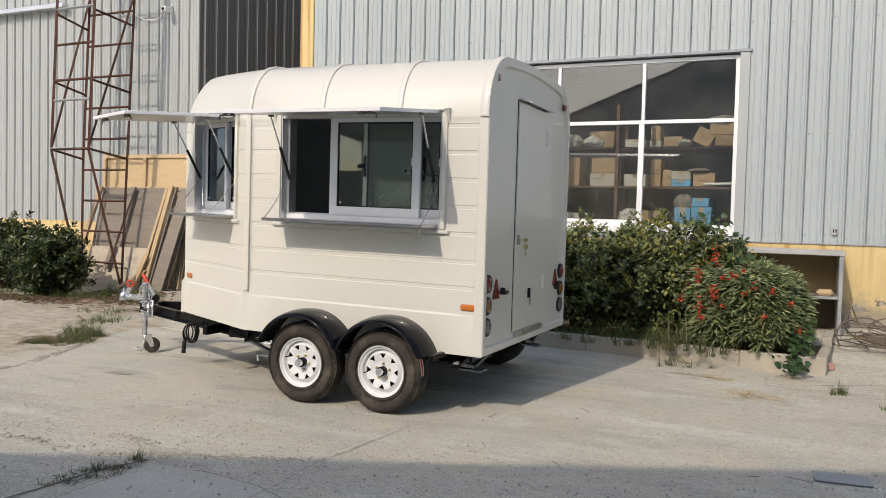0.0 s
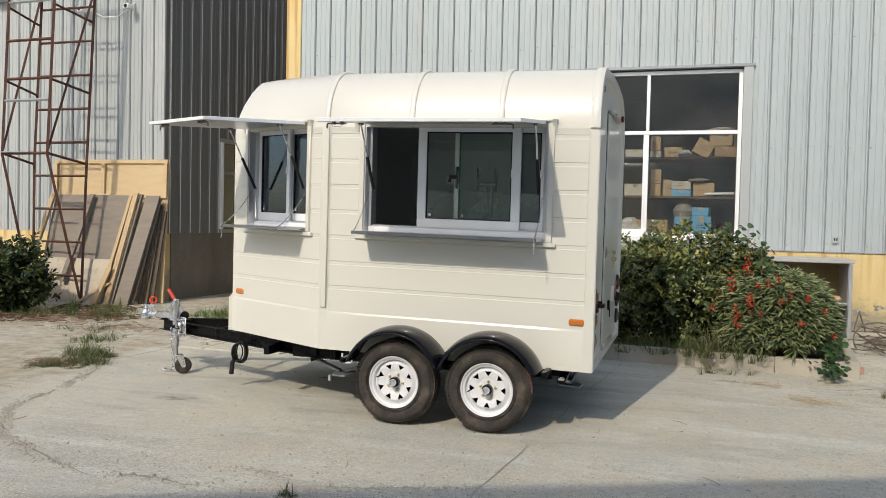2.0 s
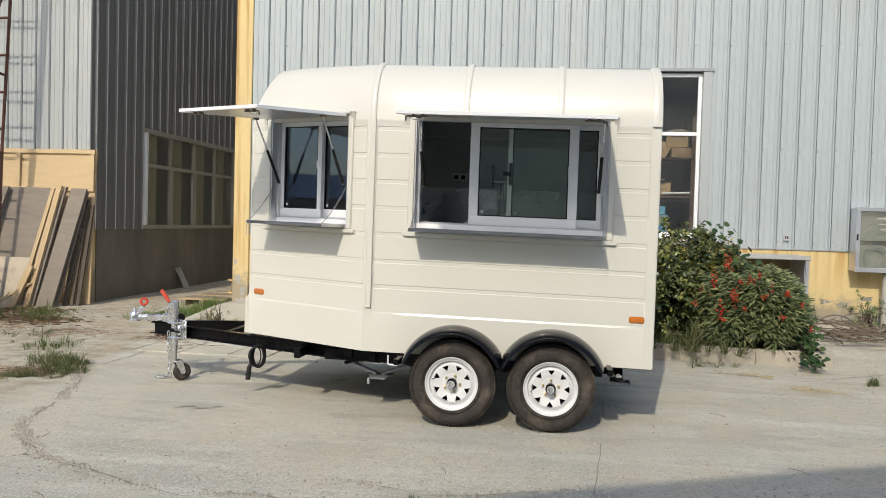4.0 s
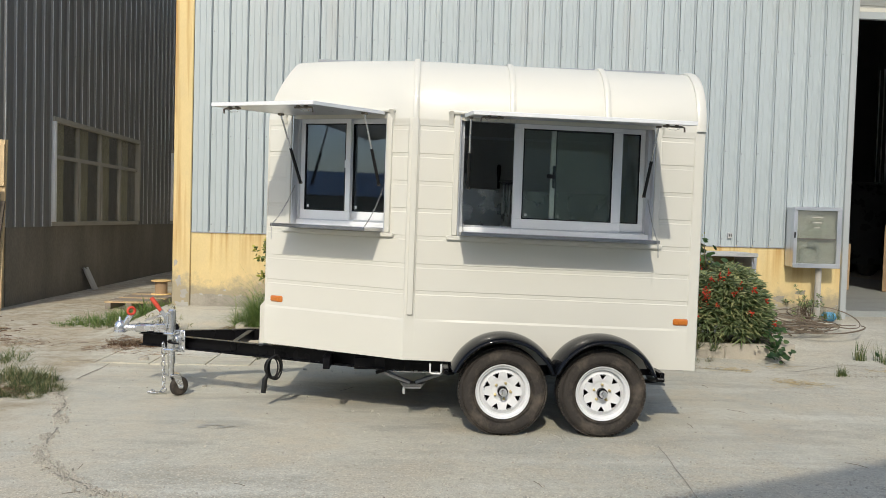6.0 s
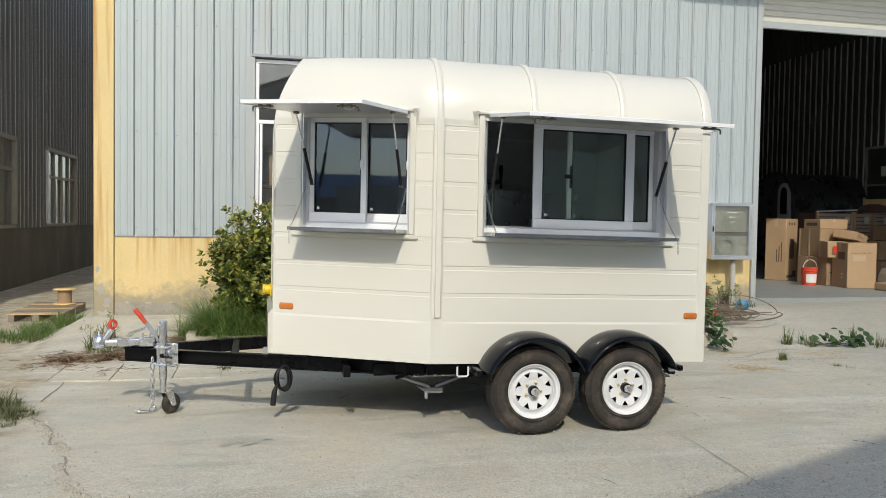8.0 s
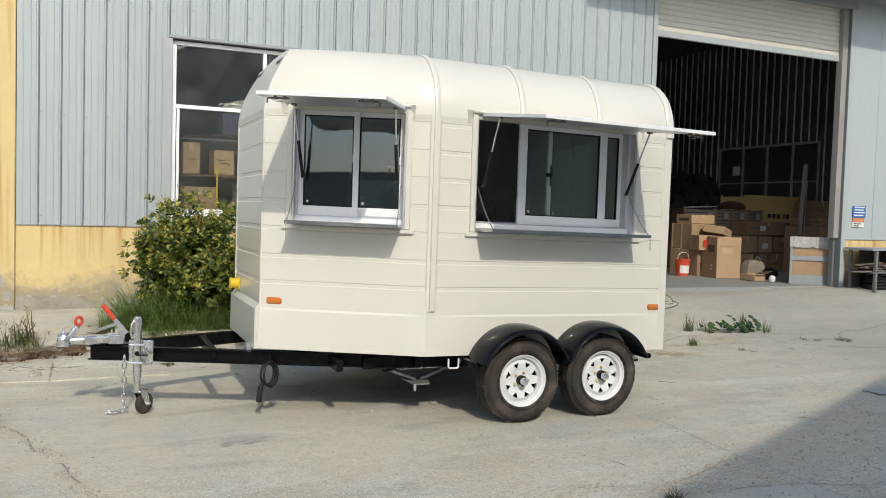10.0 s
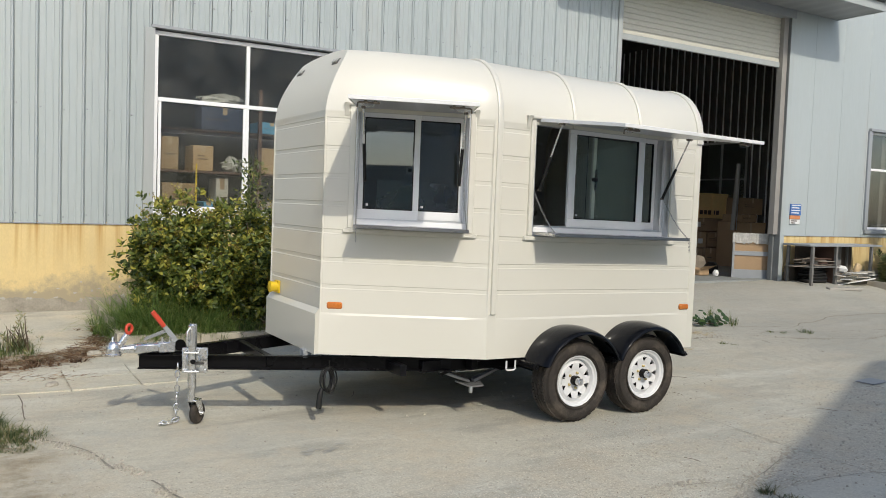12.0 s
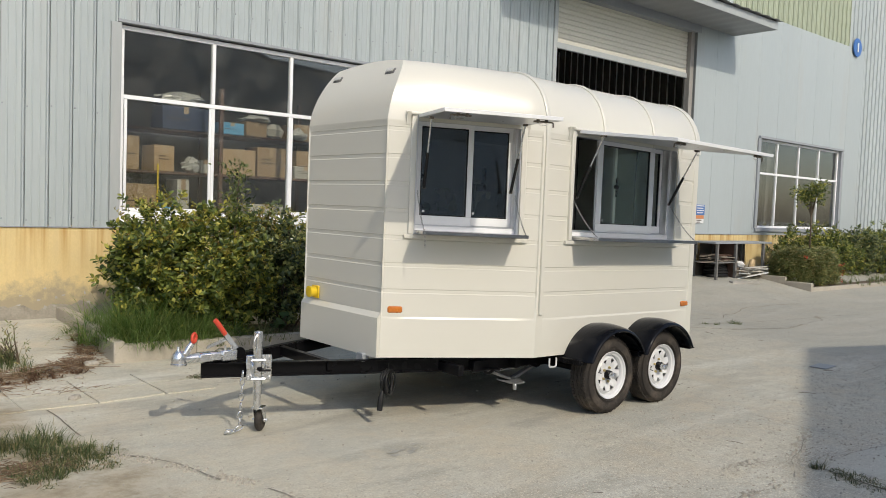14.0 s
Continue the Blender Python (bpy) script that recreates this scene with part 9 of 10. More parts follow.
stacks = [(7.75, 8.32, 14.2, 14.7, 0.44, 0.83, 0.0), (8.36, 8.79, 14.2, 14.7, 0.44, 0.82, 0.0), (8.83, 9.40, 14.2, 14.7, 0.46, 0.81, 0.0), (9.44, 10.25, 14.2, 14.7, 0.40, 0.80, 0.0),
          (8.06, 9.36, 14.25, 14.75, 0.846, 1.16, 0.0), (9.40, 10.34, 14.25, 14.75, 0.826, 1.12, 0.0), (9.32, 10.04, 13.6, 14.1, 1.28, 1.68, 0.0), (9.20, 9.80, 13.55, 14.1, 1.10, 1.275, 0.05),
          (7.78, 8.20, 14.15, 14.6, 0.0, 0.42, 0.0), (8.24, 8.62, 14.15, 14.6, 0.0, 0.42, 0.05), (8.66, 9.04, 14.1, 14.6, 0.0, 0.43, 0.0), (9.1, 10.2, 13.6, 14.15, 0.0, 1.09, 0.0), (4.4, 4.95, 15.0, 15.6, 0.0, 0.9, 0.0), (4.3, 4.9, 15.8, 16.4, 0.0, 1.3, 0.0)]
for k, b in enumerate(stacks):
    c = carton(*b[:4], FZ + b[4], FZ + b[5], turn=b[6])
    if k in (1, 4, 5):
        part("paper_label", Geo().box((b[0] + 0.30 * (b[1] - b[0]), b[2] - 0.003, FZ + b[4] + 0.10), (b[0] + 0.30 * (b[1] - b[0]) + 0.17, b[2] - 0.001, FZ + b[4] + 0.22)), M_WHITE, c, "white paper label")
single("white_coil", Geo().lathe([(0.07, 0.0), (0.09, 0.014), (0.11, 0.0), (0.09, -0.014), (0.07, 0.0)], (8.30, 14.12, FZ + 0.26), (0.1, -1, 0.2), 24), M_WHITE, "white coil of tube among the cartons", "coil")
# crates of slats under clear film
for x0, x1 in ((6.73, 7.64), (7.66, 8.13), (8.15, 8.62), (8.64, 9.11)):
    c = thing("slatted_crate", ((x0 + x1) / 2, 15.1, FZ), "brown slatted crate under clear film in the workshop", "crate", "wrapped crates")
    part("core", Geo().box((x0 + 0.02, 14.87, FZ), (x1 - 0.02, 15.5, FZ + 1.42), 0.01), M_SHELF, c)
    for k in range(17):
        z = FZ + 0.03 + 0.082 * k
        part("slat", Geo().box((x0 + 0.03, 14.852, z), (x1 - 0.03, 14.868, z + 0.060), 0.002), M_FILM, c)
    for x in (x0, x1 - 0.05):
        part("corner_post", Geo().box((x, 14.846, FZ), (x + 0.05, 14.89, FZ + 1.44), 0.003), M_CARTON, c)
    part("packing_slip", Geo().box((x1 - 0.22, 14.838, FZ + 1.20), (x1 - 0.10, 14.845, FZ + 1.34), 0.001), M_CARTONW, c)
cr = thing("wooden_crate", (9.3, 15.3, FZ + 1.15), "yellow plywood shipping crate on stacked boxes", "crate")
part("body", Geo().box((8.77, 15.03, FZ + 1.15), (10.44, 15.9, FZ + 1.76), 0.004), M_CRATE, cr)
for x in (8.77, 9.33, 9.88, 10.38):
    part("batten", Geo().box((x, 15.002, FZ + 1.211), (x + 0.06, 15.029, FZ + 1.739), 0.002), M_CRATE, cr)
for z in (1.15, 1.74):
    part("batten", Geo().box((8.75, 14.998, FZ + z), (10.46, 15.028, FZ + z + 0.06), 0.002), M_CRATE, cr)
for y in (15.05, 15.84):
    part("batten", Geo().box((8.742, y, FZ + 1.15), (8.768, y + 0.06, FZ + 1.80), 0.002), M_CRATE, cr)
for k in range(5):
    part("text_bar", Geo().box((9.45 + 0.15 * k, 15.022, FZ + 1.25), (9.56 + 0.15 * k, 15.0295, FZ + 1.36)), M_PRINT, cr)
single("crate_base", Geo().box((9.12, 15.05, FZ), (10.4, 15.9, FZ + 1.149), 0.01), M_CARTON, "brown base crate under the plywood crate", "crate")
single("red_net", Geo().lathe([(0.0, 0.0), (0.30, 0.0), (0.34, 0.06), (0.25, 0.15), (0.10, 0.19), (0.0, 0.19)], (8.40, 15.15, FZ + 1.442), (0, 0, 1), 14), M_SHELF, "dark red folded netting on the crates", "netting")
pn = thing("framed_panel", (6.9, 11.45, FZ), "timber framed brown board standing on edge by the gate post", "panel")
pm = Matrix.Translation((6.48, 11.51, FZ)) @ Matrix.Rotation(radians(-40), 4, "Z")
part("board", Geo().box((0.02, 0.0, 0.02), (0.77, 0.03, 0.88), 0.002, pm), M_CARTON, pn)
for lo, hi in (((0.0, -0.022, 0.0), (0.79, -0.001, 0.17)), ((0.0, -0.022, 0.45), (0.79, -0.001, 0.54)), ((0.0, -0.021, 0.171), (0.045, -0.001, 0.449)), ((0.745, -0.021, 0.171), (0.79, -0.001, 0.449)), ((0.0, -0.021, 0.541), (0.045, -0.001, 0.88)), ((0.745, -0.021, 0.541), (0.79, -0.001, 0.88))):
    part("batten", Geo().box(lo, hi, 0.002, pm), M_GREYST, pn)
g = Geo()
N = 40
fall = [(-0.012 + 0.814 * k / N, -0.030 - 0.010 * noise.noise((k * 0.9, 1.0, 0)), 0.70 + 0.045 * noise.noise((k * 0.23, 5.0, 0)) + 0.015 * noise.noise((k * 0.9, 8.0, 0))) for k in range(N + 1)]
rows = [[pm @ Vector((x, y + 0.004 * noise.noise((x * 30, t * 9, 2.0)), z + (0.90 - z) * t)) for x, y, z in fall] for t in (0.0, 0.25, 0.5, 0.75, 1.0)] + [[pm @ Vector((x, 0.04, 0.905 + 0.006 * noise.noise((x * 20, 3, 1)))) for x, y, z in fall]]
g.ring_loft(rows, False, False)
part("film", g, M_CLEARF, pn, "crumpled grey film over the top", smooth=0)
bk = thing("bucket", (5.42, 13.3, FZ), "red plastic bucket with a white label", "bucket")
part("pail", Geo().lathe([(0.0, 0.0), (0.125, 0.0), (0.145, 0.27), (0.152, 0.275), (0.152, 0.29), (0.147, 0.295), (0.15, 0.32), (0.158, 0.325), (0.158, 0.345), (0.0, 0.345)], (5.42, 13.30, FZ), (0, 0, 1), 24), M_REDG, bk)
pts = [(0.1355 + 0.0115 * t, 0.06 + 0.16 * t) for t in (0, 0.5, 1)]
g = Geo()
for k in range(8):
    a0, a1 = math.radians(-150 + 11 * k), math.radians(-150 + 11 * (k + 1))
    g.add([(5.42 + r * math.cos(a), 13.30 + r * math.sin(a), FZ + h) for r, h in pts for a in (a0, a1)], [(0, 1, 3, 2), (2, 3, 5, 4)])
part("label", g, M_WHITE, bk, "white paper label")
part("bail", Geo().tube([(5.42 + 0.15 * math.cos(a), 13.28, FZ + 0.34 + 0.15 * math.sin(a)) for a in [math.pi * k / 12 for k in range(13)]], 0.005, 6), M_WHITE, bk)


def dark_shell(at, long, label):
    """An unfinished black trailer shell with a round roof and a pale arched door in its end."""
    t = thing("dark_trailer", at, label, "trailer", "trailer shells")
    x0, y0, z0 = at
    half, top = 0.78, 2.46
    sec = [(-half, 0.3)] + [(-half * math.cos(a), 1.62 + (top - 1.62) * math.sin(a)) for a in [math.pi * k / 16 for k in range(17)]] + [(half, 0.3)]
    part("body", Geo().ring_loft([[Vector((x, y0 + y, z0 + z)) for y, z in sec] for x in (x0, x0 + long)]), M_SHELL, t, smooth=50)
    rim = [Vector((x0, y0 + y * 1.01, z0 + z + 0.01)) for y, z in sec]
    part("edge_trim", Geo().tube(rim, 0.035, 6), M_PLASTIC, t)
    dy, dw = y0 - half + 0.34, 0.25
    arch = [(-dw, 0.45)] + [(-dw * math.cos(a), 1.95 + 0.25 * math.sin(a)) for a in [math.pi * k / 12 for k in range(13)]] + [(dw, 0.45)]
    door = part("door", Geo().plate([(x0 - 0.03, dy + y, z0 + z) for y, z in arch], (0.026, 0, 0)), M_PANELF, t, "pale arched door")
    pane = [(-0.13, 1.42)] + [(-0.13 * math.cos(a), 1.92 + 0.17 * math.sin(a)) for a in [math.pi * k / 12 for k in range(13)]] + [(0.13, 1.42)]
    part("door_window", Geo().plate([(x0 - 0.038, dy + y, z0 + z) for y, z in pane], (0.006, 0, 0)), M_BLACKP, door, "dark arched window")
    for y in (y0 - half + 0.25, y0 + half - 0.25):
        part("wheel", Geo().lathe([(0.0, -0.1), (0.26, -0.1), (0.30, -0.07), (0.30, 0.07), (0.26, 0.1), (0.0, 0.1)], (x0 + long * 0.5, y, z0 + 0.3), (0, 1, 0), 24), M_RUBBER, t)
    return t


dark_shell((8.06, 18.24, FZ), 2.14, "unfinished black trailer shell in the dark workshop")
dark_shell((7.05, 20.6, FZ), 2.3, "second unfinished black trailer shell further back")
single("long_pole", Geo().tube([(8.86, 13.5, FZ + 0.9), (9.06, 13.58, FZ + 2.48)], 0.052, 10), M_PLASTER, "pale wrapped pole leaning on the cartons", "pole")
single("thin_rod", Geo().tube([(9.02, 13.52, FZ + 0.9), (9.26, 13.70, FZ + 2.1)], 0.012, 6), M_ALU, "thin grey rod leaning beside the pole", "rod")
single("white_rod", Geo().tube([(7.0, 15.2, FZ + 1.45), (9.0, 15.4, FZ + 1.54)], 0.016, 6), M_ALUW, "white tube lying across the crates", "rod")
single("paper_notice", Geo().box((10.466, 17.1, 2.75), (10.478, 17.35, 3.0)), M_WHITE, "white paper notice on the inner window", "notice")
single("torn_carton", Geo().box((6.0, 11.9, FZ), (6.3, 12.3, FZ + 0.14), 0.02).add([(6.0, 11.9, FZ + 0.14), (6.3, 11.9, FZ + 0.14), (6.34, 11.75, FZ + 0.22), (5.98, 11.76, FZ + 0.20)], [(0, 1, 2, 3)]), M_CARTON, "torn open flat carton on the floor", "carton")
g = Geo().lathe([(0.0, 0.0), (0.22, 0.0), (0.27, 0.09), (0.25, 0.24), (0.20, 0.34), (0.07, 0.37), (0.0, 0.37)], (6.82, 12.80, FZ), (0.08, 0, 1), 9)
single("paper_sack", g, M_PLYG, "slumped brown paper sack on the floor", "sack", smooth=0)
single("tool_bag", Geo().box((-0.20, -0.12, 0), (0.20, 0.12, 0.24), 0.07, Matrix.Translation((6.86, 12.35, FZ)) @ Matrix.Rotation(0.5, 4, "Z")), M_PLASTIC, "black tool bag beside the paper sack", "bag")
single("paper_wad", Geo().lathe([(0.0, 0.0), (0.05, 0.02), (0.065, 0.07), (0.04, 0.13), (0.0, 0.14)], (6.25, 11.72, FZ), (0.2, -0.1, 1), 7), M_WHITE, "crumpled white paper by the torn carton", "paper", smooth=0)

# ---- shelves behind the wide window ----
rack = thing("storage_rack", (-2.5, 11.7, 0.34), "brown storage shelves behind the wide window", "shelf")
for z in (1.36, 1.93, 2.47):
    part("shelf_board", Geo().box((-4.88, 11.25, z - 0.03), (-0.3, 11.85, z), 0.004), M_SHELF, rack)
for x in (-4.86, -3.45, -1.92, -0.33):
    for y in (11.22, 11.84):
        part("upright", Geo().box((x, y, 0.34), (x + 0.05, y + 0.05, 3.05), 0.003), M_SHELF, rack)
sg = "cartons on the shelves"
BL, WL, CL = "blue carton on the storage shelf", "pale printed carton on the storage shelf", "brown carton on the storage shelf"
for x0, x1, z0, z1, mt, lab, tn in ((-1.11, -0.90, 1.361, 1.65, M_BLUEBOX, BL, 0.05), (-0.88, -0.62, 1.361, 1.66, M_BLUEBOX, BL, 0.0), (-0.86, -0.64, 1.662, 1.78, M_BLUEBOX, BL, -0.1), (-1.62, -1.20, 1.361, 1.60, M_CARTON, CL, 0.0),
                                    (-1.16, -0.90, 1.931, 2.02, M_BLUEBOX, BL, 0.0), (-1.16, -0.90, 2.022, 2.14, M_CARTONW, WL, 0.0), (-0.88, -0.60, 1.931, 2.12, M_CARTON, CL, 0.05), (-1.44, -1.30, 1.931, 2.30, M_CARTON, CL, 0.0), (-1.29, -1.17, 1.931, 2.16, M_CARTON, CL, 0.1), (-1.80, -1.50, 1.931, 2.10, M_CARTONW, WL, 0.0),
                                    (-1.27, -1.03, 2.471, 2.61, M_CARTON, CL, 0.0), (-0.62, -0.34, 2.471, 2.62, M_CARTON, CL, 0.1), (-0.66, -0.36, 2.622, 2.78, M_CARTON, CL, -0.1), (-1.46, -1.31, 2.471, 2.56, M_CARTONW, WL, 0.0), (-1.45, -1.32, 2.562, 2.76, M_CARTON, CL, 0.0), (-1.80, -1.52, 2.471, 2.58, M_CARTONW, WL, 0.0)):
    carton(x0, x1, 11.28, 11.62, z0, z1, mt, lab, tn, sg)
DB = "dark blue printed carton on the storage shelf"
for x0, x1, z0, z1, mt, lab, tn in ((-4.20, -3.58, 2.471, 2.77, M_BLUEDK, DB, 0.0), (-3.43, -3.08, 2.471, 2.63, M_BLUEBOX, BL, 0.05), (-3.07, -2.74, 2.471, 2.67, M_CARTON, CL, 0.1), (-2.30, -1.95, 2.471, 2.70, M_CARTON, CL, 0.0),
                                    (-4.70, -4.48, 1.931, 2.35, M_CARTON, CL, 0.0), (-4.31, -4.04, 1.931, 2.26, M_CARTON, CL, 0.05), (-3.68, -3.55, 1.931, 2.11, M_CARTONW, WL, 0.0), (-3.37, -2.89, 1.931, 2.28, M_CARTON, CL, -0.05), (-2.87, -2.43, 1.931, 2.34, M_CARTON, CL, 0.0), (-2.26, -1.92, 2.112, 2.33, M_CARTON, CL, 0.0), (-2.28, -1.92, 1.931, 2.11, M_CARTONW, WL, 0.0),
                                    (-4.68, -4.24, 1.361, 1.76, M_CARTON, CL, 0.0), (-3.99, -3.83, 1.361, 1.84, M_CARTONW, WL, 0.0), (-3.0, -2.45, 1.361, 1.55, M_CARTONW, WL, 0.1), (-4.15, -4.02, 1.361, 1.53, M_BLUEBOX, BL, 0.0)):
    carton(x0, x1, 11.28, 11.66, z0, z1, mt, lab, tn, sg)
single("paper_wad", Geo().lathe([(0.0, 0.0), (0.12, 0.03), (0.15, 0.12), (0.06, 0.2), (0.0, 0.2)], (-2.57, 11.4, 2.472), (0.1, 0, 1), 7), M_CARTONW, "crumpled paper on the storage shelf", "paper", smooth=0)
single("yellow_tape", Geo().box((-4.27, 11.24, 1.5), (-4.25, 11.248, 2.02), 0.001), M_YELP, "yellow tape hanging from the shelf", "tape")
tilted = carton(-0.92, -0.68, 11.3, 11.6, 2.50, 2.72, M_CARTON, "brown carton tipped on its corner on the shelf", 0.0, sg)
tilted.rotation_euler = (0, radians(28), 0)
single("rod_bundle", Geo().tube([(-0.72, 11.24, 1.965), (-0.34, 11.24, 1.975)], 0.018, 8), M_WHITE, "white plastic tubes lying on the shelf", "tube")
single("film_bag", Geo().lathe([(0.0, 0.0), (0.13, 0.0), (0.15, 0.08), (0.10, 0.16), (0.04, 0.20), (0.0, 0.205)], (-0.99, 11.42, 1.652), (0, 0, 1), 12), M_PLYG, "crumpled grey film bag on blue cartons", "bag")


def crumpled(at, rx, ry, h, seed, n=18, rows=9, rough=0.22):
    """A slack film bundle: a squat rounded form with creased, uneven sides."""
    g = Geo()
    rings = []
    for i in range(rows + 1):
        t = i / rows
        r = math.sin(math.pi * min(0.97, 0.12 + 0.88 * t)) ** 0.6
        ring_ = []
        for k in range(n):
            a = 2 * math.pi * k / n
            q = 1 + rough * 2 * noise.noise((math.cos(a) * 2.2 + seed, math.sin(a) * 2.2, t * 3.1)) + rough * noise.noise((math.cos(a) * 6, math.sin(a) * 6 + seed, t * 8))
            ring_.append(Vector((at[0] + rx * r * q * math.cos(a), at[1] + ry * r * q * math.sin(a), at[2] + h * t * (1 + 0.25 * noise.noise((a, t * 4, seed))))))
        rings.append(ring_)
    return g.ring_loft(rings)


single("plastic_sack", crumpled((-3.90, 11.5, 2.772), 0.33, 0.20, 0.20, 4.0), M_CLEARF, "slack grey plastic sack on top of boxes", "sack", smooth=0)
FL = "crumpled clear film lying over the boxes"
for k, (x, y, z, rx, ry, h) in enumerate(((-0.52, 11.36, 2.785, 0.20, 0.16, 0.10), (-2.86, 11.36, 2.675, 0.20, 0.16, 0.09), (-2.25, 11.30, 2.475, 0.14, 0.10, 0.16), (-0.80, 11.32, 2.125, 0.15, 0.12, 0.06), (-3.75, 11.40, 1.935, 0.13, 0.12, 0.20), (-1.70, 11.40, 1.365, 0.22, 0.16, 0.24), (-3.30, 11.40, 1.365, 0.26, 0.16, 0.18), (-1.0, 11.30, 2.475, 0.10, 0.10, 0.10))):
    single("film_bundle", crumpled((x, y, z), rx, ry, h, 11.0 + k * 3.7, 14, 7), M_CLEARF if k % 3 else M_FILM, FL, "film", "film on the shelves", smooth=0)

# ---- marks and litter in the yard ----
M_JOINTP = material("pale_joint", (0.27, 0.25, 0.21), 0.95, vary=0.3, scale=12, bump=0.4)
M_JOINT = material("joint_dirt", (0.19, 0.165, 0.13), 0.95, vary=0.3, scale=12, bump=0.4)
M_CRUMBD = material("dirt_crumb", (0.27, 0.23, 0.18), 0.95, vary=0.3, scale=25, bump=0.3)
M_STONE = material("pebble", (0.40, 0.37, 0.31), 0.9, vary=0.35, scale=25, bump=0.4)


def crack(name, pts, w, mat, seed, jitter=0.03, gaps=-0.25):
    """A dirt-filled joint or crack following the ground."""
    rng = np.random.default_rng(seed)
    P = [Vector((*p, 0)) for p in pts]
    run = []
    for a, b in zip(P, P[1:]):
        n = max(2, int((b - a).length / 0.09))
        run += [a.lerp(b, k / n) for k in range(n)]
    run.append(P[-1])
    L, R = [], []
    for i, p in enumerate(run):
        d = (run[min(i + 1, len(run) - 1)] - run[max(i - 1, 0)]).normalized()
        s = Vector((-d.y, d.x, 0))
        c = p + s * jitter * noise.noise((p.x * 2.3 + seed, p.y * 2.3, 0)) * 2
        ww = w * (0.45 + 0.8 * abs(noise.noise((p.x * 5, p.y * 5, seed * 1.0))) + 0.3 * rng.uniform())
        for lst, q in ((L, c + s * ww), (R, c - s * ww)):
            lst.append((q.x, q.y, ground_z(q.x, q.y) + 0.008 * noise.noise((q.x * 0.7, q.y * 0.7, 1.3)) * step(0.0, 1.5, abs(q.y - 5.6)) + 0.0045))
    n = len(L)
    keep = [i for i in range(n - 1) if noise.noise((run[i].x * 2.1, run[i].y * 2.1, seed * 3.7)) > gaps]
    return part(name, Geo().add(L + R, [(i, i + 1, n + i + 1, n + i) for i in keep]), mat, ground)


crack("slab_joint", [(-1.95, 2.2), (-1.98, 3.9), (-1.88, 5.2), (-1.70, 7.2), (-1.55, 8.6)], 0.0035, M_JOINTP, 1, 0.012)
crack("slab_joint", [(-5.2, 7.95), (-4.2, 7.98), (-2.0, 7.95), (0.5, 7.9), (1.2, 8.3), (3.2, 7.5), (6.5, 7.0)], 0.006, M_JOINT, 2, 0.03)
crack("crack", [(-6.49, 7.5), (-6.52, 7.1), (-6.47, 6.74)], 0.006, M_JOINT, 4)
RUBBLE = ([(-6.56, 6.29), (-6.36, 6.06), (-6.24, 5.80), (-6.13, 5.52), (-6.0, 5.24), (-5.96, 4.9), (-5.80, 4.45), (-5.3, 3.9), (-4.46, 3.5)],
          [(-4.9, 3.62), (-4.11, 3.42), (-3.78, 3.48), (-3.53, 3.44), (-3.16, 3.47), (-2.8, 3.66), (-2.4, 3.82), (-1.98, 3.95)], [(-3.66, 3.79), (-3.34, 3.8), (-2.99, 3.74)], [(-0.6, 8.0), (0.1, 7.85), (0.9, 7.65), (1.7, 7.6)], [(2.1, 7.57), (2.6, 7.14), (3.59, 6.82), (4.98, 7.02), (5.47, 7.3)])
for k, (pts, w) in enumerate(zip(RUBBLE, (0.009, 0.004, 0.003, 0.005, 0.012))):
    crack("crack", pts, w, M_JOINTP, 5 + k, 0.04, -0.12)
crack("slab_joint", [(-3.05, 2.3), (-3.02, 2.75), (-2.97, 3.1), (-2.88, 3.5)], 0.012, M_JOINT, 7, 0.015)
crack("crack", [(-2.88, 3.5), (-2.80, 3.67), (-2.87, 3.9)], 0.003, M_JOINTP, 27, 0.03, -0.1)
crack("slab_joint", [(-2.78, 2.4), (-2.80, 3.17), (-2.73, 3.44), (-2.38, 3.46), (-2.08, 3.42), (-1.4, 3.2), (-0.5, 3.1)], 0.004, M_JOINTP, 17, 0.02, -0.1)
crack("slab_joint", [(0.4, 4.2), (0.9, 4.7), (1.5, 4.75), (2.8, 4.2)], 0.004, M_JOINTP, 10, 0.02)
crack("crack", [(2.2, 8.2), (3.4, 7.9), (5.2, 8.4), (7.5, 8.2)], 0.008, M_JOINT, 12, 0.06)
# a strip of separate slabs in front of the planting bed
gaps = (-6.98, -6.655, -6.13, -5.59, -5.16)
for k in range(4):
    for y0, y1 in ((7.535, 7.955), (7.975, 8.40)):
        x0, x1 = gaps[k] + 0.008, gaps[k + 1] - 0.008
        d = 0.02 * math.sin(k * 2.1)
        part("paving_slab", Geo().plate([(x0, y0 + d, ground_z(x0, y0) - 0.05), (x1, y0 - d, ground_z(x1, y0) - 0.05), (x1, y1 - d, ground_z(x1, y1) - 0.05), (x0, y1 + d, ground_z(x0, y1) - 0.05)], (0, 0, 0.060)), M_GROUND, ground)
single("cover_plate", Geo().box((-0.15, -0.09, 0.0), (0.15, 0.09, 0.008), 0.002, Matrix.Translation((0.80, 5.09, 0.006)) @ Matrix.Rotation(0.1, 4, "Z")), M_GREYST, "small flat grey metal plate on the concrete", "plate")
rng = np.random.default_rng(3)
g = Geo()


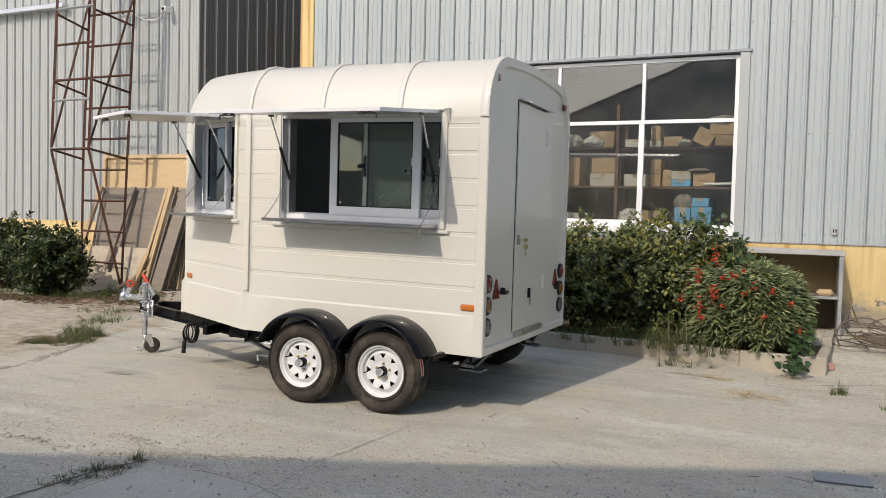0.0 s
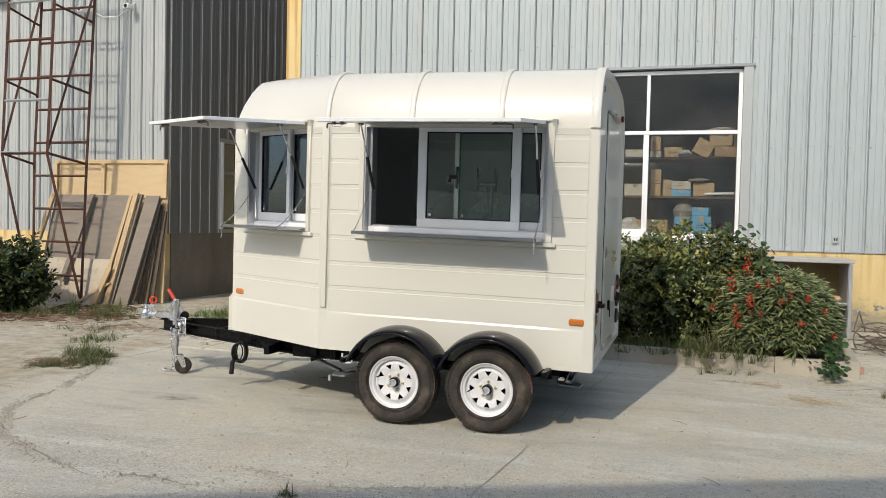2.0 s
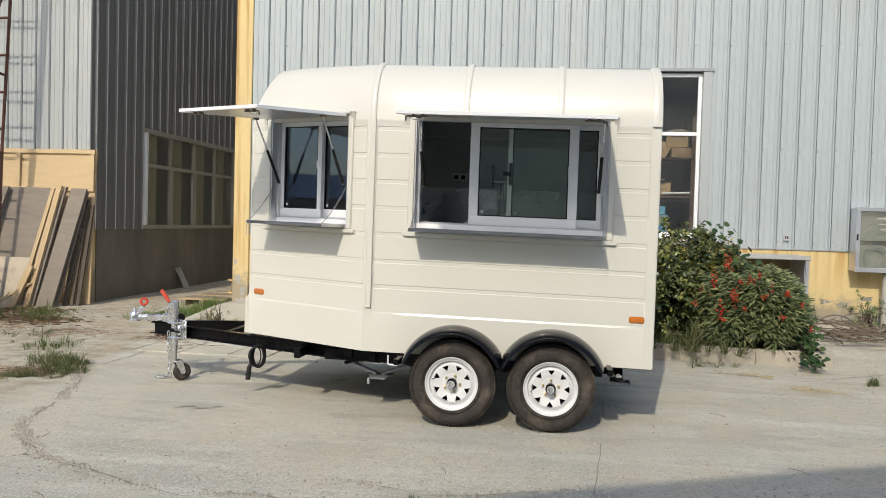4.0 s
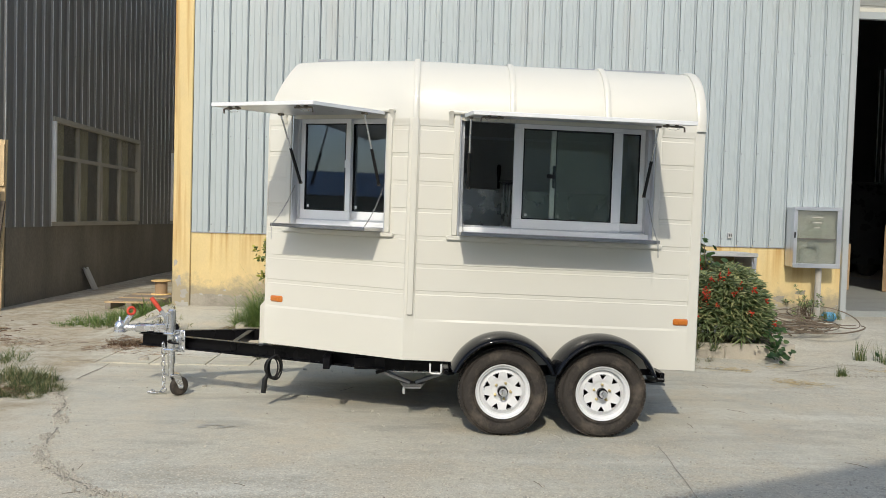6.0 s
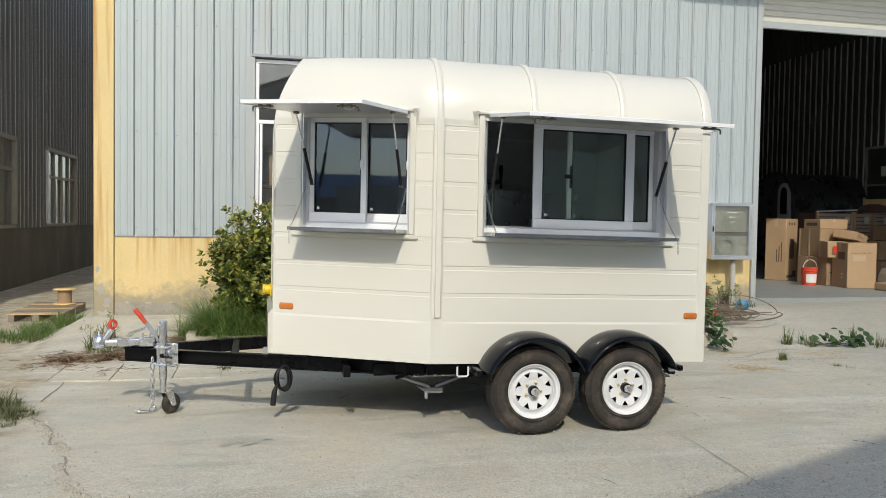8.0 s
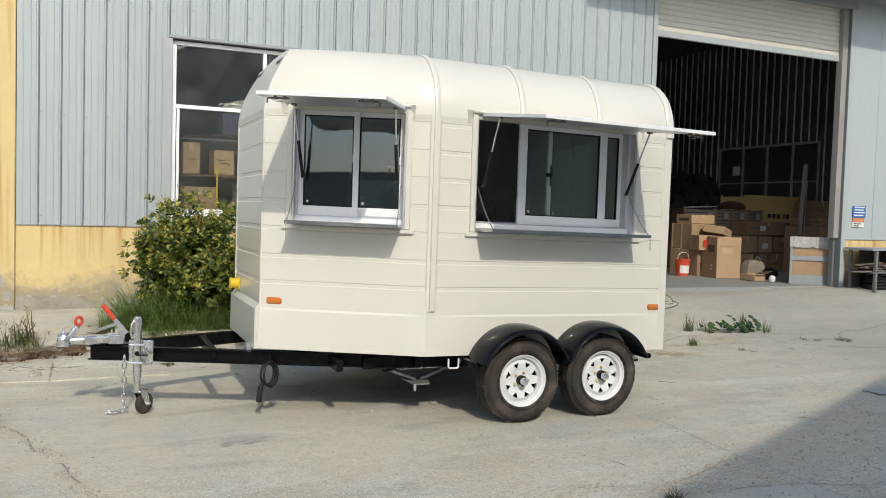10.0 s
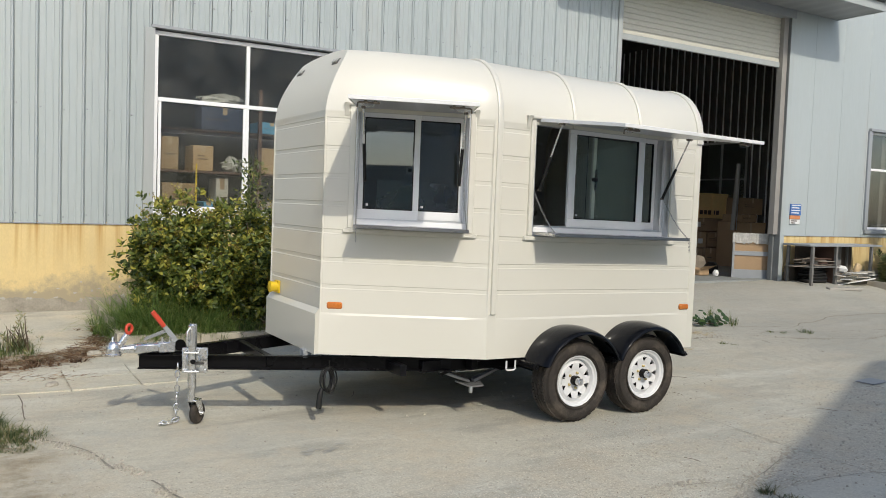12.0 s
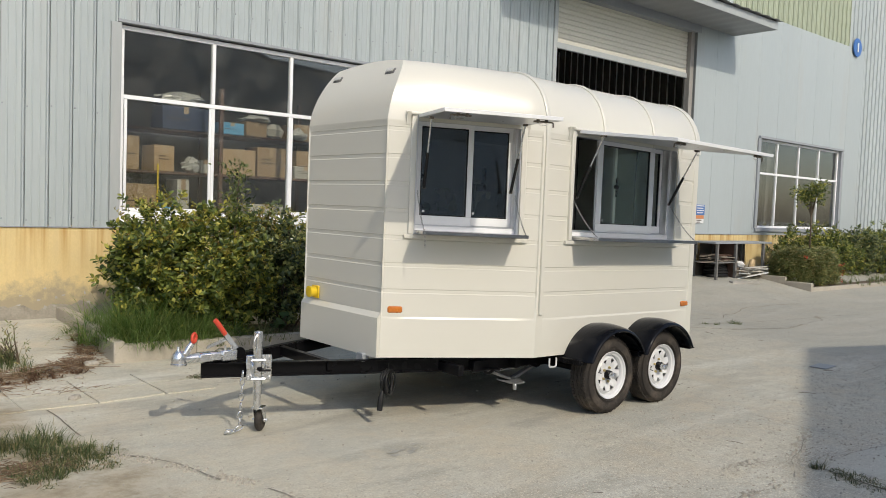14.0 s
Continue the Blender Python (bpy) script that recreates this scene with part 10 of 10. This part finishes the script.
def pebble(x, y, r):
    z = ground_z(x, y) + 0.008 * noise.noise((x * 0.7, y * 0.7, 1.3)) * step(0.0, 1.5, abs(y - 5.6))
    a = rng.uniform(0, 6.3)
    q = [(x + r * rng.uniform(0.7, 1.2) * math.cos(a + 1.57 * i), y + r * rng.uniform(0.7, 1.2) * math.sin(a + 1.57 * i)) for i in range(4)]
    g.add([(u, w, z) for u, w in q] + [(x + 0.6 * (u - x), y + 0.6 * (w - y), z + r * rng.uniform(0.6, 1.0)) for u, w in q], [(0, 1, 5, 4), (1, 2, 6, 5), (2, 3, 7, 6), (3, 0, 4, 7), (4, 5, 6, 7)])


for k in range(20000):
    u = rng.uniform()
    if u < 0.40:
        x, y = rng.uniform(-8, 2.5), rng.uniform(2.2, 8.4)
    elif u < 0.72:
        x, y = rng.uniform(-3.5, 1.8), 4.3 + rng.normal() * 0.7
    elif u < 0.84:
        x, y = rng.uniform(1, 8), rng.uniform(5.5, 9)
    else:
        x, y = rng.uniform(-11, -6.2), rng.uniform(5, 11)
    pebble(x, y, 0.0016 + 0.009 * rng.uniform() ** 7)
# broken edges of the cracks
for pts, per in zip(RUBBLE, (620, 240, 220, 120, 120)):
    for (x0, y0), (x1, y1) in zip(pts, pts[1:]):
        n = int(per * math.hypot(x1 - x0, y1 - y0))
        for i in range(n):
            t, d = rng.uniform(), rng.normal() * 0.028
            if noise.noise((x0 * 3 + t * 2, y0 * 3, 0)) < -0.15:
                continue
            pebble(x0 + t * (x1 - x0) + d, y0 + t * (y1 - y0) + rng.normal() * 0.028, 0.003 + 0.011 * rng.uniform() ** 2.5)
crumbs = Geo()
grit, g = g, crumbs
for x0, y0, sx, sy, n in ((-4.7, 3.62, 0.35, 0.10, 420), (-3.5, 3.72, 0.45, 0.12, 300), (-2.7, 3.62, 0.35, 0.07, 420), (-1.6, 3.45, 0.6, 0.08, 420), (-0.4, 3.3, 0.8, 0.10, 300), (-2.0, 8.45, 1.6, 0.06, 360), (0.6, 7.75, 0.8, 0.10, 420), (3.4, 7.0, 1.2, 0.14, 420), (-6.2, 8.2, 0.6, 0.10, 360)):
    for k in range(n // 2):
        pebble(x0 + rng.normal() * sx, y0 + rng.normal() * sy, 0.0015 + 0.005 * rng.uniform() ** 4)
g = grit
dirt = part("dirt_crumbs", crumbs, M_CRUMBD, None, "brown dirt crumbs lying along joints of the concrete", smooth=0)
tagged(dirt, kind="stuff", category="dirt")
peb = part("gravel", g, M_STONE, None, "scattered small stones and grit on the yard", smooth=0)
tagged(peb, kind="stuff", category="gravel")
for k, (x, y, s) in enumerate(((-5.79, 8.80, 0.065), (-6.1, 8.75, 0.05), (-6.0, 8.45, 0.035), (-6.25, 7.72, 0.05), (-4.6, 7.4, 0.022), (-5.35, 6.55, 0.018))):
    single("stone", Geo().box((-s, -s * 0.7, 0), (s, s * 0.7, s * 0.9), s * 0.3, Matrix.Translation((x, y, ground_z(x, y) - 0.005)) @ Matrix.Rotation(k * 1.3, 4, "Z")), M_STONE, "loose stone lying by the kerb" if k < 3 else "small loose stone on the concrete", "stone", "loose stones")
rng = np.random.default_rng(14)
for k in range(30):
    x, y = rng.uniform(-6, 2.0), rng.uniform(3.0, 8.3)
    L, a = rng.uniform(0.05, 0.20), rng.uniform(0, 3.1)
    z = ground_z(x, y) + 0.010
    single("twig", Geo().tube([(x, y, z), (x + L * 0.5 * math.cos(a), y + L * 0.5 * math.sin(a), z + 0.002), (x + L * math.cos(a + 0.12), y + L * math.sin(a + 0.12), z)], 0.0017, 5), M_TWIG, "dry twig lying on the concrete", "twig", "twigs")

# a dried spill on the slab: small ragged dark patches
M_SPILL = material("dried_spill", (0.40, 0.39, 0.345), 0.9, vary=0.2, scale=20, bump=0.1)
rng = np.random.default_rng(33)
g = Geo()
for k in range(15):
    cx, cy = -4.92 + rng.normal() * 0.10, 5.25 + rng.normal() * 0.045
    w, h, s = rng.uniform(0.02, 0.055), rng.uniform(0.012, 0.03), rng.uniform(0, 50)
    pts = []
    for j in range(20):
        a = 2 * math.pi * j / 20
        r = 0.75 + 0.5 * noise.noise((1.6 * math.cos(a) + s, 1.6 * math.sin(a), 0)) + 0.3 * noise.noise((4 * math.cos(a), 4 * math.sin(a), s))
        x, y = cx + w * r * math.cos(a), cy + h * r * math.sin(a)
        pts.append((x, y, ground_z(x, y) + 0.008 * noise.noise((x * 0.7, y * 0.7, 1.3)) * step(0.0, 1.5, abs(y - 5.6)) + 0.004 + 0.0001 * k))
    mid = tuple(sum(p[i] for p in pts) / 20 for i in range(3))
    g.add([mid] + pts, [(0, 1 + j, 1 + (j + 1) % 20) for j in range(20)])
tagged(part("dried_spill", g, M_SPILL, ground, "grey marks of a dried spill"), kind="stuff")
